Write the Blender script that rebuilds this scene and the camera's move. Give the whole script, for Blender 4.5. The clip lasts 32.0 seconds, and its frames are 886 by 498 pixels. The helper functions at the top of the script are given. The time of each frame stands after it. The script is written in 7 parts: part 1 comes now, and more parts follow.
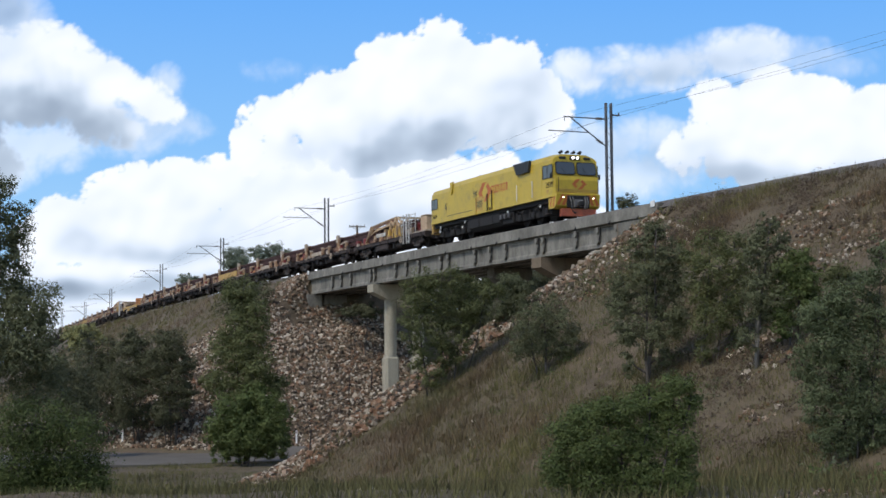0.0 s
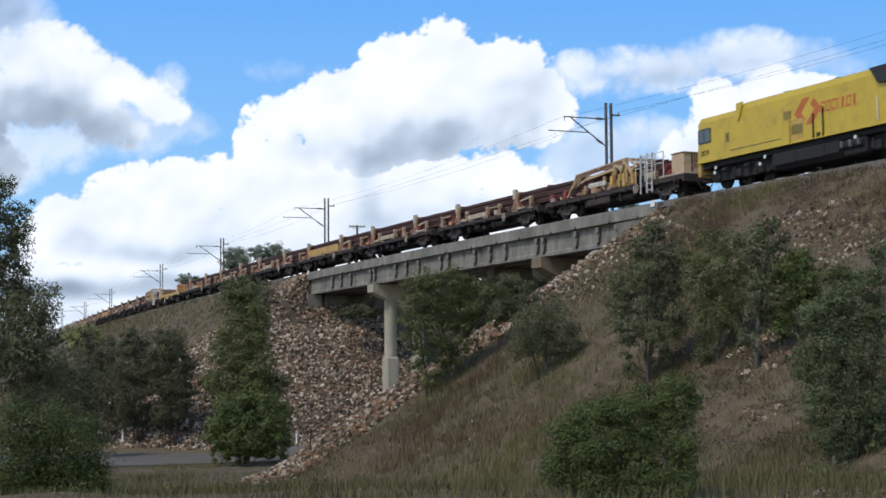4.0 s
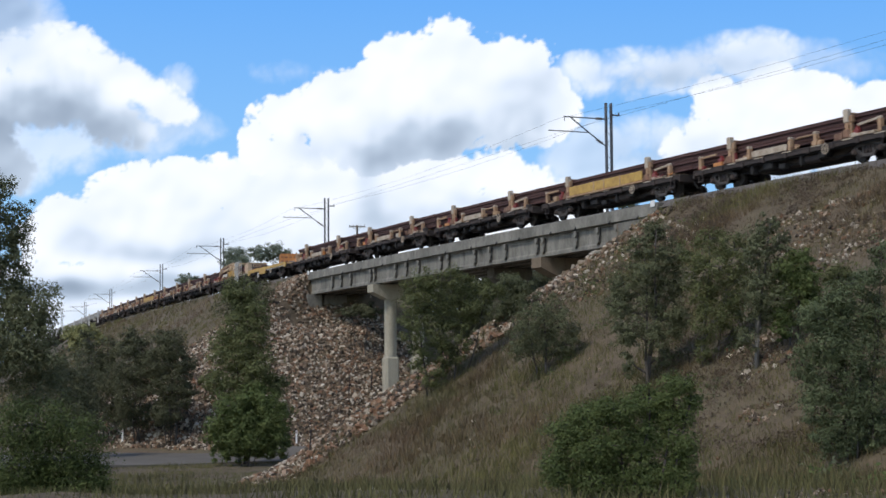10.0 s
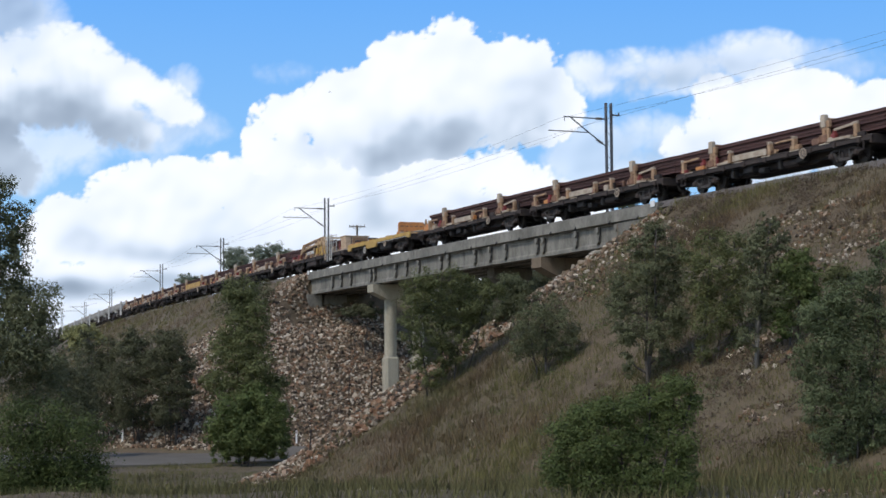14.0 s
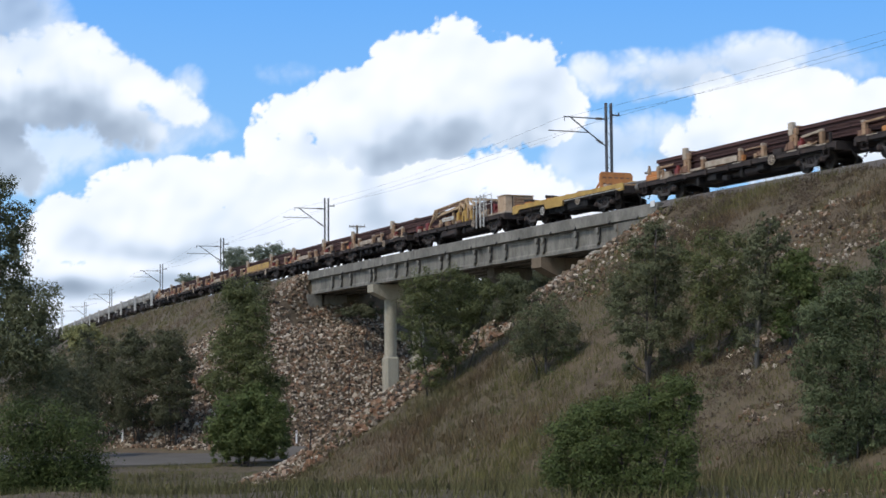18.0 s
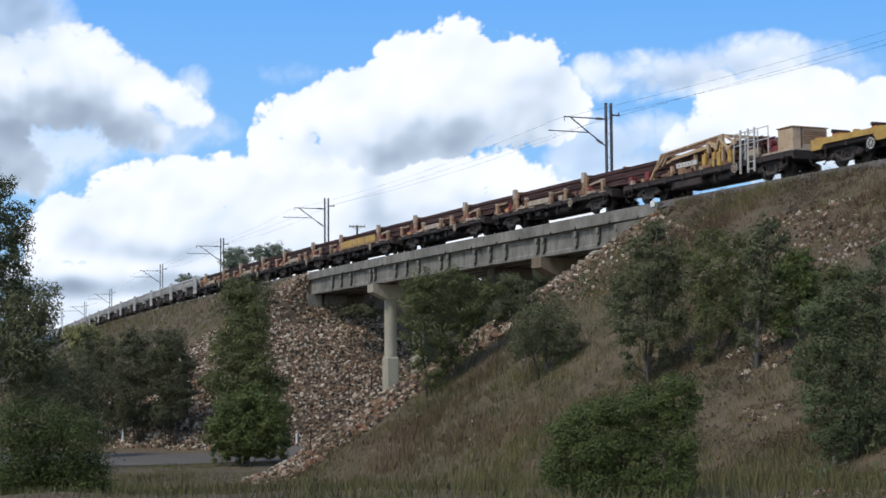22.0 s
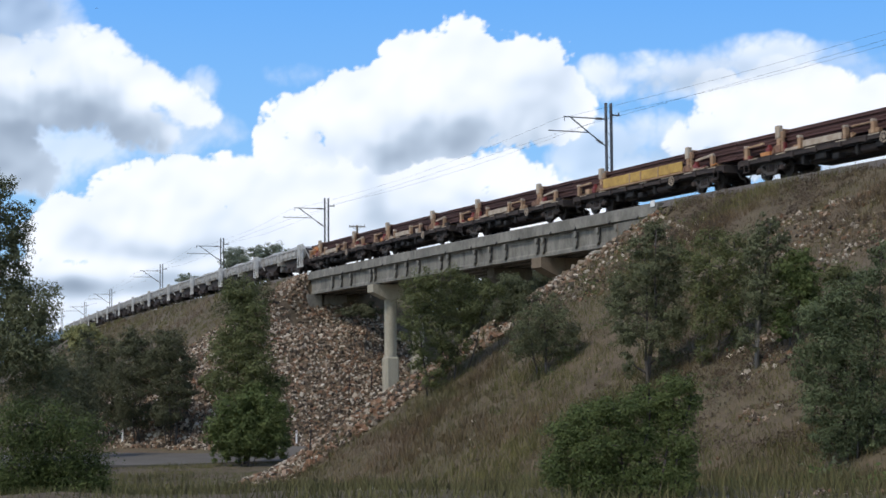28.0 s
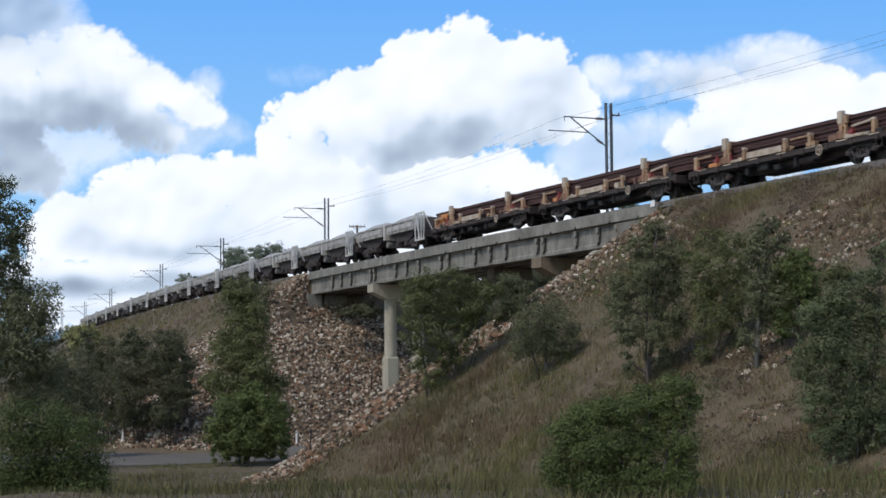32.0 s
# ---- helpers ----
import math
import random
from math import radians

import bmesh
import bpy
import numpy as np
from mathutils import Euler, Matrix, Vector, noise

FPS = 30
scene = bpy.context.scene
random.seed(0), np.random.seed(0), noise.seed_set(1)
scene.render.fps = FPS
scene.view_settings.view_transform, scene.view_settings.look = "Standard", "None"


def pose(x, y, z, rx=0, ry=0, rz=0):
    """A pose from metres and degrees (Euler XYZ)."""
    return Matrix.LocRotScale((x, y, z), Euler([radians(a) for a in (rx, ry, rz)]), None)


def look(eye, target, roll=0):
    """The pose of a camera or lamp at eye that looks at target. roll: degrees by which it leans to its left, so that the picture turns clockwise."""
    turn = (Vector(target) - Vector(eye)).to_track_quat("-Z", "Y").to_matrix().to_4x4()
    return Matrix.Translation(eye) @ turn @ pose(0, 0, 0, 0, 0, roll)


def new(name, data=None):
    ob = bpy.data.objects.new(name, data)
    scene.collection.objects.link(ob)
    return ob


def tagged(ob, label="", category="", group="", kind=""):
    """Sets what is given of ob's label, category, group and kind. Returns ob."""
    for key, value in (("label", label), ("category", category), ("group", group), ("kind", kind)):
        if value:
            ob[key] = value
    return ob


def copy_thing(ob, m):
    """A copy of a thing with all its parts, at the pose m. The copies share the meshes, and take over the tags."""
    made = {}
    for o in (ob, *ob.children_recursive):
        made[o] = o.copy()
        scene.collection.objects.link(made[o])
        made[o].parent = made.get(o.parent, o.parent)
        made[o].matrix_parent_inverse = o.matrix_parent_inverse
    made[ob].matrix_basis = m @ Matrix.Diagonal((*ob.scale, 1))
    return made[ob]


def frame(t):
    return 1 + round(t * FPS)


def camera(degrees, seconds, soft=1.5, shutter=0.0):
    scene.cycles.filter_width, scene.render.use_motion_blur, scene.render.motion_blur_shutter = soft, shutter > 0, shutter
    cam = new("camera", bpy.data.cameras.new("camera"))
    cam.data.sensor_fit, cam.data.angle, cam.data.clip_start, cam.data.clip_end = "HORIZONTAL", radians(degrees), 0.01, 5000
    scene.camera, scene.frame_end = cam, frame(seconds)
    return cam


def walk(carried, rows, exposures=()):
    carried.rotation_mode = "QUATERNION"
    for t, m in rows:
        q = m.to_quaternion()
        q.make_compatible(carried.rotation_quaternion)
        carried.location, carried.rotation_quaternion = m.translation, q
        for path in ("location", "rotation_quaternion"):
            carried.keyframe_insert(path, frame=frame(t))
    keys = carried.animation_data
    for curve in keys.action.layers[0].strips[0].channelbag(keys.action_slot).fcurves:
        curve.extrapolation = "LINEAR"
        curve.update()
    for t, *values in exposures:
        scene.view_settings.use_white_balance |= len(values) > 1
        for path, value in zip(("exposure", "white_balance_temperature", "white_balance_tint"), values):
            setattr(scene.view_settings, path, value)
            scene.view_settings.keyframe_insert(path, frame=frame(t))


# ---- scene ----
cam = camera(30.17, 32.0, soft=1.6, shutter=0.4)
EYE = pose(0, 0, 5.0, 94.5765, 0, 0) @ pose(0, 0, 0, 0, 0, -0.44)
walk(cam, [(0.0, EYE), (32.0, EYE)], exposures=[(0.0, 0.0), (32.0, 0.0)])

# ---- daylight: broken cumulus, the sun veiled, high behind the camera ----
SUN_AZ, SUN_EL = radians(228), radians(50)
world = bpy.data.worlds.new("sky")
scene.world = world
world.use_nodes = True
wn, wl = world.node_tree.nodes, world.node_tree.links
sky = wn.new("ShaderNodeTexSky")
sky.sky_type, sky.sun_disc = "NISHITA", False
sky.sun_elevation, sky.sun_rotation = SUN_EL, SUN_AZ
sky.air_density, sky.dust_density, sky.ozone_density = 1.0, 0.6, 1.6
wl.new(sky.outputs[0], wn["Background"].inputs[0])
wn["Background"].inputs[1].default_value = 0.15
sun_data = bpy.data.lights.new("sun", "SUN")
sun_data.energy, sun_data.angle, sun_data.color = 1.9, radians(10), (1.0, 0.95, 0.87)
sun = new("sun", sun_data)
sun.matrix_world = look((0, 0, 300), (-math.sin(SUN_AZ) * 100, -math.cos(SUN_AZ) * 100, 300 - 100 * math.tan(SUN_EL)))

# ---- the railway line in plan: a gentle curve, s in metres along it ----
LINE_X, LINE_Y, RAIL_Z = 3.48, 101.44, 13.963
PSI, K1, K2, GRADE = -1.16949, 9.0427e-4, -4.0883e-6, -0.0009
SPEED, BRAKE, EASE = 8.2656, -0.0668, 2.3853e-4


def heading(s):
    return PSI + K1 * s + K2 * s * abs(s) / 2


LINE = {}
STEP = 0.5


def integrate():
    s, x, y = 0.0, LINE_X, LINE_Y
    LINE[0] = (x, y)
    for i in range(1, 3000):
        h = heading((i - 0.5) * STEP) if i < 500 else heading(499.5 * STEP)
        x, y = x + math.cos(h) * STEP, y + math.sin(h) * STEP
        LINE[i] = (x, y)
    x, y = LINE_X, LINE_Y
    for i in range(1, 5000):
        h = heading(-(min(i, 1000) - 0.5) * STEP)
        x, y = x - math.cos(h) * STEP, y - math.sin(h) * STEP
        LINE[-i] = (x, y)


integrate()
LINE_A = np.array([LINE[i] for i in range(-4999, 3000)])


def on_line(s, lat=0.0, h=0.0):
    """A point at s along the line, lat metres to the right of travel, h above the rails."""
    u = s / STEP + 4999
    i = int(math.floor(u))
    f = u - i
    x, y = LINE_A[i] * (1 - f) + LINE_A[i + 1] * f
    a = line_dir(s)
    return Vector((x + math.sin(a) * lat, y - math.cos(a) * lat, RAIL_Z + GRADE * s + h))


def line_dir(s):
    return heading(max(-500.0, min(249.75, s)))


def run(t):
    """How far the train has come after t seconds."""
    return SPEED * t + BRAKE * t * t / 2 + EASE * t ** 3


def line_coords(X, Y):
    """s and lat of many points in plan."""
    X, Y = np.asarray(X, float), np.asarray(Y, float)
    s = np.zeros_like(X)
    for _ in range(40):
        u = np.clip(s / STEP + 4999, 0, len(LINE_A) - 2)
        i = u.astype(int)
        f = (u - i)[..., None]
        c = LINE_A[i] * (1 - f) + LINE_A[i + 1] * f
        t = (LINE_A[i + 1] - LINE_A[i]) / STEP
        s = np.clip(s + 0.8 * ((X - c[..., 0]) * t[..., 0] + (Y - c[..., 1]) * t[..., 1]), -2480, 1490)
    lat = (X - c[..., 0]) * t[..., 1] - (Y - c[..., 1]) * t[..., 0]
    return s, lat


def vnoise(X, Y, seed=0):
    """Smooth value noise on arrays, -1 to 1."""
    def hsh(a, b):
        n = np.sin(a * 127.1 + b * 311.7 + seed * 74.7) * 43758.5453
        return n - np.floor(n)
    xi, yi = np.floor(X), np.floor(Y)
    fx, fy = X - xi, Y - yi
    fx, fy = fx * fx * (3 - 2 * fx), fy * fy * (3 - 2 * fy)
    a = hsh(xi, yi) * (1 - fx) + hsh(xi + 1, yi) * fx
    b = hsh(xi, yi + 1) * (1 - fx) + hsh(xi + 1, yi + 1) * fx
    return (a * (1 - fy) + b * fy) * 2 - 1


def fbm(X, Y, octaves=4, seed=0):
    out, amp = 0, 1.0
    for o in range(octaves):
        out = out + amp * vnoise(X * 2 ** o, Y * 2 ** o, seed + o)
        amp *= 0.5
    return out / 1.9


# ---- the ground: two railway banks with a road through the gap ----
BANK_NEAR, BANK_FAR = 24.5, -31.5       # s of the two abutments
CREST = 2.6
SIDE = 1.55
SPILL = 1.25                            # how much steeper the spill-through slope is


def smax(a, b, k):
    h = np.clip(0.5 + 0.5 * (a - b) / k, 0, 1)
    return b * (1 - h) + a * h + k * h * (1 - h)


def ground_z(X, Y):
    X, Y = np.asarray(X, float), np.asarray(Y, float)
    s, lat = line_coords(X, Y)
    side = np.maximum(np.abs(lat) - CREST, 0)
    d_near = np.sqrt((SPILL * np.maximum(BANK_NEAR - s, 0)) ** 2 + side ** 2)
    d_far = np.sqrt(np.maximum(s - BANK_FAR, 0) ** 2 + side ** 2)
    crest = RAIL_Z - 0.62 + GRADE * s
    k = np.clip((s - BANK_FAR) / (0.5 + 1.2 * np.maximum(np.abs(lat) - 2.4, 0)), 0, 1) * np.clip((6.6 - np.abs(lat)) / 2.4, 0, 1)
    bench = 2.1 * k * k * (3 - 2 * k) * np.clip((BANK_FAR + 7.0 - s) / 4.5, 0, 1)        # the slope starts below the abutment's face
    bank = np.maximum(crest - d_near / SIDE, crest - d_far / 1.5 - bench)
    # a low country: the road level rising gently to where the camera stands
    dist = np.sqrt(X ** 2 + Y ** 2)
    near = np.clip((62 - dist) / 40, 0, 1)
    base = 0.25 + 3.15 * near * near * (3 - 2 * near) + 0.25 * fbm(X * 0.05, Y * 0.05, 3, 3) * np.clip((dist - 20) / 60, 0, 1)
    base = base - np.clip((dist - 400) / 3000, 0, 1) * 12
    z = smax(bank, base, 1.2)
    away = np.clip(np.minimum(d_near, d_far) / 3.0, 0, 1)
    return z + away * (0.16 * fbm(X * 0.35, Y * 0.35, 3, 7) + 0.05 * fbm(X * 1.3, Y * 1.3, 2, 9))


def gz(x, y):
    return float(ground_z(np.array([x]), np.array([y]))[0])


# ---- mesh building ----
class Mesh:
    """Gathers simple solids into one mesh."""

    def __init__(self):
        self.v, self.f = [], []

    def add(self, verts, faces, m=None):
        n = len(self.v)
        self.v += [tuple(m @ Vector(p)) for p in verts] if m is not None else [tuple(p) for p in verts]
        self.f += [tuple(i + n for i in f) for f in faces]
        return self

    def box(self, x0, x1, y0, y1, z0, z1, m=None):
        v = [(x, y, z) for x in (x0, x1) for y in (y0, y1) for z in (z0, z1)]
        return self.add(v, [(0, 1, 3, 2), (4, 6, 7, 5), (0, 4, 5, 1), (2, 3, 7, 6), (0, 2, 6, 4), (1, 5, 7, 3)], m)

    def cbox(self, x0, x1, y0, y1, z0, z1, c=0.02, m=None):
        """A box with chamfered edges."""
        c = min(c, 0.45 * min(x1 - x0, y1 - y0, z1 - z0))
        lo, hi, v, idx = (x0, y0, z0), (x1, y1, z1), [], {}
        for sx in (0, 1):
            for sy in (0, 1):
                for sz in (0, 1):
                    for ax in range(3):
                        p = [hi[i] if (sx, sy, sz)[i] else lo[i] for i in range(3)]
                        for i in range(3):
                            if i != ax:
                                p[i] += -c if (sx, sy, sz)[i] else c
                        idx[sx, sy, sz, ax] = len(v)
                        v.append(p)
        f = []
        ring = [(0, 0), (1, 0), (1, 1), (0, 1)]
        for ax in range(3):
            o = [i for i in range(3) if i != ax]
            for side in (0, 1):
                q = []
                for a, b in ring:
                    k = [0, 0, 0]
                    k[ax], k[o[0]], k[o[1]] = side, a, b
                    q.append(idx[(*k, ax)])
                f.append(tuple(q))
            for a, b in ring:       # edges parallel to ax
                k0, k1 = [0, 0, 0], [0, 0, 0]
                k0[o[0]], k0[o[1]], k1[o[0]], k1[o[1]] = a, b, a, b
                k0[ax], k1[ax] = 0, 1
                f.append((idx[(*k0, o[0])], idx[(*k1, o[0])], idx[(*k1, o[1])], idx[(*k0, o[1])]))
        for sx in (0, 1):
            for sy in (0, 1):
                for sz in (0, 1):
                    f.append(tuple(idx[sx, sy, sz, a] for a in range(3)))
        return self.add(v, f, m)

    def prism(self, outline, y0, y1, m=None):
        """An outline in x and z, drawn out along y."""
        n = len(outline)
        v = [(x, y0, z) for x, z in outline] + [(x, y1, z) for x, z in outline]
        f = [tuple(range(n)), tuple(range(2 * n - 1, n - 1, -1))]
        f += [(i, (i + 1) % n, n + (i + 1) % n, n + i) for i in range(n)]
        return self.add(v, f, m)

    def xprism(self, outline, x0, x1, m=None):
        """An outline in y and z, drawn out along x."""
        n = len(outline)
        v = [(x0, y, z) for y, z in outline] + [(x1, y, z) for y, z in outline]
        f = [tuple(range(n)), tuple(range(2 * n - 1, n - 1, -1))]
        f += [(i, (i + 1) % n, n + (i + 1) % n, n + i) for i in range(n)]
        return self.add(v, f, m)

    def tube(self, a, b, r0, r1=None, n=8, m=None):
        a, b = Vector(a), Vector(b)
        r1 = r0 if r1 is None else r1
        d = (b - a)
        q = d.to_track_quat("Z", "Y")
        v = []
        for p, r in ((a, r0), (b, r1)):
            v += [p + q @ Vector((math.cos(2 * math.pi * i / n) * r, math.sin(2 * math.pi * i / n) * r, 0)) for i in range(n)]
        f = [tuple(range(n - 1, -1, -1)), tuple(range(n, 2 * n))]
        f += [(i, (i + 1) % n, n + (i + 1) % n, n + i) for i in range(n)]
        return self.add(v, f, m)

    def bar(self, a, b, w, h=None):
        """A square bar from a to b."""
        a, b = Vector(a), Vector(b)
        d = b - a
        q = d.to_track_quat("X", "Z")
        return self.cbox(0, d.length, -w / 2, w / 2, -(h or w) / 2, (h or w) / 2, 0.006, Matrix.Translation(a) @ q.to_matrix().to_4x4())

    def data(self, name, smooth=False):
        me = bpy.data.meshes.new(name)
        me.from_pydata(self.v, [], self.f)
        me.validate()
        bm = bmesh.new()
        bm.from_mesh(me)
        bmesh.ops.recalc_face_normals(bm, faces=bm.faces)
        bm.to_mesh(me)
        bm.free()
        if smooth:
            me.shade_smooth()
        return me


def part(name, mesh, material, parent=None, label="", at=None, smooth=False):
    """One mesh object under a thing or a part (or a thing of its own, without a parent)."""
    me = mesh.data(name, smooth) if isinstance(mesh, Mesh) else mesh
    if material is not None and not me.materials:
        me.materials.append(material)
    ob = new(name, me)
    if parent is not None:
        ob.parent = parent
    if at is not None:
        ob.matrix_basis = at
    return tagged(ob, label)


def thing(name, label, category, group="", at=None):
    ob = new(name)
    ob.empty_display_size = 0.2
    if at is not None:
        ob.matrix_basis = at
    return tagged(ob, label, category, group)


def fast_mesh(name, V, F, material, attrs=None, smooth=False):
    """A large mesh from arrays: V (n, 3), F (m, 3 or 4)."""
    V, F = np.asarray(V, np.float32), np.asarray(F, np.int32)
    me = bpy.data.meshes.new(name)
    k = F.shape[1]
    me.vertices.add(len(V))
    me.loops.add(F.size)
    me.polygons.add(len(F))
    me.vertices.foreach_set("co", V.ravel())
    me.loops.foreach_set("vertex_index", F.ravel())
    me.polygons.foreach_set("loop_start", np.arange(0, F.size, k, dtype=np.int32))
    me.update(calc_edges=True)
    for key, values in (attrs or {}).items():
        a = me.attributes.new(key, "FLOAT", "POINT")
        a.data.foreach_set("value", np.asarray(values, np.float32).ravel())
    if material is not None:
        me.materials.append(material)
    if smooth:
        me.shade_smooth()
    else:
        me.shade_flat()
    return me


# ---- materials ----
def ramp(nt, factor, stops):
    node = nt.nodes.new("ShaderNodeValToRGB")
    el = node.color_ramp.elements
    while len(el) < len(stops):
        el.new(0.5)
    for e, (p, c) in zip(el, stops):
        e.position, e.color = p, c if len(c) == 4 else (*c, 1)
    nt.links.new(factor, node.inputs[0])
    return node.outputs[0]


def noise_tex(nt, scale, detail=5, rough=0.6, coords="Object", stretch=None):
    tc = nt.nodes.new("ShaderNodeTexCoord")
    out = tc.outputs[coords]
    if stretch:
        mp = nt.nodes.new("ShaderNodeMapping")
        mp.inputs["Scale"].default_value = stretch
        nt.links.new(out, mp.inputs[0])
        out = mp.outputs[0]
    n = nt.nodes.new("ShaderNodeTexNoise")
    n.inputs["Scale"].default_value, n.inputs["Detail"].default_value, n.inputs["Roughness"].default_value = scale, detail, rough
    nt.links.new(out, n.inputs["Vector"])
    return n.outputs[0]


def mix_rgb(nt, fac, a, b, kind="MIX"):
    n = nt.nodes.new("ShaderNodeMix")
    n.data_type, n.blend_type = "RGBA", kind
    for sock, val in ((n.inputs[0], fac), (n.inputs[6], a), (n.inputs[7], b)):
        if isinstance(val, bpy.types.NodeSocket):
            nt.links.new(val, sock)
        else:
            sock.default_value = val
    return n.outputs[2]


def surface(name, c1, c2, scale=3.0, rough=0.7, metal=0.0, dirt=None, dirt_amount=0.4, fine=40.0, bump=0.2, per_object=0.0, per_island=0.0, stretch=None):
    """Paint, stone, soil or metal: two tones in patches, a finer grain, dirt or rust in blotches and some relief."""
    m = bpy.data.materials.new(name)
    m.use_nodes = True
    nt = m.node_tree
    b = nt.nodes["Principled BSDF"]
    big = noise_tex(nt, scale, 6, 0.65, stretch=stretch)
    col = ramp(nt, big, [(0.34, c1), (0.66, c2)])
    grain = noise_tex(nt, fine, 3, 0.7)
    col = mix_rgb(nt, 0.22, col, ramp(nt, grain, [(0.3, (0.25, 0.25, 0.25)), (0.7, (0.9, 0.9, 0.9))]), "OVERLAY")
    if dirt:
        blot = noise_tex(nt, scale * 2.3, 8, 0.72, stretch=stretch)
        col = mix_rgb(nt, ramp(nt, blot, [(0.62 - dirt_amount * 0.35, (0, 0, 0)), (0.72, (dirt_amount + 0.2,) * 3)]), col, dirt)
    for amount, node, out in ((per_object, "ShaderNodeObjectInfo", "Random"), (per_island, "ShaderNodeNewGeometry", "Random Per Island")):
        if amount:
            r = nt.nodes.new(node).outputs[out]
            col = mix_rgb(nt, 1.0, col, ramp(nt, r, [(0, (1 - amount,) * 3), (1, (1 + amount * 0.6,) * 3)]), "MULTIPLY")
    nt.links.new(col, b.inputs["Base Color"])
    b.inputs["Metallic"].default_value = metal
    nt.links.new(ramp(nt, big, [(0.2, (rough - 0.08,) * 3), (0.8, (min(1, rough + 0.1),) * 3)]), b.inputs["Roughness"])
    if bump:
        bp = nt.nodes.new("ShaderNodeBump")
        bp.inputs["Strength"].default_value, bp.inputs["Distance"].default_value = bump, 0.02
        nt.links.new(grain, bp.inputs["Height"])
        nt.links.new(bp.outputs[0], b.inputs["Normal"])
    return m


def streaks(m, tone, amount):
    """Runs of dark seepage down a concrete face."""
    nt = m.node_tree
    b = nt.nodes["Principled BSDF"]
    old = b.inputs["Base Color"].links[0].from_socket
    f = noise_tex(nt, 1.1, 7, 0.75, stretch=(1, 1, 0.2))
    g = noise_tex(nt, 0.35, 4, 0.65)
    k = mix_rgb(nt, 1.0, ramp(nt, f, [(0.56, (0, 0, 0)), (0.66, (amount,) * 3)]), ramp(nt, g, [(0.4, (0.15,) * 3), (0.6, (1, 1, 1))]), "MULTIPLY")
    nt.links.new(mix_rgb(nt, k, old, tone), b.inputs["Base Color"])


def leaf_material(name, dark, light, shine=0.7):
    m = bpy.data.materials.new(name)
    m.use_nodes = True
    nt = m.node_tree
    b = nt.nodes["Principled BSDF"]
    r = nt.nodes.new("ShaderNodeNewGeometry").outputs["Random Per Island"]
    col = ramp(nt, r, [(0.0, dark), (0.8, light), (1.0, tuple(1.25 * c for c in light[:3]))])
    col = mix_rgb(nt, 0.48, col, ramp(nt, noise_tex(nt, 0.9, 4), [(0.35, dark), (0.7, light)]))
    nt.links.new(col, b.inputs["Base Color"])
    b.inputs["Roughness"].default_value = shine
    b.inputs["Specular IOR Level"].default_value = 0.25
    tr = nt.nodes.new("ShaderNodeBsdfTranslucent")
    nt.links.new(col, tr.inputs[0])
    mx = nt.nodes.new("ShaderNodeMixShader")
    mx.inputs[0].default_value = 0.28
    nt.links.new(b.outputs[0], mx.inputs[1])
    nt.links.new(tr.outputs[0], mx.inputs[2])
    nt.links.new(mx.outputs[0], nt.nodes["Material Output"].inputs[0])
    return m


CONCRETE = surface("weathered_concrete", (0.148, 0.139, 0.118), (0.272, 0.256, 0.220), 0.8, 0.9, dirt=(0.07, 0.062, 0.05, 1), dirt_amount=0.45, fine=9, stretch=(1, 1, 0.55))
CONCRETE_PALE = surface("pale_concrete", (0.33, 0.295, 0.222), (0.45, 0.405, 0.312), 0.7, 0.85, dirt=(0.2, 0.17, 0.12, 1), dirt_amount=0.25, fine=12, stretch=(1, 1, 0.3))
# darker, browner concrete: the deck's shade on the second pier put into its colour
CONCRETE_SHADED = surface("brown_shaded_concrete", (0.10, 0.084, 0.062), (0.17, 0.146, 0.11), 0.8, 0.9, dirt=(0.05, 0.04, 0.03, 1), dirt_amount=0.4, fine=12, stretch=(1, 1, 0.3))
streaks(CONCRETE, (0.035, 0.032, 0.027, 1), 0.75)
streaks(CONCRETE_PALE, (0.12, 0.095, 0.065, 1), 0.45)
STEEL_GREY = surface("galvanised_steel", (0.09, 0.09, 0.10), (0.16, 0.16, 0.17), 1.2, 0.6, 0.5, fine=30)
WIRE = surface("copper_wire", (0.05, 0.05, 0.05), (0.08, 0.08, 0.08), 1, 0.5, 0.6, bump=0)
RAIL_STEEL = surface("track_rail_steel", (0.16, 0.13, 0.11), (0.28, 0.26, 0.25), 2, 0.45, 0.7, fine=30)
BALLAST = surface("ballast", (0.085, 0.070, 0.060), (0.16, 0.138, 0.122), 3, 0.95, fine=22, bump=0.8, per_island=0.35)
ASPHALT = surface("asphalt", (0.120, 0.108, 0.093), (0.170, 0.152, 0.130), 0.25, 0.8, dirt=(0.15, 0.13, 0.10, 1), dirt_amount=0.15, fine=30)
ASPHALT.node_tree.nodes["Principled BSDF"].inputs["Specular IOR Level"].default_value = 0.12
WHITE_PAINT = surface("white_paint", (0.7, 0.7, 0.68), (0.82, 0.82, 0.8), 2, 0.5, dirt=(0.3, 0.26, 0.2, 1), dirt_amount=0.25, bump=0.05)
# tan of brown staining, with the third headstock's deeper shade mixed into it
CONCRETE_TAN = surface("tan_stained_shaded_concrete", (0.17, 0.125, 0.082), (0.25, 0.195, 0.135), 0.8, 0.9, dirt=(0.08, 0.055, 0.038, 1), dirt_amount=0.4, fine=12, stretch=(1, 1, 0.3))
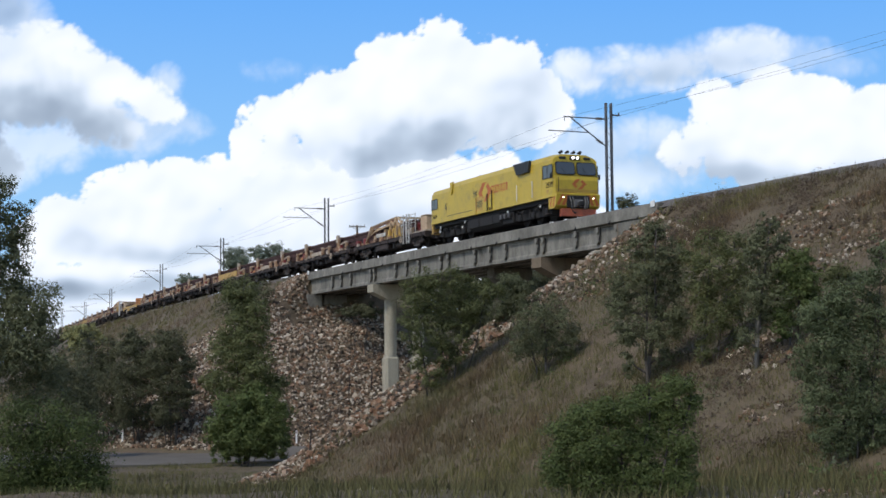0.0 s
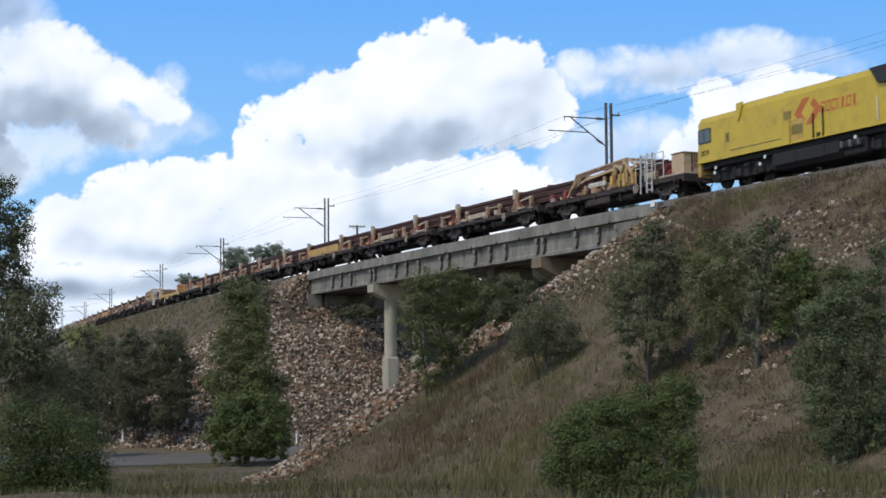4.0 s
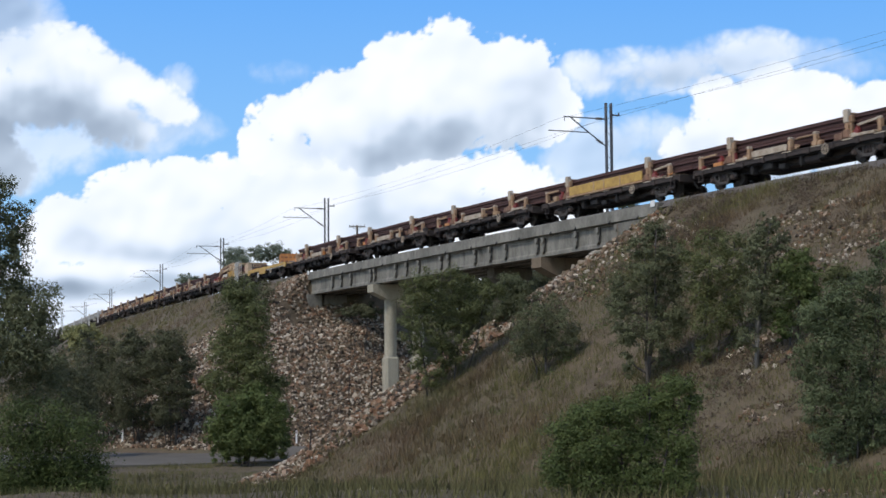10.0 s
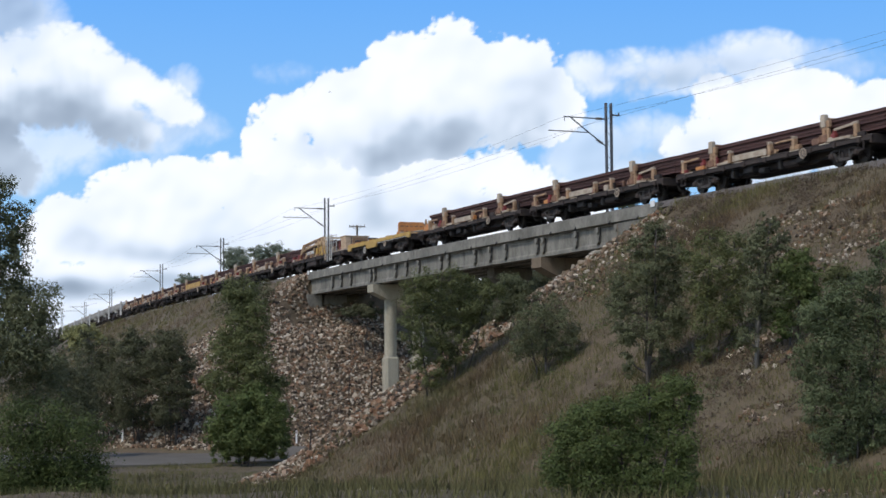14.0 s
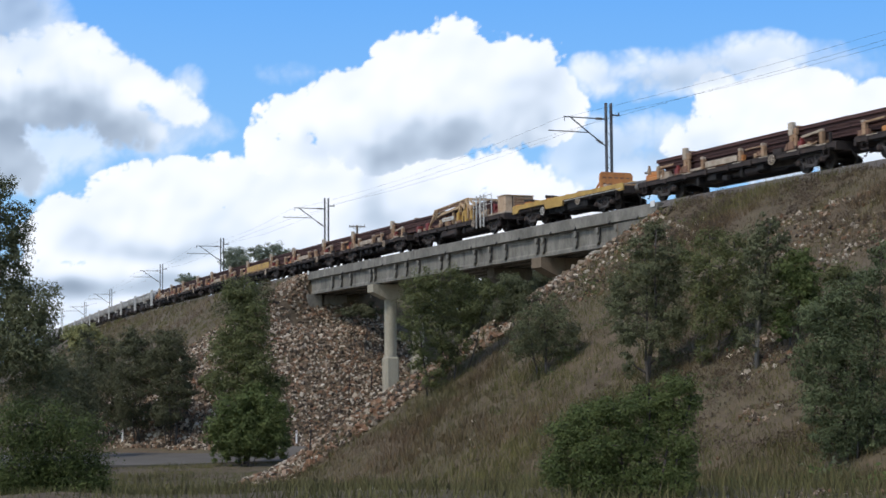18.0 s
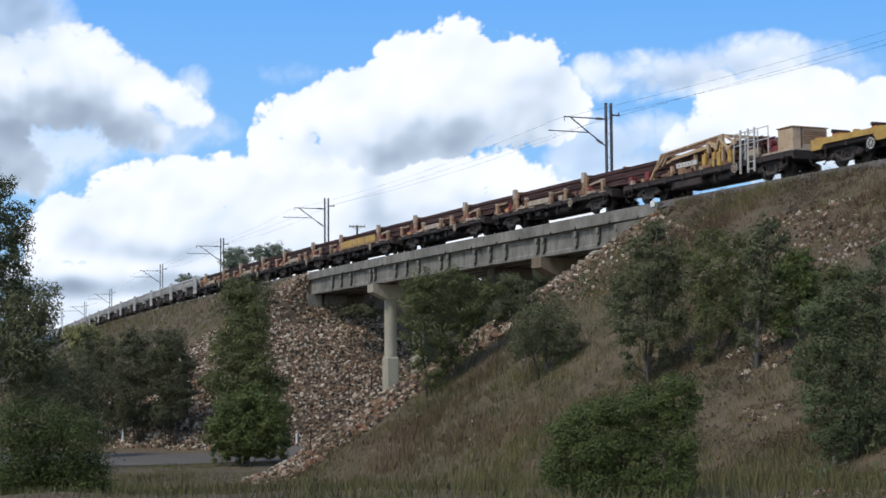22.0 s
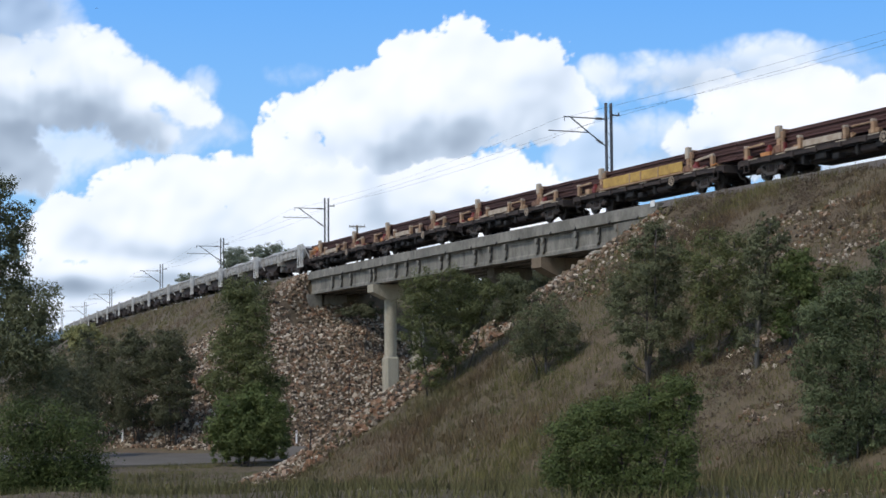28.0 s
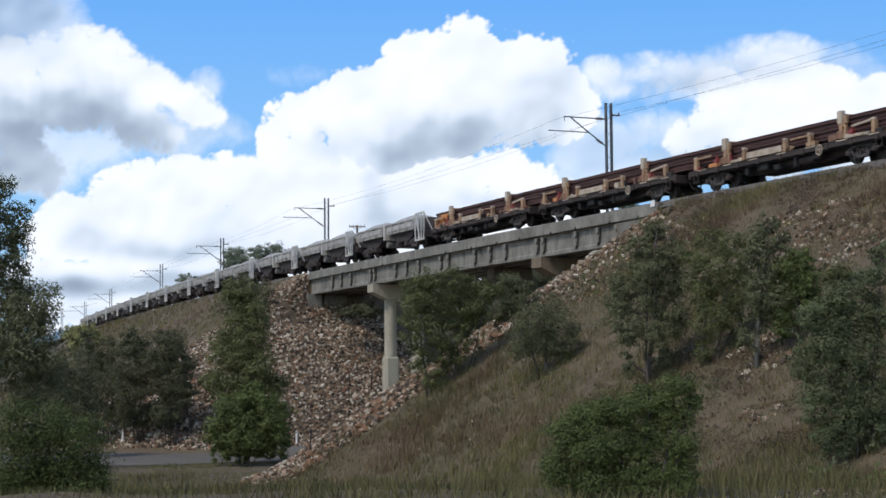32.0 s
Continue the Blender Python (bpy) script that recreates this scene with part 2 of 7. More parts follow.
# black of iron spouts and bearings, also of the bars that imitate bracket shadows
IRON_SHADOW_BLACK = surface("black_iron_and_shadow", (0.015, 0.014, 0.013), (0.03, 0.028, 0.026), 3, 0.7)
TIMBER = surface("weathered_timber", (0.10, 0.08, 0.065), (0.18, 0.15, 0.12), 2, 0.9, fine=25, stretch=(1, 1, 0.1))


def soil_material():
    m = bpy.data.materials.new("dry_grass_and_soil")
    m.use_nodes = True
    nt = m.node_tree
    b = nt.nodes["Principled BSDF"]
    col = ramp(nt, noise_tex(nt, 0.16, 8, 0.7), [(0.3, (0.092, 0.064, 0.040)), (0.5, (0.150, 0.104, 0.06)), (0.62, (0.122, 0.100, 0.05)), (0.75, (0.19, 0.130, 0.078))])
    col = mix_rgb(nt, 0.5, col, ramp(nt, noise_tex(nt, 2.4, 6, 0.7), [(0.3, (0.05, 0.042, 0.03)), (0.7, (0.18, 0.14, 0.09))]))
    nt.links.new(col, b.inputs["Base Color"])
    b.inputs["Roughness"].default_value = 0.95
    bp = nt.nodes.new("ShaderNodeBump")
    bp.inputs["Strength"].default_value, bp.inputs["Distance"].default_value = 0.6, 0.1
    nt.links.new(noise_tex(nt, 4, 8, 0.75), bp.inputs["Height"])
    nt.links.new(bp.outputs[0], b.inputs["Normal"])
    return m


SOIL = soil_material()


# ---- ground ----
def axis(lo, hi, fine_lo, fine_hi, step, grow=1.18):
    a = list(np.arange(fine_lo, fine_hi + step / 2, step))
    d = step
    while a[-1] < hi:
        d *= grow
        a.append(a[-1] + d)
    d = step
    while a[0] > lo:
        d *= grow
        a.insert(0, a[0] - d)
    return np.array(a)


def build_ground():
    gx, gy = axis(-3500, 3500, -42, 48, 0.6), axis(-2500, 4200, 16, 175, 0.6)
    X, Y = np.meshgrid(gx, gy)
    Z = ground_z(X, Y)
    n = len(gx)
    i = (np.arange(len(gy) - 1)[:, None] * n + np.arange(n - 1)[None, :]).ravel()
    F = np.stack([i, i + 1, i + n + 1, i + n], 1)
    me = fast_mesh("ground", np.stack([X, Y, Z], -1).reshape(-1, 3), F, SOIL, smooth=True)
    tagged(new("ground", me), "dry grassy railway embankment and low land around it", "ground", kind="structure")


build_ground()


def strip(name, pts, width, lift, material, label, category, thick=0.12):
    """A road along points in plan, laid over the ground with real edges."""
    V, F = [], []
    for k, (x, y) in enumerate(pts):
        a, b = pts[max(0, k - 1)], pts[min(len(pts) - 1, k + 1)]
        d = Vector((b[0] - a[0], b[1] - a[1])).normalized()
        z = min(gz(x, y), 0.6) + lift
        for q, dz in ((-0.5, -thick * 3), (-0.5, 0), (-0.25, 0.04), (0, 0.07), (0.25, 0.04), (0.5, 0), (0.5, -thick * 3)):
            V.append((x - d.y * q * width, y + d.x * q * width, z + dz))
        if k:
            for j in range(6):
                F.append((7 * k - 7 + j, 7 * k - 6 + j, 7 * k + 1 + j, 7 * k + j))
    return tagged(new(name, fast_mesh(name, V, F, material, smooth=False)), label, category, kind="structure")


def build_road():
    ctrl = [(-60, 87.5), (-45, 95), (-32, 100.5), (-20, 105.4), (-9, 112), (0, 121), (9, 133), (20, 147), (45, 177), (90, 232)]
    pts = []
    for a, b in zip(ctrl, ctrl[1:]):
        for k in range(8):
            pts.append((a[0] + (b[0] - a[0]) * k / 8, a[1] + (b[1] - a[1]) * k / 8))
    strip("road", pts, 20.0, 0.06, ASPHALT, "grey asphalt road through the railway underpass", "road")


build_road()

# ---- the permanent way ----
def sweep(outline, s0, s1, step):
    """A cross-section in lat and h, drawn along the line."""
    V, F = [], []
    n = len(outline)
    count = max(1, int(round((s1 - s0) / step)))
    for k in range(count + 1):
        s = s0 + (s1 - s0) * k / count
        V += [tuple(on_line(s, lat, h)) for lat, h in outline]
        if k:
            o = (k - 1) * n
            F += [(o + j, o + (j + 1) % n, o + n + (j + 1) % n, o + n + j) for j in range(n)]
    mesh = Mesh()
    mesh.add(V, F + [tuple(range(n)), tuple(range(count * n, count * n + n))])
    return mesh


def build_track():
    bed = thing("railway_track", "railway track with steel rails on a stone ballast bed", "railway track")
    bed["kind"] = "structure"
    for s0, s1, foot, low in ((-480, -31.4, 2.5, -0.68), (-31.4, 23.0, 2.06, -0.6), (23.0, 120, 2.5, -0.68)):
        part("ballast_bed", sweep([(-foot, low), (-1.55, -0.2), (1.55, -0.2), (foot, low)], s0, s1, 3), BALLAST, bed)
    for lat in (-0.57, 0.57):
        part("rail", sweep([(lat - 0.07, -0.17), (lat - 0.07, -0.15), (lat - 0.015, -0.12), (lat - 0.015, -0.04), (lat - 0.035, -0.03), (lat - 0.035, 0), (lat + 0.035, 0), (lat + 0.035, -0.03), (lat + 0.015, -0.04), (lat + 0.015, -0.12), (lat + 0.07, -0.15), (lat + 0.07, -0.17)], -480, 120, 2), RAIL_STEEL, bed, "worn steel rail")
    sleeper = Mesh().cbox(-0.12, 0.12, -1.07, 1.07, -0.28, -0.171, 0.02).data("sleeper")
    sleeper.materials.append(CONCRETE)
    for k in range(90):
        s = 66 - k * 0.685
        p = on_line(s)
        part("sleeper", sleeper, None, bed, at=pose(p.x, p.y, p.z, 0, 0, math.degrees(line_dir(s))))


build_track()


# ---- the bridge ----
JOINTS = [-31.4, -16.3, 1.5, 10.2, 18.9]


def bracket_mesh():
    """A bolted bracket on the girder's face: a plate with a knuckle at its head and foot."""
    m = Mesh().cbox(-0.1, 0.1, -0.07, 0.1, -1.86, -1.04, 0.03)
    m.prism([(-0.15, -1.08), (0.15, -1.08), (0.15, -1.3), (0.07, -1.42), (-0.07, -1.42), (-0.15, -1.3)], -0.17, 0.0)
    m.prism([(-0.13, -1.6), (0.13, -1.6), (0.17, -1.72), (0.17, -1.86), (0.02, -2.0), (-0.13, -1.9)], -0.17, 0.0)
    return m


BRACKETS = [-25.6, -23.5, -21.3, -16.9, -16.1, -11.9, -9.9, -7.65, -3.9, -2.7, 1.4, 3.6, 5.75, 9.8, 10.6, 14.4, 16.8, 18.75]
SPOUTS = [-22.6, -18.4, -13.9, -9.0, -2.6, 1.35, 4.95, 8.0, 11.9, 14.75, 18.4, 21.2]


def build_bridge():
    br = thing("railway_bridge", "grey concrete girder railway bridge on round-edged piers", "bridge")
    br["kind"] = "structure"
    part("deck", sweep([(-2.3, -0.95), (-2.3, -0.69), (2.3, -0.69), (2.3, -0.95)], -31.4, 23.0, 3), CONCRETE, br)
    # kerb-like edge beams with a drip edge
    for sgn in (1, -1):
        part("edge_beam", sweep([(sgn * 2.1, -0.98), (sgn * 2.1, -0.43), (sgn * 2.14, -0.4), (sgn * 2.42, -0.4), (sgn * 2.46, -0.43), (sgn * 2.48, -0.98), (sgn * 2.38, -1.02)], -31.4, 23.0, 2.5), CONCRETE, br, "weathered concrete edge beam")
    for a, b in zip(JOINTS, JOINTS[1:]):
        for lat in (-1.95, -0.65, 0.65, 1.95):
            w = 0.24 if abs(lat) > 1 else 0.1
            part("girder", sweep([(lat - 0.3, -1.03), (lat - 0.3, -1.08), (lat - w, -1.14), (lat - w, -1.88), (lat - 0.3, -1.98), (lat - 0.3, -2.15), (lat + 0.3, -2.15), (lat + 0.3, -1.98), (lat + w, -1.88), (lat + w, -1.14), (lat + 0.3, -1.08), (lat + 0.3, -1.03)], a + 0.03, b - 0.03, 3), CONCRETE, br)
    bracket = bracket_mesh().data("bracket")
    bracket.materials.append(CONCRETE)
    # a thin dark bar, added to imitate the shadowed gap beside each bracket
    rod = Mesh().tube((0.19, -0.06, -1.12), (0.19, -0.06, -1.5), 0.035, n=6).tube((0.19, -0.06, -1.5), (0.12, -0.1, -1.95), 0.04, n=6).data("tie_rod")
    rod.materials.append(IRON_SHADOW_BLACK)
    spout = Mesh().tube((0, 0, 0), (0, -0.1, -0.14), 0.05, n=8).data("drain_spout")
    spout.materials.append(IRON_SHADOW_BLACK)
    for s in BRACKETS:
        q = on_line(s, 2.22)
        b = part("bracket", bracket, None, br, at=pose(q.x, q.y, q.z, 0, 0, math.degrees(line_dir(s))))
        part("tie_rod", rod, None, b, "dark bar imitating the shadow beside the bracket")
    for s in SPOUTS:
        q = on_line(s, 2.46, -0.9)
        part("drain_spout", spout, None, br, at=pose(q.x, q.y, q.z, 0, 0, math.degrees(line_dir(s))))
    for s in JOINTS[1:-1]:
        p = on_line(s)
        m = pose(p.x, p.y, p.z, 0, 0, math.degrees(line_dir(s)))
        reach, half = (1.3, 0.45) if 0 < s < 5 else (2.55, 0.6)
        # the second pier carries the shade under the deck in its concrete colour
        grade = CONCRETE_PALE if s < 0 else CONCRETE_SHADED if s < 5 else CONCRETE_TAN
        cap = Mesh().xprism([(-reach, -2.2), (-reach, -2.75), (-reach * 0.58, -3.25), (reach * 0.58, -3.25), (reach, -2.75), (reach, -2.2)], -half, half)
        part("headstock", cap, grade, br, "concrete pier headstock", at=m)
        for k in range(4):
            lat = (-1.95, -0.65, 0.65, 1.95)[k]
            if abs(lat) < reach:
                part("bearing", Mesh().cbox(-0.3, 0.3, -lat - 0.2, -lat + 0.2, -2.199, -2.151, 0.01), IRON_SHADOW_BLACK, br, at=m)
        for lat in (-1.05, 1.05) if reach > 2 else (-0.7, 0.7):
            q = on_line(s, lat)
            foot = gz(q.x, q.y) - 0.5 - p.z
            col = Mesh().tube((0, -lat, -3.25), (0, -lat, -7.25), 0.43, n=20)
            part("column", col, grade, br, "pale round concrete column", at=m, smooth=False)
            if foot < -7.6:
                part("pedestal", Mesh().cbox(-0.5, 0.5, -lat - 0.5, -lat + 0.5, foot, -7.25, 0.14), grade, br, at=m)
    for s, away in ((JOINTS[0], -1), (JOINTS[-1], 1)):
        p = on_line(s)
        m = pose(p.x, p.y, p.z, 0, 0, math.degrees(line_dir(s)))
        x0, x1 = sorted((away * 0.0, away * 1.0))
        part("abutment", Mesh().cbox(x0, x1, -2.4, 2.4, -5.6, -1.05, 0.05), CONCRETE if away < 0 else CONCRETE_TAN, br, at=m)
        if away < 0:
            part("pilaster", Mesh().cbox(-0.3, 0.7, -2.75, -1.5, -4.6, -2.16, 0.05).cbox(-0.3, 0.5, -1.3, 0.6, -4.6, -2.16, 0.05), CONCRETE, br, "weathered concrete bearing block", at=m)
        for side in (-1, 1):
            x0, x1 = sorted((away * 0.1, away * (3.9 if away > 0 else 2.6)))
            y0, y1 = sorted((side * 2.1, side * 2.4))
            part("wing_wall", Mesh().cbox(x0, x1, y0, y1, -3.4, -1.03 if away > 0 else -0.45, 0.04), CONCRETE, br, at=m)
    for s in (-31.2, 22.6):
        p = on_line(s, 2.5, -0.42)
        part("marker_plate", Mesh().cbox(-0.2, 0.2, -0.02, 0.02, -0.16, 0.14, 0.01), WHITE_PAINT, br, "small white marker plate", at=pose(*p, 0, 0, math.degrees(line_dir(s))))


build_bridge()


# ---- overhead line ----
MASTS = [8.2, -45.1, -87.7, -130.7, -192.9, -242.4, -300.0, 62.0]


def build_mast():
    ob = thing("catenary_mast", "grey steel twin-post overhead line mast with cantilever arm", "mast", "overhead line masts")
    for y in (-0.17, 0.17):
        part("post", Mesh().cbox(-0.1, 0.1, y - 0.05, y + 0.05, -1.6, 7.15, 0.01), STEEL_GREY, ob)
    lac = Mesh()
    for k in range(24):
        z = -1.0 + k * 0.34
        lac.bar((0.06, -0.13, z), (0.06, 0.13, z + 0.34), 0.018) if k % 2 else lac.bar((0.06, 0.13, z), (0.06, -0.13, z + 0.34), 0.018)
    part("lacing", lac, STEEL_GREY, ob)
    # the arm reaches over the track: +y is towards it
    part("top_tube", Mesh().tube((0, -0.22, 6.2), (0, -2.95, 6.2), 0.035), STEEL_GREY, ob)
    part("strut", Mesh().tube((0, -0.22, 4.6), (0, -2.5, 6.17), 0.04), STEEL_GREY, ob)
    part("registration_arm", Mesh().tube((0, -1.3, 5.35), (0, -3.95, 5.35), 0.03), STEEL_GREY, ob)
    for y, z, e in ((-0.45, 6.2, 0), (-0.42, 4.75, 1)):
        ins = Mesh()
        for k in range(6):
            d = k * 0.07
            ins.tube((0, y - d, z + d * 0.55 * e), (0, y - d - 0.03, z + (d + 0.03) * 0.55 * e), 0.075, n=10)
        part("insulator", ins, TIMBER, ob, "ribbed brown insulator")
    part("dropper", Mesh().tube((0, -2.9, 6.2), (0, -2.9, 5.95), 0.02), STEEL_GREY, ob)
    part("feeder_bracket", Mesh().cbox(-0.04, 0.04, 0.23, 0.75, 6.42, 6.5, 0.01).tube((0, 0.68, 6.5), (0, 0.68, 6.62), 0.04), STEEL_GREY, ob)
    return ob


def mast_pose(s):
    p = on_line(s, -3.3)
    return pose(p.x, p.y, p.z, 0, 0, math.degrees(line_dir(s)))


mast = build_mast()
mast.matrix_basis = mast_pose(MASTS[0])
for s_mast in MASTS[1:]:
    copy_thing(mast, mast_pose(s_mast))


def cable(name, pts, sag, r, label):
    """Wire hung from point to point."""
    mesh = Mesh()
    for a, b in zip(pts, pts[1:]):
        last = None
        for k in range(11):
            f = k / 10
            p = Vector(a).lerp(Vector(b), f) - Vector((0, 0, 4 * sag * f * (1 - f)))
            if last is not None:
                mesh.tube(last, p, r, n=5)
            last = p
    return tagged(part(name, mesh, WIRE), label, "wire", "overhead wires")


wire_s = [62.0, 8.2, -45.1, -87.7, -130.7, -192.9, -242.4]
cable("contact_wire", [on_line(s, 0.2, 5.15) for s in wire_s], 0.05, 0.0055, "thin dark contact wire over the track")
cable("catenary_wire", [on_line(s, 0.05, 6.05) for s in wire_s], 0.55, 0.0055, "thin dark catenary wire hung in a curve")
cable("feeder_wire", [on_line(s, -3.98, 6.65) for s in wire_s], 0.5, 0.0065, "thin dark feeder wire on the masts")


# ---- cloud banks: distant glowing backdrops that drift slowly ----
EYE_POS, FOCAL = Vector((0, 0, 5.0)), 2908.7


def worley(X, Y, seed):
    """Distance to the nearest of scattered points, for rounded billows."""
    xi, yi = np.floor(X), np.floor(Y)
    best = np.full(X.shape, 9.0)
    for dx in (-1, 0, 1):
        for dy in (-1, 0, 1):
            cx, cy = xi + dx, yi + dy
            a = np.sin(cx * 127.1 + cy * 311.7 + seed * 17.3) * 43758.5453
            b = np.sin(cx * 269.5 + cy * 183.3 + seed * 31.1) * 43758.5453
            px, py = cx + a - np.floor(a), cy + b - np.floor(b)
            best = np.minimum(best, (X - px) ** 2 + (Y - py) ** 2)
    return np.sqrt(best)


def billow(X, Y, seed, sizes=((110, 1.0), (52, 0.6), (25, 0.42), (13, 0.27), (7, 0.15))):
    out = 0
    for size, amp in sizes:
        wx = X + 18 * fbm(X / 70, Y / 70, 2, seed + 5)
        wy = Y + 18 * fbm(X / 70, Y / 70, 2, seed + 9)
        out = out + amp * (0.5 - worley(wx / size, wy / size, seed + size))
    return out


def cloud_material():
    m = bpy.data.materials.new("cloud_glow")
    m.use_nodes = True
    nt = m.node_tree
    nt.nodes.remove(nt.nodes["Principled BSDF"])

    def attr(name):
        a = nt.nodes.new("ShaderNodeAttribute")
        a.attribute_name = name
        return a.outputs["Fac"]

    em = nt.nodes.new("ShaderNodeEmission")
    col = ramp(nt, attr("shade"), [(0.0, (0.995, 1.04, 1.12)), (0.1, (0.915, 0.975, 1.08)), (0.24, (0.79, 0.885, 1.03)), (0.5, (0.555, 0.665, 0.82)), (0.8, (0.375, 0.465, 0.60)), (1.0, (0.30, 0.38, 0.50))])
    nt.links.new(col, em.inputs[0])
    tr = nt.nodes.new("ShaderNodeBsdfTransparent")
    mx = nt.nodes.new("ShaderNodeMixShader")
    nt.links.new(attr("cover"), mx.inputs[0])
    nt.links.new(tr.outputs[0], mx.inputs[1])
    nt.links.new(em.outputs[0], mx.inputs[2])
    nt.links.new(mx.outputs[0], nt.nodes["Material Output"].inputs[0])
    return m


CLOUD = cloud_material()
CLOUDS = []
BASIS = EYE.to_3x3()


def cloud_bank(label, puffs, greys, far, drift, rough=34, soft=(4, 10), seed=1, opacity=1.0, step=2.6, under=None):
    """puffs and greys: ellipses (x, y, half width, half height) in thousandths of the view's focal length, x right and y up from
    the view's axis; greys also have a depth of tone. far: distance in metres; drift: the shift from start to end, in the same unit.
    under: (depth at which the underside begins to grey, span of the change, tone)."""
    x0, x1 = min(p[0] - p[2] for p in puffs) - 60, max(p[0] + p[2] for p in puffs) + 60
    y0, y1 = min(p[1] - p[3] for p in puffs) - 60, max(p[1] + p[3] for p in puffs) + 60
    gx, gy = np.arange(x0, x1 + step, step), np.arange(y0, y1 + step, step)
    X, Y = np.meshgrid(gx, gy)
    B = billow(X, Y, seed)
    body = np.full(X.shape, -300.0)
    for cx, cy, rx, ry in puffs:
        r = np.sqrt(((X - cx) / rx) ** 2 + ((Y - cy) / ry) ** 2)
        body = smax(body, (1 - r) * min(rx, ry), 14.0)
    # undersides are flatter and softer than the heaped tops
    dens = body + rough * B - 1.6 * np.maximum(-9 - body, 0)
    k = np.clip((dens + soft[0]) / (soft[0] + soft[1]), 0, 1)
    cover = k * k * (3 - 2 * k) * opacity
    shade = 0.05 + 0.11 * np.clip(fbm(X / 110, Y / 80, 4, seed + 2), -1, 1)
    for cx, cy, rx, ry, tone in greys:
        r = np.sqrt(((X + 24 * fbm(X / 90, Y / 90, 3, seed + 3) - cx) / rx) ** 2 + ((Y + 16 * fbm(X / 60, Y / 60, 3, seed + 8) - cy) / ry) ** 2)
        g = np.clip(1.25 - r, 0, 1)
        shade = shade + tone * g * g * (3 - 2 * g) * (0.9 + 0.3 * fbm(X / 60, Y / 60, 3, seed + 4))
    for _ in range(3):                       # soften the tones
        for ax in (0, 1):
            shade = (np.roll(shade, 1, ax) + np.roll(shade, -1, ax) + np.roll(shade, 2, ax) + np.roll(shade, -2, ax) + shade) / 5
    if under:
        # the light fails towards the base, under the thickness of cloud above
        thick = np.cumsum(np.clip(dens + 6, 0, 24)[::-1] / 24, axis=0)[::-1] * step
        thick = thick + 34 * billow(X, Y, seed + 40, ((70, 1.0), (34, 0.6), (16, 0.3)))
        for _ in range(2):
            for ax in (0, 1):
                thick = (np.roll(thick, 1, ax) + np.roll(thick, -1, ax) + thick) / 3
        g = np.clip((thick - under[0]) / under[1], 0, 1)
        shade = shade + under[2] * g * g * (3 - 2 * g)
    # heaped forms catch the light from the upper side
    form = billow(X, Y, seed, ((110, 1.0), (52, 0.6), (25, 0.3)))
    for _ in range(4):
        for ax in (0, 1):
            form = (np.roll(form, 1, ax) + np.roll(form, -1, ax) + np.roll(form, 2, ax) + np.roll(form, -2, ax) + form) / 5
    relief = np.gradient(form, step, axis=0) * 24 - np.gradient(form, step, axis=1) * 10
    shade = shade - np.clip(relief, -0.7, 0.7) * (0.12 + 0.12 * np.clip(shade * 2.5, 0, 1))
    ux, uy = X / FOCAL, Y / FOCAL
    d = np.stack([ux, uy, -np.ones_like(ux)], -1)
    d /= np.linalg.norm(d, axis=-1, keepdims=True)
    V = (d.reshape(-1, 3) @ np.array(BASIS).T) * far
    n = len(gx)
    i = (np.arange(len(gy) - 1)[:, None] * n + np.arange(n - 1)[None, :]).ravel()
    F = np.stack([i, i + 1, i + n + 1, i + n], 1)
    keep = cover.ravel()[F].max(1) > 0.002
    me = fast_mesh("backdrop", V, F[keep], CLOUD, {"shade": np.clip(shade, 0, 1), "cover": cover}, smooth=True)
    ob = tagged(new("backdrop", me), label, "sky", kind="structure")
    ob.location = EYE_POS
    CLOUDS.append((ob, far, drift))
    return ob


cloud_bank("upper bank of white and grey cumulus cloud",
           [(-724, 340, 130, 42), (-664, 352, 60, 40), (-610, 310, 62, 44), (-540, 285, 45, 38), (-505, 262, 46, 34), (-690, 270, 120, 60), (-480, 236, 44, 24), (-580, 235, 70, 50), (-510, 205, 30, 28), (-800, 260, 80, 90), (-775, 140, 70, 36), (-735, 115, 36, 22)],
           [(-740, 232, 200, 62, 0.16), (-620, 218, 180, 46, 0.12), (-510, 212, 100, 50, 0.1), (-790, 370, 130, 50, 0.3), (-800, 130, 90, 40, 0.2)], 2600, (72, -8), soft=(6, 16), seed=11, under=(52, 120, 0.5))
cloud_bank("ragged fringe of grey cloud", [(-470, 225, 60, 34), (-440, 212, 40, 18), (-520, 200, 60, 40), (-455, 292, 26, 26), (-660, 180, 90, 40), (-740, 165, 80, 60)], [(-480, 215, 120, 70, 0.2)], 2650, (70, -8), rough=30, soft=(18, 34), seed=41, opacity=0.6)
cloud_bank("thin grey veil of cloud", [(-800, 420, 110, 60), (-740, 405, 70, 40), (-860, 380, 80, 60)], [(-800, 410, 150, 90, 0.62)], 2700, (60, -4), rough=26, soft=(22, 30), seed=23, opacity=0.75)
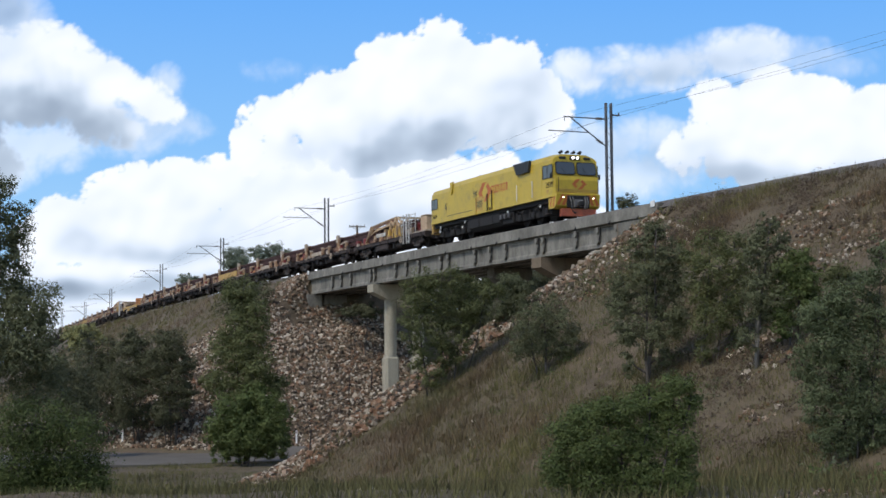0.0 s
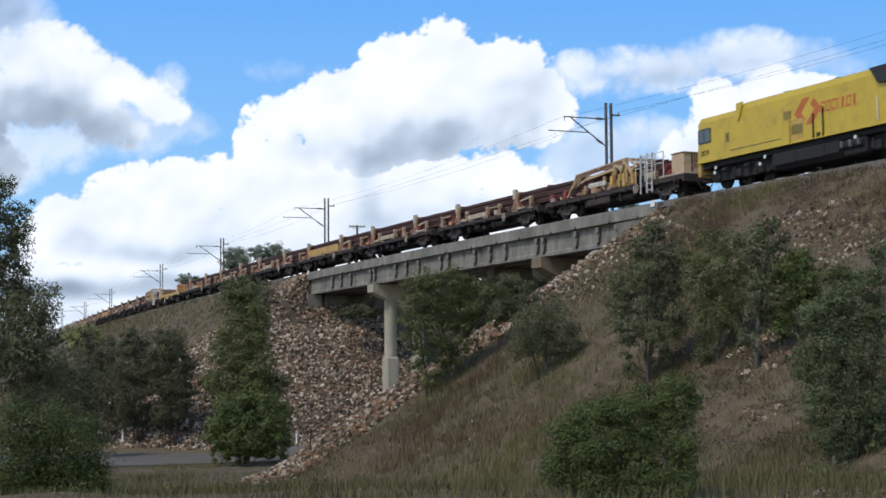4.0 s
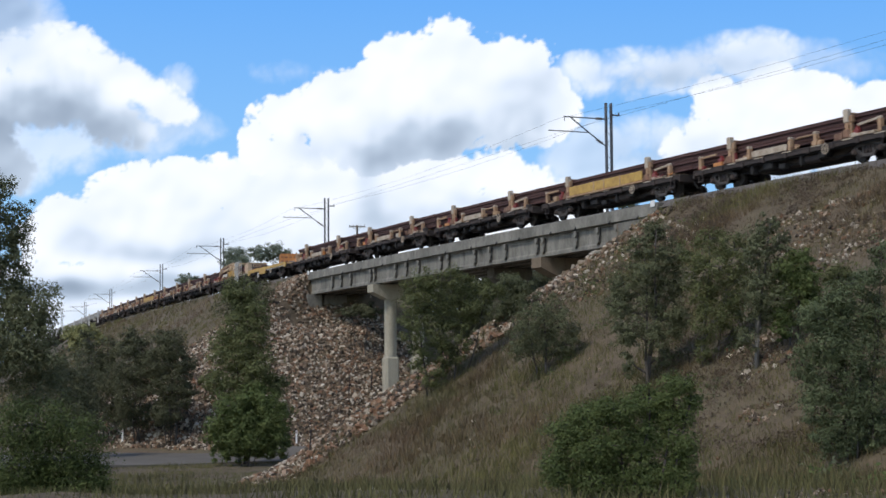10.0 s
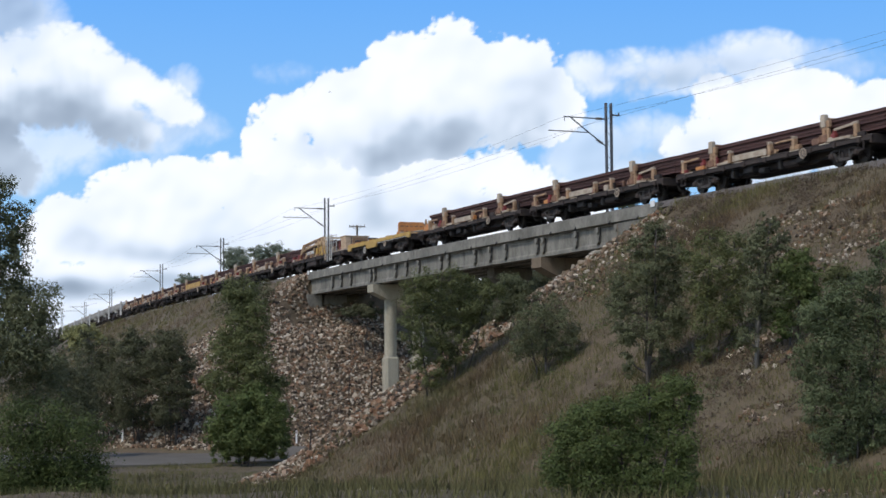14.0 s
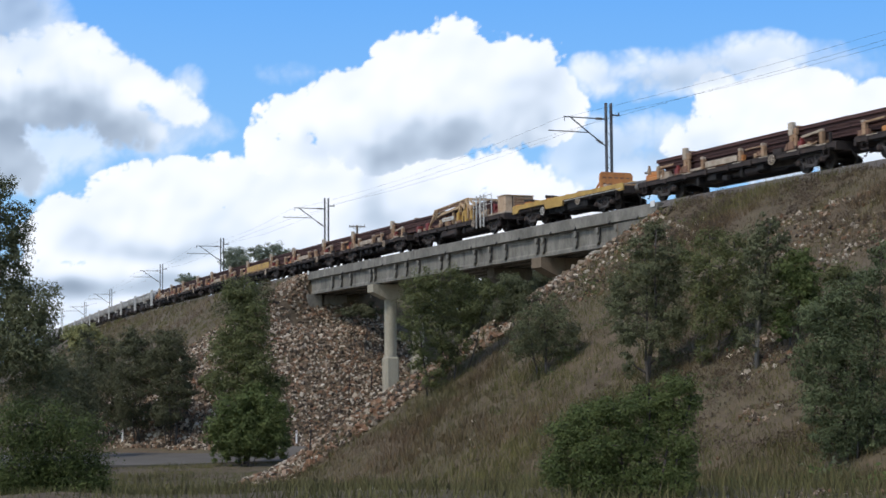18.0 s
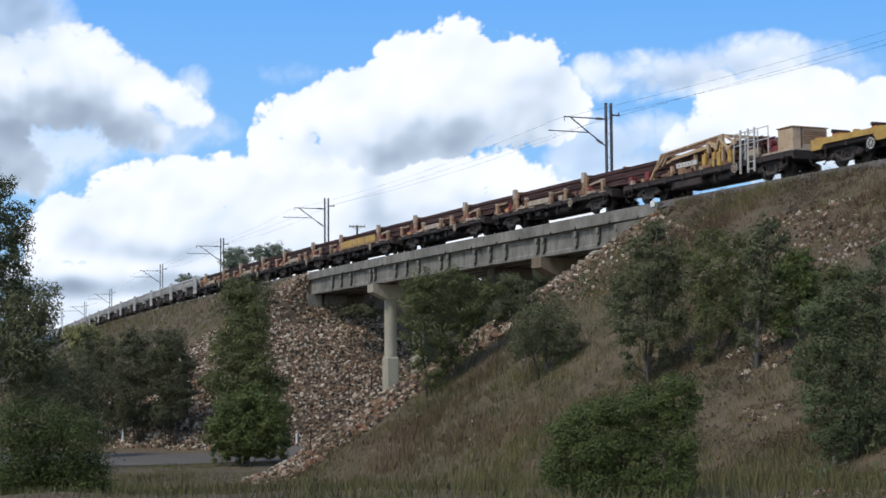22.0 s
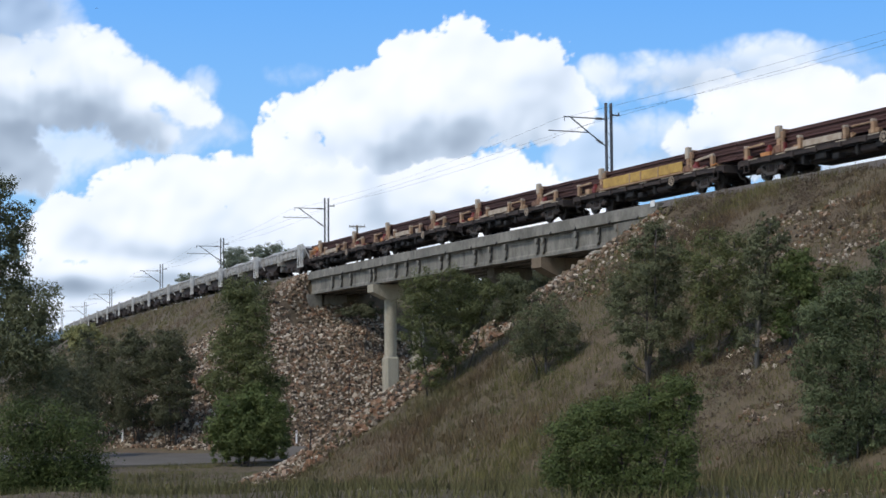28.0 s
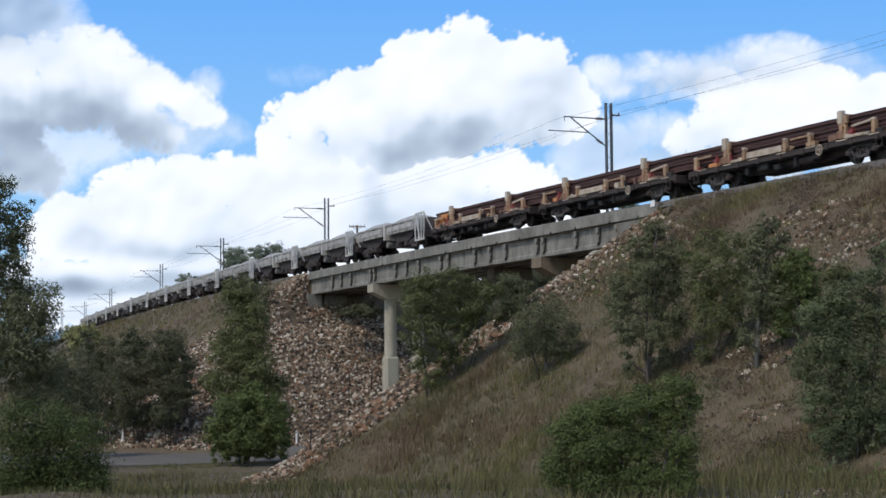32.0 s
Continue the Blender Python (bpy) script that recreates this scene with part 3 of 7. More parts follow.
cloud_bank("great heap of white cumulus cloud",
           [(22, 345, 62, 66), (-70, 315, 75, 62), (-155, 275, 75, 52), (115, 315, 72, 62), (175, 300, 45, 66), (-215, 225, 62, 46), (-262, 200, 40, 44), (-60, 235, 190, 70), (130, 240, 110, 60), (-300, 222, 34, 40), (-318, 180, 26, 44), (-150, 180, 90, 40)],
           [(-90, 172, 190, 30, 0.2), (-190, 178, 80, 22, 0.14), (95, 196, 150, 64, 0.12), (170, 255, 80, 90, 0.22), (60, 280, 110, 80, 0.08), (-40, 205, 170, 44, 0.2), (-240, 205, 14, 16, 0.3)], 3000, (46, 6), soft=(3, 7), seed=7, under=(112, 140, 0.44))
cloud_bank("low bank of white and grey cumulus cloud along the horizon",
           [(-250, 140, 110, 40), (-60, 138, 150, 42), (70, 128, 100, 40), (-650, 60, 56, 34), (-560, 95, 70, 40), (-470, 115, 95, 42), (-360, 110, 110, 50), (-250, 108, 90, 46), (-120, 100, 80, 46), (0, 95, 90, 50), (110, 90, 80, 50), (190, 70, 80, 46), (-680, 10, 70, 46), (-500, 20, 220, 70), (-200, 30, 260, 80), (100, 20, 240, 70), (-690, -50, 90, 40), (-540, -60, 240, 45), (-300, -60, 260, 60), (-650, -110, 130, 36), (-400, -110, 200, 40)],
           [(-650, 12, 70, 30, 0.34), (-480, -6, 150, 22, 0.42), (-330, 12, 140, 34, 0.26), (-560, -66, 200, 24, 0.62), (-700, -70, 90, 26, 0.45), (-380, -60, 120, 26, 0.4), (-130, 45, 60, 40, 0.25), (-40, 40, 70, 46, 0.34), (60, 75, 60, 30, 0.25), (-640, 40, 50, 26, 0.14), (-560, 62, 60, 24, 0.12), (-430, 66, 80, 26, 0.1), (-120, 88, 30, 60, 0.3), (-590, -120, 150, 16, 0.35)], 3600, (12, 5), soft=(3, 8), seed=3)
cloud_bank("bright heap of white cumulus cloud", [(505, 255, 66, 50), (590, 292, 62, 34), (475, 205, 50, 44), (620, 245, 130, 60), (725, 275, 70, 34), (790, 262, 90, 46), (560, 180, 150, 60), (740, 200, 140, 80), (860, 220, 80, 80)],
           [(450, 185, 46, 30, 0.2), (450, 135, 120, 46, 0.45), (590, 128, 150, 38, 0.42), (740, 150, 90, 40, 0.25)], 3100, (10, 20), soft=(3, 9), seed=15)
cloud_bank("long soft streak of pale cloud", [(268, 312, 48, 28), (340, 312, 80, 32), (430, 318, 90, 34), (530, 335, 82, 42), (590, 352, 46, 28), (300, 290, 60, 24)],
           [(350, 298, 110, 30, 0.33), (480, 320, 110, 40, 0.36), (590, 340, 60, 34, 0.25)], 2800, (52, -12), rough=26, soft=(14, 26), seed=19, opacity=0.86)
cloud_bank("faint wisps of cloud", [(690, 336, 52, 22), (740, 325, 40, 18), (-255, 310, 36, 13), (640, 345, 36, 16)], [(690, 335, 70, 30, 0.25)], 2850, (46, -10), rough=30, soft=(22, 40), seed=29, opacity=0.5)
cloud_bank("grey-blue cloud behind the mast", [(290, 190, 66, 46), (350, 215, 44, 26), (400, 195, 40, 30), (250, 160, 70, 50), (430, 160, 50, 40), (330, 130, 110, 40)],
           [(290, 170, 120, 50, 0.36), (420, 160, 80, 60, 0.42)], 3300, (18, 8), rough=28, soft=(14, 30), seed=31, opacity=0.66)


def clear_sky():
    """The clear blue behind the clouds, paler towards the horizon."""
    m = bpy.data.materials.new("clear_blue_sky")
    m.use_nodes = True
    nt = m.node_tree
    nt.nodes.remove(nt.nodes["Principled BSDF"])
    em = nt.nodes.new("ShaderNodeEmission")
    a = nt.nodes.new("ShaderNodeAttribute")
    a.attribute_name = "height"
    nt.links.new(ramp(nt, a.outputs["Fac"], [(0.0, (0.64, 0.79, 0.95)), (0.3, (0.40, 0.68, 0.98)), (0.6, (0.25, 0.545, 0.975)), (1.0, (0.14, 0.42, 0.955))]), em.inputs[0])
    nt.links.new(em.outputs[0], nt.nodes["Material Output"].inputs[0])
    V, H, F = [], [], []
    for j in range(25):
        el = radians(-2 + j * 1.0)
        for i in range(41):
            az = radians(-40 + i * 2)
            V.append((4400 * math.sin(az) * math.cos(el), 4400 * math.cos(az) * math.cos(el), 5 + 4400 * math.sin(el)))
            H.append(max(0.0, min(1.0, math.degrees(el) / 14)))
            if i and j:
                k = j * 41 + i
                F.append((k - 42, k - 41, k, k - 1))
    me = fast_mesh("backdrop", V, F, m, {"height": H}, smooth=True)
    tagged(new("backdrop", me), "clear blue sky, paler low down", "sky", kind="structure")


clear_sky()


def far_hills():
    """A low range on the horizon, the distance haze put into its base colour."""
    m = surface("haze_coloured_hill", (0.16, 0.22, 0.27), (0.22, 0.28, 0.32), 0.004, 1.0, fine=0.05, bump=0)
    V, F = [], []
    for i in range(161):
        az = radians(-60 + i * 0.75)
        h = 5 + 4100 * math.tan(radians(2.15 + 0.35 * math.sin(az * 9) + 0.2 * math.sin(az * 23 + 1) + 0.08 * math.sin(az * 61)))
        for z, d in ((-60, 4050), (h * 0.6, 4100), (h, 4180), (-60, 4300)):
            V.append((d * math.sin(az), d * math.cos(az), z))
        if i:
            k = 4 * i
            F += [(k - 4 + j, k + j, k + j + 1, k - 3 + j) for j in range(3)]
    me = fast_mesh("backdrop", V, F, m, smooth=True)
    tagged(new("backdrop", me), "low hills on the horizon, coloured blue for haze", "hills", kind="structure")


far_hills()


# ---- train materials ----
YELLOW = surface("loco_yellow_paint", (0.51, 0.355, 0.028), (0.59, 0.415, 0.040), 0.8, 0.38, dirt=(0.26, 0.18, 0.05, 1), dirt_amount=0.32, fine=60, bump=0.03)
YELLOW_WORN = surface("worn_yellow_paint", (0.44, 0.265, 0.06), (0.58, 0.37, 0.10), 1.2, 0.6, dirt=(0.22, 0.11, 0.05, 1), dirt_amount=0.45, fine=30, bump=0.1)
TAN = surface("faded_tan_paint", (0.34, 0.205, 0.115), (0.48, 0.33, 0.205), 1.3, 0.7, dirt=(0.2, 0.09, 0.045, 1), dirt_amount=0.45, fine=30, bump=0.12, per_object=0.2)
PALE = surface("chalky_cream_paint", (0.39, 0.31, 0.23), (0.54, 0.46, 0.365), 1.5, 0.7, dirt=(0.2, 0.1, 0.06, 1), dirt_amount=0.45, fine=30, bump=0.1)
ORANGE = surface("faded_orange_paint", (0.52, 0.20, 0.06), (0.62, 0.27, 0.09), 1.2, 0.6, dirt=(0.2, 0.08, 0.04, 1), dirt_amount=0.4, fine=30, bump=0.1)
RED = surface("red_paint", (0.16, 0.030, 0.028), (0.24, 0.042, 0.038), 1.5, 0.5, dirt=(0.15, 0.04, 0.03, 1), dirt_amount=0.3, bump=0.05)
LOGO_RED = surface("logo_red_paint", (0.44, 0.10, 0.022), (0.52, 0.15, 0.03), 1.5, 0.5, bump=0.0)
BLACK = surface("sooty_black_steel", (0.012, 0.012, 0.013), (0.024, 0.022, 0.022), 1.5, 0.9, 0.0, dirt=(0.05, 0.036, 0.026, 1), dirt_amount=0.12, fine=25, bump=0.15)
FRAME = surface("dusty_wagon_steel", (0.030, 0.024, 0.023), (0.060, 0.046, 0.042), 1.2, 0.85, 0.1, dirt=(0.12, 0.075, 0.052, 1), dirt_amount=0.32, fine=25, bump=0.2)
WHEEL = surface("wheel_steel", (0.032, 0.028, 0.026), (0.065, 0.056, 0.05), 2, 0.6, 0.5, bump=0.05)
RUST = surface("rusty_new_rail", (0.080, 0.038, 0.034), (0.125, 0.062, 0.054), 0.6, 0.8, 0.15, dirt=(0.05, 0.028, 0.03, 1), dirt_amount=0.45, fine=30, bump=0.1, per_object=0.25, stretch=(0.2, 1, 1))
HOPPER = surface("grey_hopper_paint", (0.33, 0.32, 0.30), (0.45, 0.435, 0.41), 0.9, 0.7, dirt=(0.16, 0.13, 0.10, 1), dirt_amount=0.45, fine=25, bump=0.1, per_object=0.12)
FRAME_WHITE = surface("dull_white_frame", (0.50, 0.485, 0.45), (0.64, 0.62, 0.58), 1.2, 0.6, dirt=(0.25, 0.2, 0.15, 1), dirt_amount=0.35, bump=0.05)
LOAD = surface("grey_ballast_load", (0.28, 0.28, 0.28), (0.46, 0.46, 0.45), 4, 0.95, fine=18, bump=0.8, per_island=0.3)
GRILLE = surface("dark_grille", (0.03, 0.03, 0.03), (0.05, 0.05, 0.05), 3, 0.5, 0.3, fine=40, bump=0.1)


def glass_material():
    m = bpy.data.materials.new("tinted_cab_glass")
    m.use_nodes = True
    b = m.node_tree.nodes["Principled BSDF"]
    b.inputs["Base Color"].default_value = (0.075, 0.085, 0.095, 1)
    b.inputs["Roughness"].default_value = 0.04
    b.inputs["IOR"].default_value = 1.52
    b.inputs["Specular IOR Level"].default_value = 0.8
    return m


def glow_material(name, colour, strength):
    m = bpy.data.materials.new(name)
    m.use_nodes = True
    b = m.node_tree.nodes["Principled BSDF"]
    b.inputs["Emission Color"].default_value = colour
    b.inputs["Emission Strength"].default_value = strength
    return m


GLASS = glass_material()
HEADLIGHT = glow_material("headlight_glow", (1, 0.97, 0.9, 1), 2.5)


FRAME_GREY = surface("dusty_grey_casting", (0.16, 0.15, 0.14), (0.26, 0.245, 0.23), 2, 0.8, dirt=(0.06, 0.05, 0.04, 1), dirt_amount=0.5, bump=0.1)


# ---- running gear ----
def shared(mesh, name, material):
    me = mesh.data(name)
    me.materials.append(material)
    return me


def wheelset_mesh(r):
    w = Mesh()
    for y in (-0.56, 0.56):
        s = 1 if y > 0 else -1
        w.tube((0, y - 0.06, 0), (0, y + 0.06, 0), r, n=20)
        w.tube((0, y - s * 0.06, 0), (0, y - s * 0.09, 0), r + 0.028, n=20)
        w.tube((0, y, 0), (0, y + s * 0.1, 0), r * 0.55, r * 0.35, n=14)
    w.tube((0, -0.9, 0), (0, 0.9, 0), 0.075, n=10)
    for y in (-0.64, 0.64):
        for k in range(4):
            a = math.pi * k / 2
            w.cbox(math.cos(a) * r * 0.62 - 0.06, math.cos(a) * r * 0.62 + 0.06, y - 0.02, y + 0.02, math.sin(a) * r * 0.62 - 0.06, math.sin(a) * r * 0.62 + 0.06, 0.02)
    return w


WAGON_WHEELS = shared(wheelset_mesh(0.42), "wheelset", WHEEL)
LOCO_WHEELS = shared(wheelset_mesh(0.5), "wheelset", BLACK)


def side_frame_mesh(half, r):
    """The cast side frame of a bogie: arched top bar, sloping tension bars, columns either side of the springs."""
    m = Mesh()
    top, low = r + 0.27, r - 0.2
    pts = [(-half - 0.22, r + 0.04), (-half + 0.1, r + 0.2), (-half * 0.42, top), (half * 0.42, top), (half - 0.1, r + 0.2), (half + 0.22, r + 0.04)]
    for a, b in zip(pts, pts[1:]):
        m.bar((a[0], 0, a[1]), (b[0], 0, b[1]), 0.13, 0.12)
    for sg in (-1, 1):
        m.bar((sg * (half - 0.1), 0, r + 0.1), (sg * half * 0.36, 0, low + 0.03), 0.12, 0.1)
        m.bar((sg * half * 0.38, 0, low), (sg * half * 0.38, 0, top), 0.12, 0.09)
        m.bar((sg * half * 0.75, -0.09, r + 0.16), (sg * half * 0.52, -0.09, low - 0.1), 0.05, 0.05)
    m.cbox(-half * 0.42, half * 0.42, -0.09, 0.09, low - 0.07, low + 0.07, 0.02)
    return m


BOGIE_STEEL = surface("dusty_bogie_casting", (0.060, 0.054, 0.052), (0.105, 0.092, 0.086), 2, 0.85, 0.1, dirt=(0.03, 0.026, 0.024, 1), dirt_amount=0.4, fine=25, bump=0.2)
SIDE_FRAME = shared(side_frame_mesh(0.84, 0.42), "side_frame", BOGIE_STEEL)
SPRING = shared(Mesh().tube((-0.12, 0, 0.32), (-0.12, 0, 0.56), 0.075, n=8).tube((0.12, 0, 0.32), (0.12, 0, 0.56), 0.075, n=8), "spring_nest", FRAME)
AXLE_BOX = shared(Mesh().cbox(-0.13, 0.13, -0.1, 0.1, -0.12, 0.14, 0.03).tube((0, -0.1, 0), (0, -0.14, 0), 0.1, n=10), "axle_box", FRAME)


def bogie(parent, x, half=0.84, r=0.42):
    b = part("bogie", Mesh().cbox(x - 0.2, x + 0.2, -0.95, 0.95, 0.42, 0.72, 0.04).tube((x, 0, 0.7), (x, 0, 0.86), 0.25, n=12), FRAME, parent)
    for dx in (-half, half):
        part("wheelset", WAGON_WHEELS, None, b, at=pose(x + dx, 0, r))
    for y in (-0.92, 0.92):
        part("side_frame", SIDE_FRAME, None, b, at=pose(x, y, 0))
        part("spring_nest", SPRING, None, b, at=pose(x, y, 0))
        for dx in (-half, half):
            part("axle_box", AXLE_BOX, None, b, at=pose(x + dx, y + (0.02 if y > 0 else -0.02), r, 0, 0, 0 if y < 0 else 180))
    return b


def coupler(parent, x, way):
    part("coupler", Mesh().cbox(min(x, x + way * 0.42), max(x, x + way * 0.42), -0.1, 0.1, 0.72, 0.92, 0.03).cbox(min(x + way * 0.36, x + way * 0.55), max(x + way * 0.36, x + way * 0.55), -0.16, 0.16, 0.68, 0.98, 0.05), BLACK, parent)
    hose = Mesh()
    last = None
    for k in range(7):
        f = k / 6
        p = (x + way * 0.45 * f, -0.45 + 0.1 * f, 0.72 - 0.42 * math.sin(math.pi * min(1, f * 0.62)))
        if last:
            hose.tube(last, p, 0.03, n=6)
        last = p
    part("brake_hose", hose, BLACK, parent)


SILL = surface("dusty_brown_sill", (0.036, 0.030, 0.028), (0.062, 0.051, 0.046), 1.0, 0.9, 0.0, dirt=(0.02, 0.016, 0.014, 1), dirt_amount=0.45, fine=20, bump=0.2)
POCKET = shared(Mesh().cbox(-0.09, 0.09, -0.04, 0.04, -0.16, 0.08, 0.015), "stake_pocket", FRAME)


def underframe(w, x0, x1, bogies, deck=1.02):
    """Deck, solebars, sill, bogies, couplers and brake gear of a flat wagon from x0 to x1."""
    L, mid = x1 - x0, (bogies[0] + bogies[1]) / 2
    part("deck", Mesh().cbox(x0, x1, -1.2, 1.2, deck - 0.07, deck, 0.015), FRAME, w)
    for y in (-1.17, 1.17):
        part("solebar", Mesh().prism([(x0, deck - 0.08), (x1, deck - 0.08), (x1, deck - 0.24), (x0, deck - 0.24)], y - 0.05, y + 0.05), FRAME, w)
        for k in range(9):
            x = x0 + 0.8 + k * (L - 1.6) / 8
            part("stake_pocket", POCKET, None, w, at=pose(x, y * 1.06, deck - 0.14))
    b0, b1 = bogies
    part("centre_sill", Mesh().prism([(x0 + 0.05, deck - 0.08), (x1 - 0.05, deck - 0.08), (x1 - 0.05, deck - 0.36), (b1 - 1.4, deck - 0.36), (b1 - 2.4, deck - 0.66), (b0 + 2.4, deck - 0.66), (b0 + 1.4, deck - 0.36), (x0 + 0.05, deck - 0.36)], -0.55, 0.55), SILL, w, "dusty brown fish-bellied sill")
    for a, b, z0, z1 in ((-1.9, -1.2, 0.42, 0.72), (0.75, 0.95, 0.3, 0.8), (2.1, 2.6, 0.45, 0.7), (-2.9, -2.7, 0.32, 0.76), (-0.7, -0.3, 0.3, 0.55)):
        part("brake_gear", Mesh().cbox(mid + a, mid + b, -1.1, -0.7, z0, z1, 0.03), BLACK, w)
    part("brake_rod", Mesh().tube((b0 + 1.2, -0.8, 0.5), (b1 - 1.2, -0.8, 0.42), 0.03, n=6), BLACK, w)
    part("brake_lever", Mesh().bar((mid - 1.0, -0.95, 0.74), (mid - 0.7, -0.95, 0.25), 0.05), BLACK, w)
    part("pipe", Mesh().tube((x0 + 0.2, -1.1, deck - 0.3), (x1 - 0.2, -1.1, deck - 0.3), 0.025, n=6), BLACK, w)
    for x in bogies:
        bogie(w, x)
    for x, way in ((x0, -1), (x1, 1)):
        part("headstock", Mesh().cbox(min(x, x - way * 0.12), max(x, x - way * 0.12), -1.25, 1.25, deck - 0.38, deck - 0.06, 0.02), FRAME, w)
        coupler(w, x, way)
        part("foot_step", Mesh().bar((x - way * 0.5, -1.24, deck - 0.2), (x - way * 0.5, -1.24, 0.42), 0.04).bar((x - way * 0.85, -1.24, deck - 0.2), (x - way * 0.85, -1.24, 0.42), 0.04).bar((x - way * 0.46, -1.24, 0.43), (x - way * 0.89, -1.24, 0.43), 0.05), FRAME, w)
    part("brake_cylinder", Mesh().tube((mid - 0.5, -0.6, 0.6), (mid + 0.35, -0.6, 0.6), 0.17, n=12), FRAME, w)
    part("air_reservoir", Mesh().tube((mid + 1.0, -0.8, 0.55), (mid + 2.0, -0.8, 0.55), 0.2, n=12), FRAME, w)
    part("handbrake_wheel", spoked_wheel(), PALE, w, "pale handbrake wheel", at=pose(bogies[1] - 2.4, -1.3, deck - 0.26))


def spoked_wheel():
    wheel = Mesh()
    for k in range(14):
        a, b = 2 * math.pi * k / 14, 2 * math.pi * (k + 1) / 14
        wheel.tube((math.cos(a) * 0.22, 0, math.sin(a) * 0.22), (math.cos(b) * 0.22, 0, math.sin(b) * 0.22), 0.024, n=5)
    for k in range(4):
        a = math.pi * k / 4
        wheel.tube((math.cos(a) * 0.22, 0, math.sin(a) * 0.22), (-math.cos(a) * 0.22, 0, -math.sin(a) * 0.22), 0.014, n=5)
    return wheel


RUSTY = surface("rusty_brown_steel", (0.13, 0.065, 0.045), (0.27, 0.15, 0.095), 3, 0.85, dirt=(0.40, 0.30, 0.22, 1), dirt_amount=0.35, fine=25, bump=0.15)


# ---- rail-carrying wagon ----
def stanchion(w, x, tall, red):
    """A sturdy post frame that holds the rails, with a red clamp at its foot."""
    s = part("stanchion", Mesh().cbox(x - 0.26, x + 0.2, -1.24, -1.0, 1.02, 1.4, 0.05).cbox(x - 0.26, x + 0.2, 1.0, 1.24, 1.02, 1.4, 0.05).cbox(x - 0.12, x + 0.12, -1.0, 1.0, 1.02, 1.18, 0.02), RUSTY, w, "rusty brown rail stanchion")
    for y in (-1.12, 1.12):
        part("post_head", Mesh().cbox(x - 0.19, x + 0.11, y - 0.12, y + 0.12, 1.68, tall, 0.03).cbox(x - 0.24, x - 0.1, y - 0.08, y + 0.08, 1.8, tall - 0.06, 0.02), PALE, s, "chalky white post head")
        part("post_shank", Mesh().cbox(x - 0.12, x + 0.1, y - 0.09, y + 0.09, 1.36, 1.74, 0.02), TAN, s)
        part("side_stub", Mesh().cbox(x + 0.16, x + 0.36, y - 0.09, y + 0.09, 1.66, 1.98, 0.03).cbox(x + 0.08, x + 0.3, y - 0.07, y + 0.07, 1.56, 1.7, 0.02).cbox(x + 0.2, x + 0.32, y - 0.08, y + 0.08, 1.02, 1.6, 0.02), TAN, s)
    for y in (-1.2, 1.2):
        part("brace", Mesh().prism([(x - 0.26, 1.36), (x - 0.26, 1.05), (x - 0.48, 1.05)], y - 0.05, y + 0.05), RUSTY, s)
    for y0, y1 in ((-1.18, -0.9), (0.9, 1.18)):
        part("red_clamp", Mesh().cbox(x + red - 0.18, x + red + 0.12, y0, y1, 1.03, 1.36, 0.05).prism([(x + red - 0.12, 1.34), (x + red + 0.08, 1.34), (x + red - 0.02, 1.52)], y0 + 0.06, y1 - 0.06), RED, s, "red rail clamp")
    return s


def clutter(w, x0, x1, n, seed):
    """Chains, blocks and tools lying along the deck's edge."""
    rng = random.Random(seed)
    for k in range(n):
        x = x0 + (x1 - x0) * (k + rng.uniform(0.1, 0.9)) / n
        L, h = rng.uniform(0.18, 0.75), rng.uniform(0.07, 0.3)
        mat = rng.choice((TAN, PALE, RUSTY, ORANGE, RUSTY, FRAME, TAN, RED))
        kind = rng.choice(("packing_block", "packing_block", "chain_hook", "bracket"))
        m = Mesh()
        if kind == "packing_block":
            m.cbox(x - L / 2, x + L / 2, -1.2, -1.0, 1.021, 1.02 + h, 0.02)
        elif kind == "bracket":
            m.cbox(x - 0.05, x + 0.05, -1.2, -1.06, 1.021, 1.2 + h, 0.015).cbox(x - L / 2, x + 0.05, -1.18, -1.08, 1.14 + h, 1.2 + h, 0.015)
        else:
            for j in range(5):
                a, b = j / 5, (j + 1) / 5
                m.tube((x + L * a, -1.22, 1.1 + 0.25 * (a - 0.5) ** 2), (x + L * b, -1.22, 1.1 + 0.25 * (b - 0.5) ** 2), 0.035, n=6)
            m.cbox(x - 0.08, x + 0.05, -1.24, -1.1, 1.021, 1.24, 0.02)
        part(kind, m, mat, w)


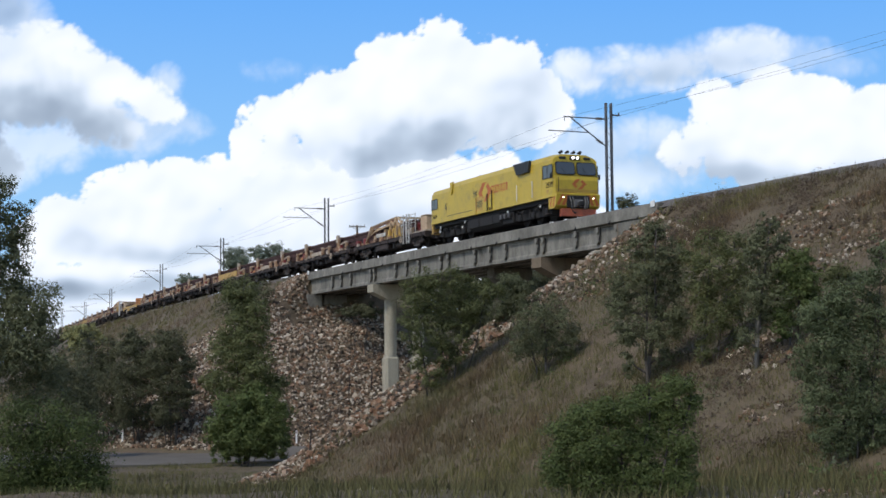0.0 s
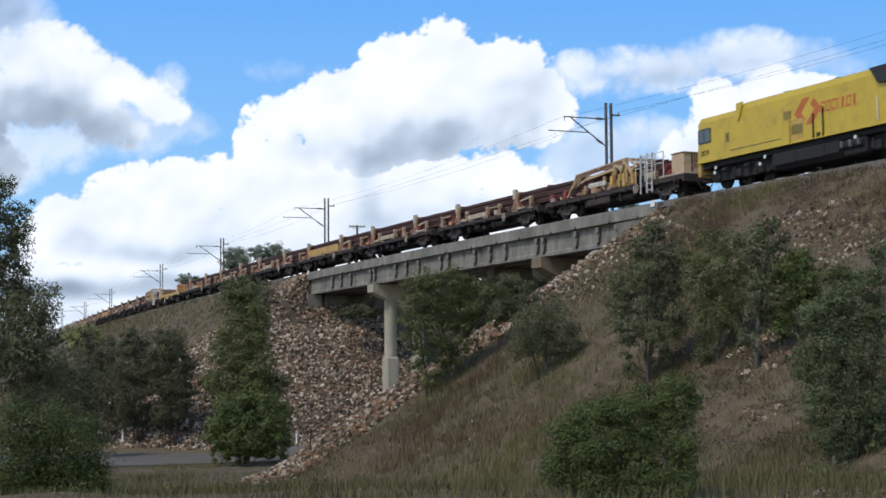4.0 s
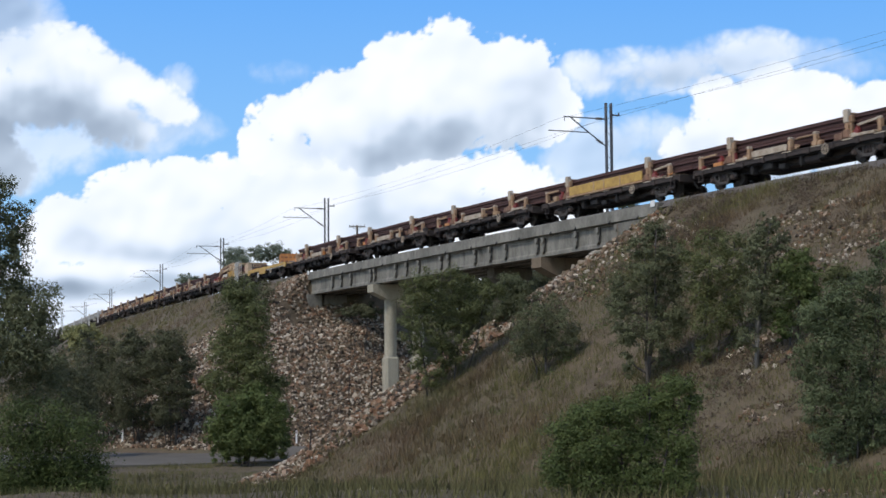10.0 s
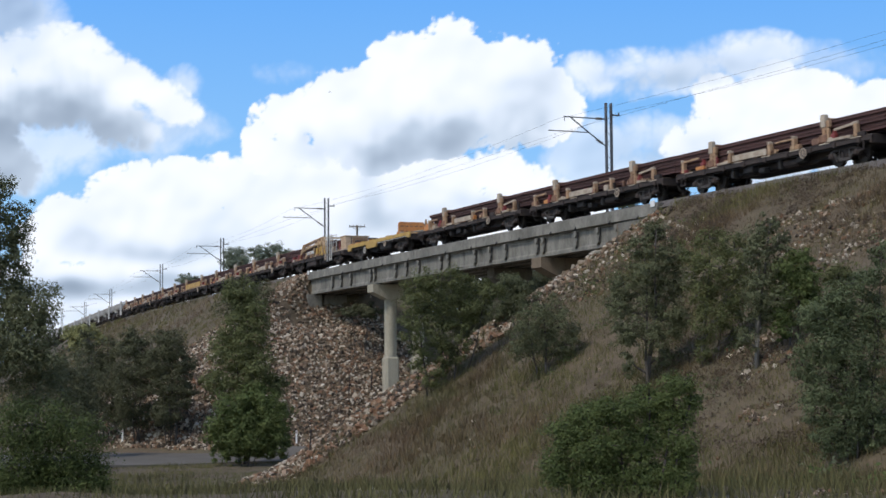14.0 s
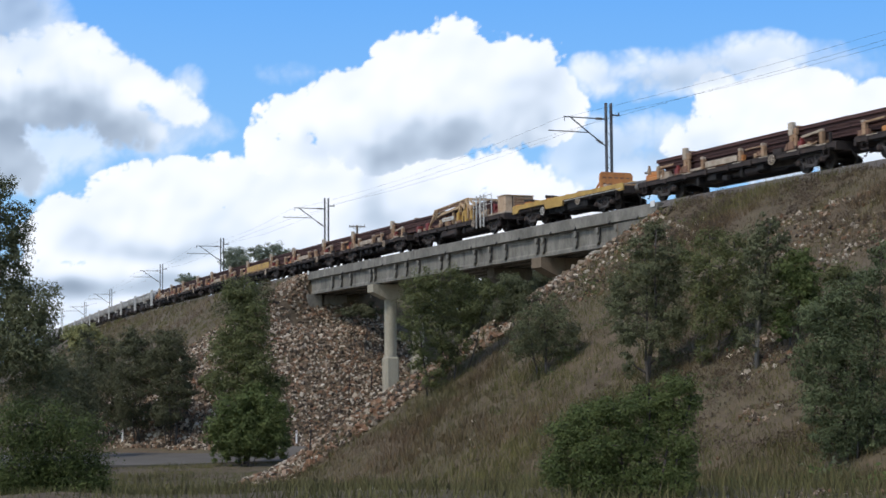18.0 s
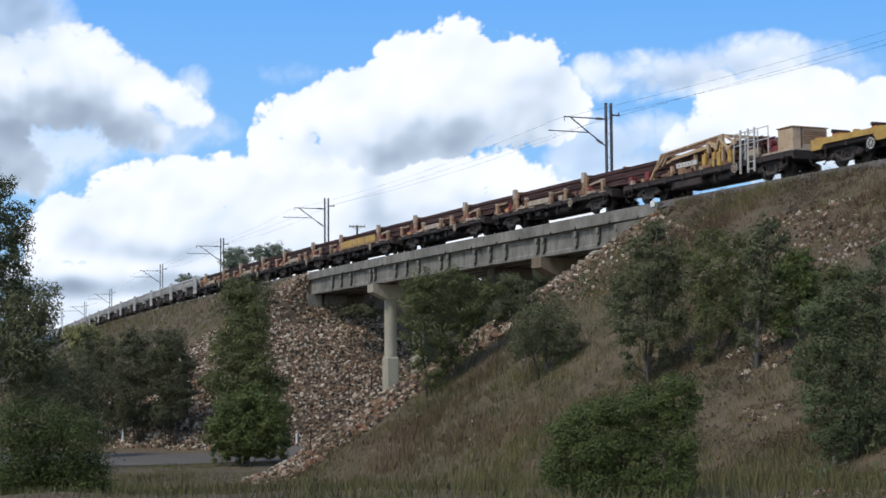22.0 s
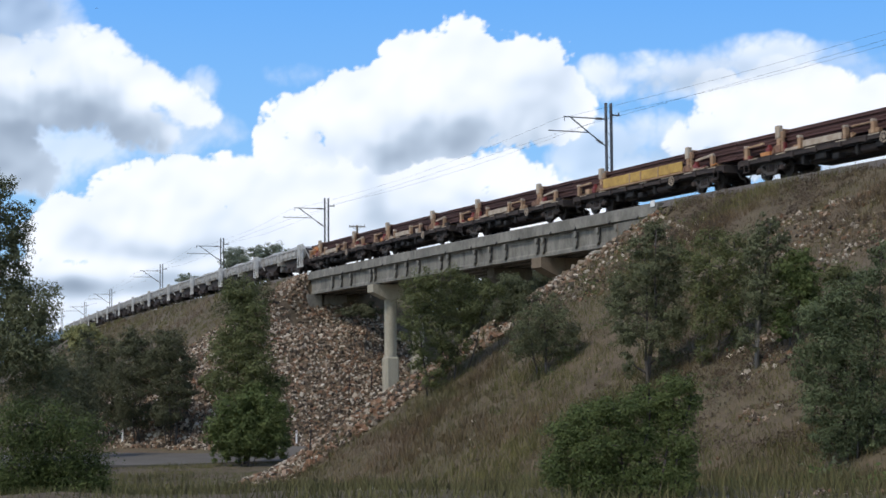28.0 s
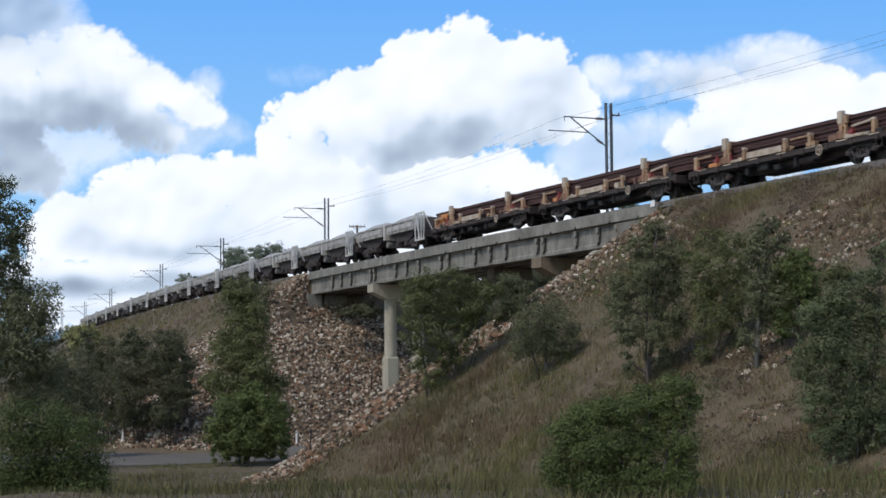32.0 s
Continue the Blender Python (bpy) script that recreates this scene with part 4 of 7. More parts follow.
def rail_wagon(label, box_load=False, end=False, tail=0.0, seed=1):
    w = thing("rail_wagon", label, "railway wagon", "rail train wagons")
    underframe(w, -7.4 - tail, 7.35, (-5.25 - tail, 5.25))
    for x, red in ((-4.35, -0.85), (4.2, 0.55)):
        stanchion(w, x, 2.26, red)
        part("foot_plate", Mesh().cbox(x + 0.5, x + 1.5, -1.24, -0.96, 1.02, 1.15, 0.02), PALE, w)
    if box_load:
        panel = part("yellow_side_panel", Mesh().cbox(-4.0, 3.75, -1.27, -1.17, 1.12, 1.62, 0.03), YELLOW_WORN, w, "long yellow side panel")
        for x in (-1.2, -0.1, 1.6):
            part("panel_strap", Mesh().cbox(x - 0.05, x + 0.05, -1.3, -1.272, 1.1, 1.64, 0.005), TAN, panel)
        part("panel_ledge", Mesh().cbox(-4.2, 3.8, -1.3, -1.1, 1.02, 1.11, 0.02), TAN, panel)
    else:
        part("white_panel", Mesh().cbox(-2.55, 0.1, -1.26, -1.19, 1.05, 1.34, 0.02), PALE, w, "long whitish name board")
        for x in (-2.8, 0.3, 2.1):
            post = part("low_post", Mesh().cbox(x - 0.1, x + 0.1, -1.26, -1.04, 1.02, 1.5, 0.02), TAN, w)
            part("post_cap", Mesh().cbox(x - 0.11, x + 0.05, -1.27, -1.02, 1.5, 1.62, 0.02), PALE, post, "chalky post cap")
        part("side_bar", Mesh().cbox(0.75, 2.0, -1.2, -1.1, 1.46, 1.54, 0.02).cbox(0.7, 0.95, -1.22, -1.08, 1.44, 1.52, 0.02), TAN, w)
    for x in (-6.8, 6.3):
        part("end_post", Mesh().cbox(x - 0.11, x + 0.11, -1.24, -1.02, 1.02, 1.56, 0.03), TAN, w)
        part("post_cap", Mesh().cbox(x - 0.13, x + 0.02, -1.25, -1.0, 1.56, 1.66, 0.02), PALE, w)
        part("roller_beam", Mesh().cbox(x - 0.1, x + 0.1, -0.95, 0.95, 1.02, 1.19, 0.02), TAN, w)
    part("end_rail", Mesh().bar((4.9, -1.15, 1.5), (6.4, -1.15, 1.62), 0.1), PALE, w)
    part("end_rail", Mesh().bar((-6.7, -1.15, 1.56), (-5.5, -1.15, 1.6), 0.09), TAN, w)
    clutter(w, -7.1, 7.1, 13, seed)
    for k in range(7):
        x = -6.6 + k * 2.1
        part("deck_lashing", Mesh().cbox(x, x + 0.7, -1.245, -1.225, 0.955, 1.005, 0.006), PALE, w)
    if end:
        x = -7.0 - tail * 0.9
        win = part("clamp_machine", Mesh().cbox(x - 0.2, x + 0.25, -0.95, -0.1, 1.03, 1.4, 0.05).cbox(x + 0.3, x + 1.1, -1.1, 0.7, 1.03, 1.24, 0.03).cbox(x + 0.35, x + 1.0, -1.0, 0.5, 1.25, 1.5, 0.04), ORANGE, w, "rusty orange rail clamp machine")
        for y in (-0.85, -0.35, 0.3):
            part("upright", Mesh().tube((x, y, 1.38), (x, y, 1.72), 0.09, n=10).tube((x, y, 1.72), (x, y, 1.86), 0.06, n=10), TAN, win)
        part("jib", Mesh().bar((x + 0.1, -0.6, 1.55), (x - 0.8, -0.6, 1.6), 0.11), FRAME_GREY, win)
        if not tail:
            part("timber_crate", Mesh().cbox(x + 0.3, x + 1.5, -1.0, 0.6, 1.51, 1.72, 0.03).cbox(x + 0.4, x + 1.6, -0.95, 0.5, 1.73, 1.9, 0.03), ORANGE, w, "faded orange crate")
        part("plank_stack", Mesh().cbox(x + 1.2, x + 2.3, -1.15, -0.6, 1.03, 1.2, 0.02).cbox(x + 1.15, x + 2.2, -1.1, -0.65, 1.21, 1.32, 0.02), PALE, w)
    return w


def rail_mesh(length):
    p = [(-0.065, 0), (0.065, 0), (0.065, 0.012), (0.012, 0.03), (0.012, 0.115), (0.034, 0.125), (0.034, 0.155), (-0.034, 0.155), (-0.034, 0.125), (-0.012, 0.115), (-0.012, 0.03), (-0.065, 0.012)]
    return Mesh().xprism(p, -length / 2, length / 2)


LOAD_RAIL = shared(rail_mesh(15.88), "rail", RUST)


def rail_bundle(label, ragged=False):
    """Five tiers of long rails packed on the wagon's cross beams; ragged: sawn to uneven lengths at the rear."""
    b = thing("rail_bundle", label, "steel rails", "rail loads")
    for tier in range(5):
        short = (1.6, 1.2, 0.9, 0.55, 0.5)[tier] if ragged else 0.0
        me = LOAD_RAIL if not ragged else shared(rail_mesh(15.88 - short), "rail", RUST)
        for k in range(6):
            dx = random.uniform(-0.12, 0.12) if ragged else 0.0
            part("rail", me, None, b, at=pose(dx + short / 2, -0.87 + k * 0.348 + 0.03 * (tier % 2), 1.2 + tier * 0.172))
    for x in (-4.35, 4.2):
        part("top_spacer", Mesh().cbox(x - 0.1, x + 0.1, -0.99, 0.99, 2.045, 2.12, 0.01), TAN, b)
    return b


# ---- wagon with the threading frame at the head of each rail load ----
CREAM = surface("cream_box_paint", (0.47, 0.325, 0.205), (0.59, 0.435, 0.30), 1.2, 0.6, dirt=(0.22, 0.13, 0.07, 1), dirt_amount=0.35, fine=30, bump=0.08)
OCHRE = surface("ochre_frame_paint", (0.44, 0.29, 0.16), (0.58, 0.42, 0.26), 1.2, 0.65, dirt=(0.18, 0.085, 0.045, 1), dirt_amount=0.45, fine=30, bump=0.1, per_object=0.15)


def gantry_wagon():
    w = thing("threader_wagon", "flat wagon with a tan lattice threading frame, ladders and equipment box", "railway wagon", "rail train wagons")
    underframe(w, -7.3, 7.3, (-5.25, 5.25))
    # equipment box with a screened panel
    part("box_base", Mesh().cbox(4.9, 7.25, -1.2, 1.2, 1.021, 1.119, 0.02), PALE, w)
    box = part("equipment_box", Mesh().cbox(5.75, 6.85, -0.95, 0.95, 1.12, 2.12, 0.04), CREAM, w, "cream equipment box")
    part("box_lid", Mesh().cbox(5.7, 6.9, -1.0, 1.0, 2.12, 2.17, 0.02), CREAM, box)
    part("box_door", Mesh().cbox(5.85, 6.3, -0.97, -0.951, 1.25, 2.02, 0.008), CREAM, box)
    screen = part("screen_panel", Mesh().cbox(6.851, 6.88, -0.35, 0.85, 1.4, 2.02, 0.008), RUSTY, box, "rusty slatted screen")
    for k in range(6):
        part("screen_slat", Mesh().cbox(6.88, 6.9, -0.33, 0.83, 1.43 + k * 0.1, 1.48 + k * 0.1, 0.004), TAN, screen)
    part("box_strap", Mesh().cbox(6.851, 6.875, -0.5, -0.42, 1.14, 2.1, 0.006), FRAME, box)
    # ladders and handrails round the winch
    for x in (3.35, 3.95, 4.45):
        part("ladder_stile", Mesh().bar((x, -1.3, 0.4), (x + 0.04, -1.3, 2.42), 0.075), FRAME_WHITE, w, "whitish ladder stile")
    for k in range(6):
        part("ladder_rung", Mesh().bar((3.95, -1.3, 0.55 + k * 0.33), (4.47, -1.3, 0.55 + k * 0.33), 0.04), FRAME_WHITE, w)
    for x in (2.7, 3.6, 4.6, 5.4):
        for y in (-1.2, 1.2):
            part("handrail_post", Mesh().bar((x, y, 1.03), (x, y, 2.3), 0.045), FRAME_WHITE, w)
    for y in (-1.2, 1.2):
        for z in (1.75, 2.3):
            part("handrail", Mesh().bar((2.7, y, z), (5.45, y, z + 0.05), 0.04), FRAME_WHITE, w)
    win = part("winch", Mesh().cbox(4.6, 5.4, -0.75, 0.5, 1.02, 1.5, 0.08).tube((4.9, -0.8, 1.62), (4.9, 0.6, 1.62), 0.2, n=12), RED, w, "dull red winch")
    part("winch_rope", Mesh().tube((4.9, -0.5, 1.62), (4.9, 0.3, 1.62), 0.24, n=14), FRAME_GREY, win)
    part("hydraulic_pump", Mesh().cbox(2.9, 3.5, -0.9, 0.9, 1.02, 1.8, 0.08).tube((3.2, -0.95, 1.5), (3.2, -1.1, 1.5), 0.16, n=12), FRAME_GREY, w)
    part("oil_tank", Mesh().tube((3.6, -0.85, 1.3), (4.4, -0.85, 1.3), 0.24, n=14), CREAM, w)
    # lattice frame over the rail ends
    members = (((-4.75, 1.05), (-3.7, 2.16), 0.1), ((-4.15, 1.5), (-3.35, 2.14), 0.1), ((-3.6, 1.6), (-3.1, 2.14), 0.09), ((-3.2, 1.7), (-2.5, 1.86), 0.12), ((-2.7, 1.05), (-2.7, 1.5), 0.16), ((-2.6, 1.84), (0.6, 2.04), 0.15), ((0.55, 1.72), (0.55, 2.28), 0.16), ((0.6, 2.26), (1.3, 1.86), 0.14), ((1.2, 1.8), (1.45, 2.36), 0.13), ((1.4, 2.38), (2.2, 1.72), 0.13), ((1.75, 1.2), (1.75, 2.4), 0.12), ((1.9, 2.4), (2.8, 1.9), 0.1), ((2.1, 1.62), (2.75, 2.1), 0.14), ((-0.6, 1.06), (-0.6, 1.8), 0.14))
    for y in (-1.15, 1.15):
        fr = part("frame_side", Mesh().bar((-3.75, y, 2.19), (1.8, y, 2.46), 0.09), OCHRE, w, "tan lattice side frame")
        for a, b, thick in members:
            part("frame_member", Mesh().bar((a[0], y, a[1]), (b[0], y, b[1]), thick), OCHRE, fr)
        y0, y1 = sorted((y * 0.96, y * 1.0))
        part("rusty_fascia", Mesh().prism([(-3.7, 2.0), (-3.7, 2.14), (1.75, 2.41), (1.75, 2.25)], y0, y1), RUSTY, fr)
    for x in (0.1, 0.95, 1.35, 2.25):
        part("yellow_jack", Mesh().cbox(x - 0.13, x + 0.13, -1.2, -0.9, 1.03, 1.72, 0.04).tube((x, -1.05, 1.7), (x, -1.05, 1.92), 0.07, n=10), YELLOW_WORN, w, "worn yellow hydraulic jack")
    for x, z in ((-3.7, 2.15), (-1.2, 2.26), (1.7, 2.42)):
        part("cross_beam", Mesh().bar((x, -1.2, z), (x, 1.2, z), 0.14), OCHRE, w)
    for x, z, L in ((-2.2, 1.25, 0.7), (-1.0, 1.2, 0.9), (0.3, 1.3, 0.6), (1.2, 1.25, 0.7)):
        h = part("guide_head", Mesh().cbox(x - L / 2, x + L / 2, -0.95, 0.95, 1.02, z + 0.3, 0.06), TAN, w)
        part("guide_roller", Mesh().tube((x, -1.05, z + 0.36), (x, 1.05, z + 0.36), 0.12, n=12), RUSTY, h)
    part("jack_arm", Mesh().bar((0.9, -1.0, 2.3), (2.5, -1.0, 1.5), 0.2), YELLOW_WORN, w, "worn yellow jack arm")
    part("jack_arm", Mesh().bar((1.2, -0.6, 1.3), (2.3, -0.6, 2.2), 0.2), CREAM, w)
    board = part("white_panel", Mesh().cbox(-2.15, -0.3, -1.3, -1.24, 1.3, 1.54, 0.02), FRAME_WHITE, w, "whitish name board with worn lettering")
    for k in range(5):
        part("lettering_bar", Mesh().box(-1.9 + k * 0.28, -1.76 + k * 0.28, -1.304, -1.3005, 1.36, 1.48), TAN, board)
    part("red_clamp", Mesh().cbox(-5.3, -4.95, -1.2, -0.85, 1.03, 1.5, 0.05), RED, w, "red rail clamp")
    part("red_clamp", Mesh().cbox(-6.9, -6.55, -1.2, -0.8, 1.03, 1.45, 0.05), RED, w, "red rail clamp")
    for x in (-3.3, 0.4):
        part("guide_block", Mesh().cbox(x - 0.35, x + 0.35, -1.24, -0.97, 1.021, 1.2, 0.04), RUSTY, w)
    part("tool_locker", Mesh().cbox(-2.6, -0.2, -1.15, -0.6, 0.35, 0.76, 0.05), FRAME, w)
    clutter(w, -7.0, 2.6, 9, 7)
    return w


# ---- yellow flat wagon between the two rail loads ----
def yellow_flat():
    w = thing("ramp_wagon", "yellow flat wagon with scattered fittings and an orange headboard", "railway wagon", "rail train wagons")
    underframe(w, -7.25, 5.75, (-5.35, 3.15), 1.05)
    for y in (-1.29, 1.29):
        part("side_skirt", Mesh().prism([(-7.25, 0.78), (-7.25, 1.24), (5.75, 1.2), (5.75, 0.82), (5.3, 0.82), (4.9, 0.98), (-0.9, 0.98), (-1.0, 0.68), (-3.0, 0.68), (-3.2, 0.98), (-6.4, 0.98), (-6.6, 0.78)], y - 0.05, y + 0.05), YELLOW_WORN, w, "yellow side skirt")
        part("skirt_line", Mesh().cbox(-0.8, 5.6, y - 0.055, y + 0.055, 0.9, 0.94, 0.01), FRAME_WHITE, w, "thin whitish line along the frame")
    part("top_plate", Mesh().cbox(-7.2, 5.7, -1.2, 1.2, 1.051, 1.14, 0.02), TAN, w)
    board = part("headboard", Mesh().xprism([(-1.0, 1.141), (-1.0, 2.0), (-0.88, 2.14), (0.88, 2.14), (1.0, 2.0), (1.0, 1.141)], 2.66, 2.78), ORANGE, w, "faded orange slotted headboard")
    for z in (1.45, 1.8):
        for k in range(5):
            part("slot", Mesh().cbox(2.78, 2.787, -0.85 + k * 0.36, -0.63 + k * 0.36, z, z + 0.08, 0.002), RUSTY, board)
    for y in (-1.0, 1.0):
        part("board_stay", Mesh().bar((1.9, y * 0.85, 1.15), (2.66, y * 0.85, 1.75), 0.08), ORANGE, board)
    # fittings along the deck
    rng = random.Random(31)
    for k in range(26):
        x = -7.0 + k * 0.48
        y = rng.choice((-1.05, -0.8, -0.3, 0.4, 0.9))
        L, h = rng.uniform(0.2, 0.6), rng.uniform(0.08, 0.24)
        if abs(x - 2.7) > 0.5:
            part("deck_fitting", Mesh().cbox(x - L / 2, x + L / 2, y - 0.12, y + 0.16, 1.141, 1.14 + h, 0.02), rng.choice((CREAM, ORANGE, TAN, YELLOW_WORN, RUSTY, PALE)), w)
    for x, y in ((-5.9, -0.8), (-5.1, 0.5), (-3.6, -0.6)):
        r = part("roller_stand", Mesh().cbox(x - 0.25, x + 0.25, y - 0.3, y + 0.3, 1.141, 1.4, 0.04), ORANGE, w, "rusty orange roller stand")
        part("roller", Mesh().tube((x - 0.12, y - 0.35, 1.48), (x - 0.12, y + 0.35, 1.48), 0.09, n=12).tube((x + 0.16, y - 0.35, 1.44), (x + 0.16, y + 0.35, 1.44), 0.07, n=12), FRAME, r)
    for x, L in ((-2.2, 1.3), (-0.4, 1.8), (1.3, 1.0), (4.4, 1.6)):
        part("loose_plate", Mesh().cbox(x - L / 2, x + L / 2, -0.9, 0.6, 1.142, 1.22, 0.02), YELLOW_WORN, w)
    part("drawbar", Mesh().bar((5.7, 0, 0.82), (6.95, 0, 0.82), 0.26), BLACK, w)
    part("spring_cylinder", Mesh().tube((5.9, -0.5, 0.95), (6.5, -0.5, 0.95), 0.22, n=14), FRAME_GREY, w)
    part("tie_pole", Mesh().tube((4.2, -0.5, 1.3), (6.7, -0.5, 1.2), 0.06, n=8), FRAME_GREY, w)
    part("pole_stand", Mesh().bar((4.25, -0.5, 1.14), (4.25, -0.5, 1.34), 0.1), TAN, w)
    part("spoked_wheel", spoked_wheel(), FRAME_WHITE, w, "pale round handwheel", at=pose(-3.3, -1.38, 0.6))
    part("fuel_tank", Mesh().cbox(-0.8, 1.4, -1.15, 1.15, 0.36, 0.9, 0.1), BLACK, w)
    for k in range(3):
        part("battery_box", Mesh().cbox(-2.9 + k * 0.62, -2.36 + k * 0.62, -1.1, -0.6, 0.4, 0.7, 0.03), BLACK, w)
    return w


# ---- ballast hopper ----
def heap_mesh(x0, x1, seed):
    rng = random.Random(seed)
    V, F, nx, ny = [], [], 16, 9
    for i in range(nx + 1):
        for j in range(ny + 1):
            u, v = i / nx, j / ny
            h = 0.5 * (math.sin(math.pi * u) * math.sin(math.pi * v)) ** 0.6 + rng.uniform(-0.05, 0.05)
            V.append((x0 + (x1 - x0) * u, -1.12 + 2.24 * v, 2.0 + max(-0.05, h)))
    for i in range(nx):
        for j in range(ny):
            a = i * (ny + 1) + j
            F.append((a, a + 1, a + ny + 2, a + ny + 1))
    return Mesh().add(V, F)


def hopper_wagon():
    w = thing("ballast_hopper", "grey twin-bin ballast hopper heaped with stone, whitish end platform", "railway wagon", "ballast hoppers")
    L = 13.9
    h = L / 2
    part("centre_sill", Mesh().cbox(-h, h, -0.25, 0.25, 0.62, 1.02, 0.02), FRAME, w)
    for x in (-4.9, 4.6):
        bogie(w, x)
    for x, way in ((-h, -1), (h, 1)):
        part("headstock", Mesh().cbox(min(x, x - way * 0.14), max(x, x - way * 0.14), -1.2, 1.2, 0.64, 1.0, 0.02), FRAME, w)
        coupler(w, x, way)
    for k, (x0, x1) in enumerate(((-6.7, -1.0), (-0.55, 5.15))):
        b = part("hopper_bin", Mesh().prism([(x0, 1.42), (x0, 2.05), (x1, 2.05), (x1, 1.42), (x1 - 0.3, 1.32), (x0 + 0.3, 1.32)], -1.22, 1.22), HOPPER, w, "grey painted hopper bin")
        part("lower_chute", Mesh().prism([(x0 + 0.5, 1.318), (x1 - 0.5, 1.318), (x1 - 1.7, 0.7), (x0 + 1.7, 0.7)], -0.95, 0.95), FRAME, b)
        part("top_rim", Mesh().cbox(x0 - 0.05, x1 + 0.05, -1.3, -1.21, 1.93, 2.06, 0.015).cbox(x0 - 0.05, x1 + 0.05, 1.21, 1.3, 1.95, 2.1, 0.015), HOPPER, b)
        part("side_panel", Mesh().cbox(x0 + 0.5, x1 - 0.5, -1.275, -1.221, 1.5, 1.86, 0.02), HOPPER, b)
        for j in range(5):
            x = x0 + 0.1 + j * (x1 - x0 - 0.2) / 4
            part("side_rib", Mesh().cbox(x - 0.05, x + 0.05, -1.32, -1.22, 1.3, 1.95, 0.01), HOPPER, b)
        part("ballast_heap", heap_mesh(x0, x1, k), LOAD, b, "heaped grey crushed stone")
        for dx in (1.9, 3.5):
            part("discharge_door", Mesh().cbox(x0 + dx, x0 + dx + 0.5, -1.15, -0.7, 0.3, 0.66, 0.03), FRAME, b)
    part("end_platform", Mesh().cbox(5.2, 6.9, -1.2, 1.2, 0.98, 1.06, 0.01), FRAME, w)
    for y in (-1.22, 1.22):
        fr = part("end_frame", Mesh().bar((5.3, y, 2.3), (6.85, y, 2.3), 0.1), FRAME_WHITE, w, "whitish tubular end frame")
        for x in (5.3, 5.9, 6.4, 6.85):
            part("frame_post", Mesh().bar((x, y, 0.45), (x, y, 2.3), 0.085), FRAME_WHITE, fr)
        part("frame_stay", Mesh().bar((5.35, y, 2.25), (6.1, y, 0.55), 0.07), FRAME_WHITE, fr)
        part("frame_foot", Mesh().bar((5.3, y, 0.5), (6.85, y, 0.5), 0.1), FRAME_WHITE, fr)
        part("frame_brace", Mesh().bar((6.85, y, 2.3), (7.0, y * 0.5, 1.05), 0.07), FRAME_WHITE, fr)
    part("operating_chute", Mesh().prism([(5.25, 1.06), (5.25, 2.15), (5.9, 2.05), (6.6, 1.06)], -0.5, 0.5), FRAME, w)
    part("control_cylinder", Mesh().tube((-0.78, -1.0, 0.7), (-0.78, 1.0, 0.7), 0.24, n=12), FRAME_GREY, w)
    part("bin_post", Mesh().cbox(-0.87, -0.68, -1.28, 1.28, 1.0, 2.15, 0.02), FRAME_WHITE, w)
    return w


# ---- locomotive ----
def outline_frame(m, pts, depth, t):
    """A frame round a flat opening, pts in x and z."""
    c = Vector((sum(p[0] for p in pts) / len(pts), sum(p[1] for p in pts) / len(pts)))
    out = [tuple(c + (Vector(p) - c) * (1 + t / (Vector(p) - c).length)) for p in pts]
    n = len(pts)
    for i in range(n):
        a, b, c2, d = pts[i], pts[(i + 1) % n], out[(i + 1) % n], out[i]
        m.prism([a, b, c2, d], depth[0], depth[1])
    return m


def text_mesh(body, size, material, parent, name, at):
    cu = bpy.data.curves.new(name, "FONT")
    cu.body, cu.size, cu.extrude = body, size, 0.004
    tmp = new("tmp_text", cu)
    me = bpy.data.meshes.new_from_object(tmp.evaluated_get(bpy.context.evaluated_depsgraph_get()))
    bpy.data.objects.remove(tmp)
    bpy.data.curves.remove(cu)
    me.name = name
    me.materials.clear()
    me.materials.append(material)
    return part(name, me, None, parent, at=at)


PLOUGH = surface("dull_plough_red", (0.30, 0.065, 0.03), (0.40, 0.10, 0.045), 2, 0.6, dirt=(0.12, 0.06, 0.04, 1), dirt_amount=0.4, bump=0.05)


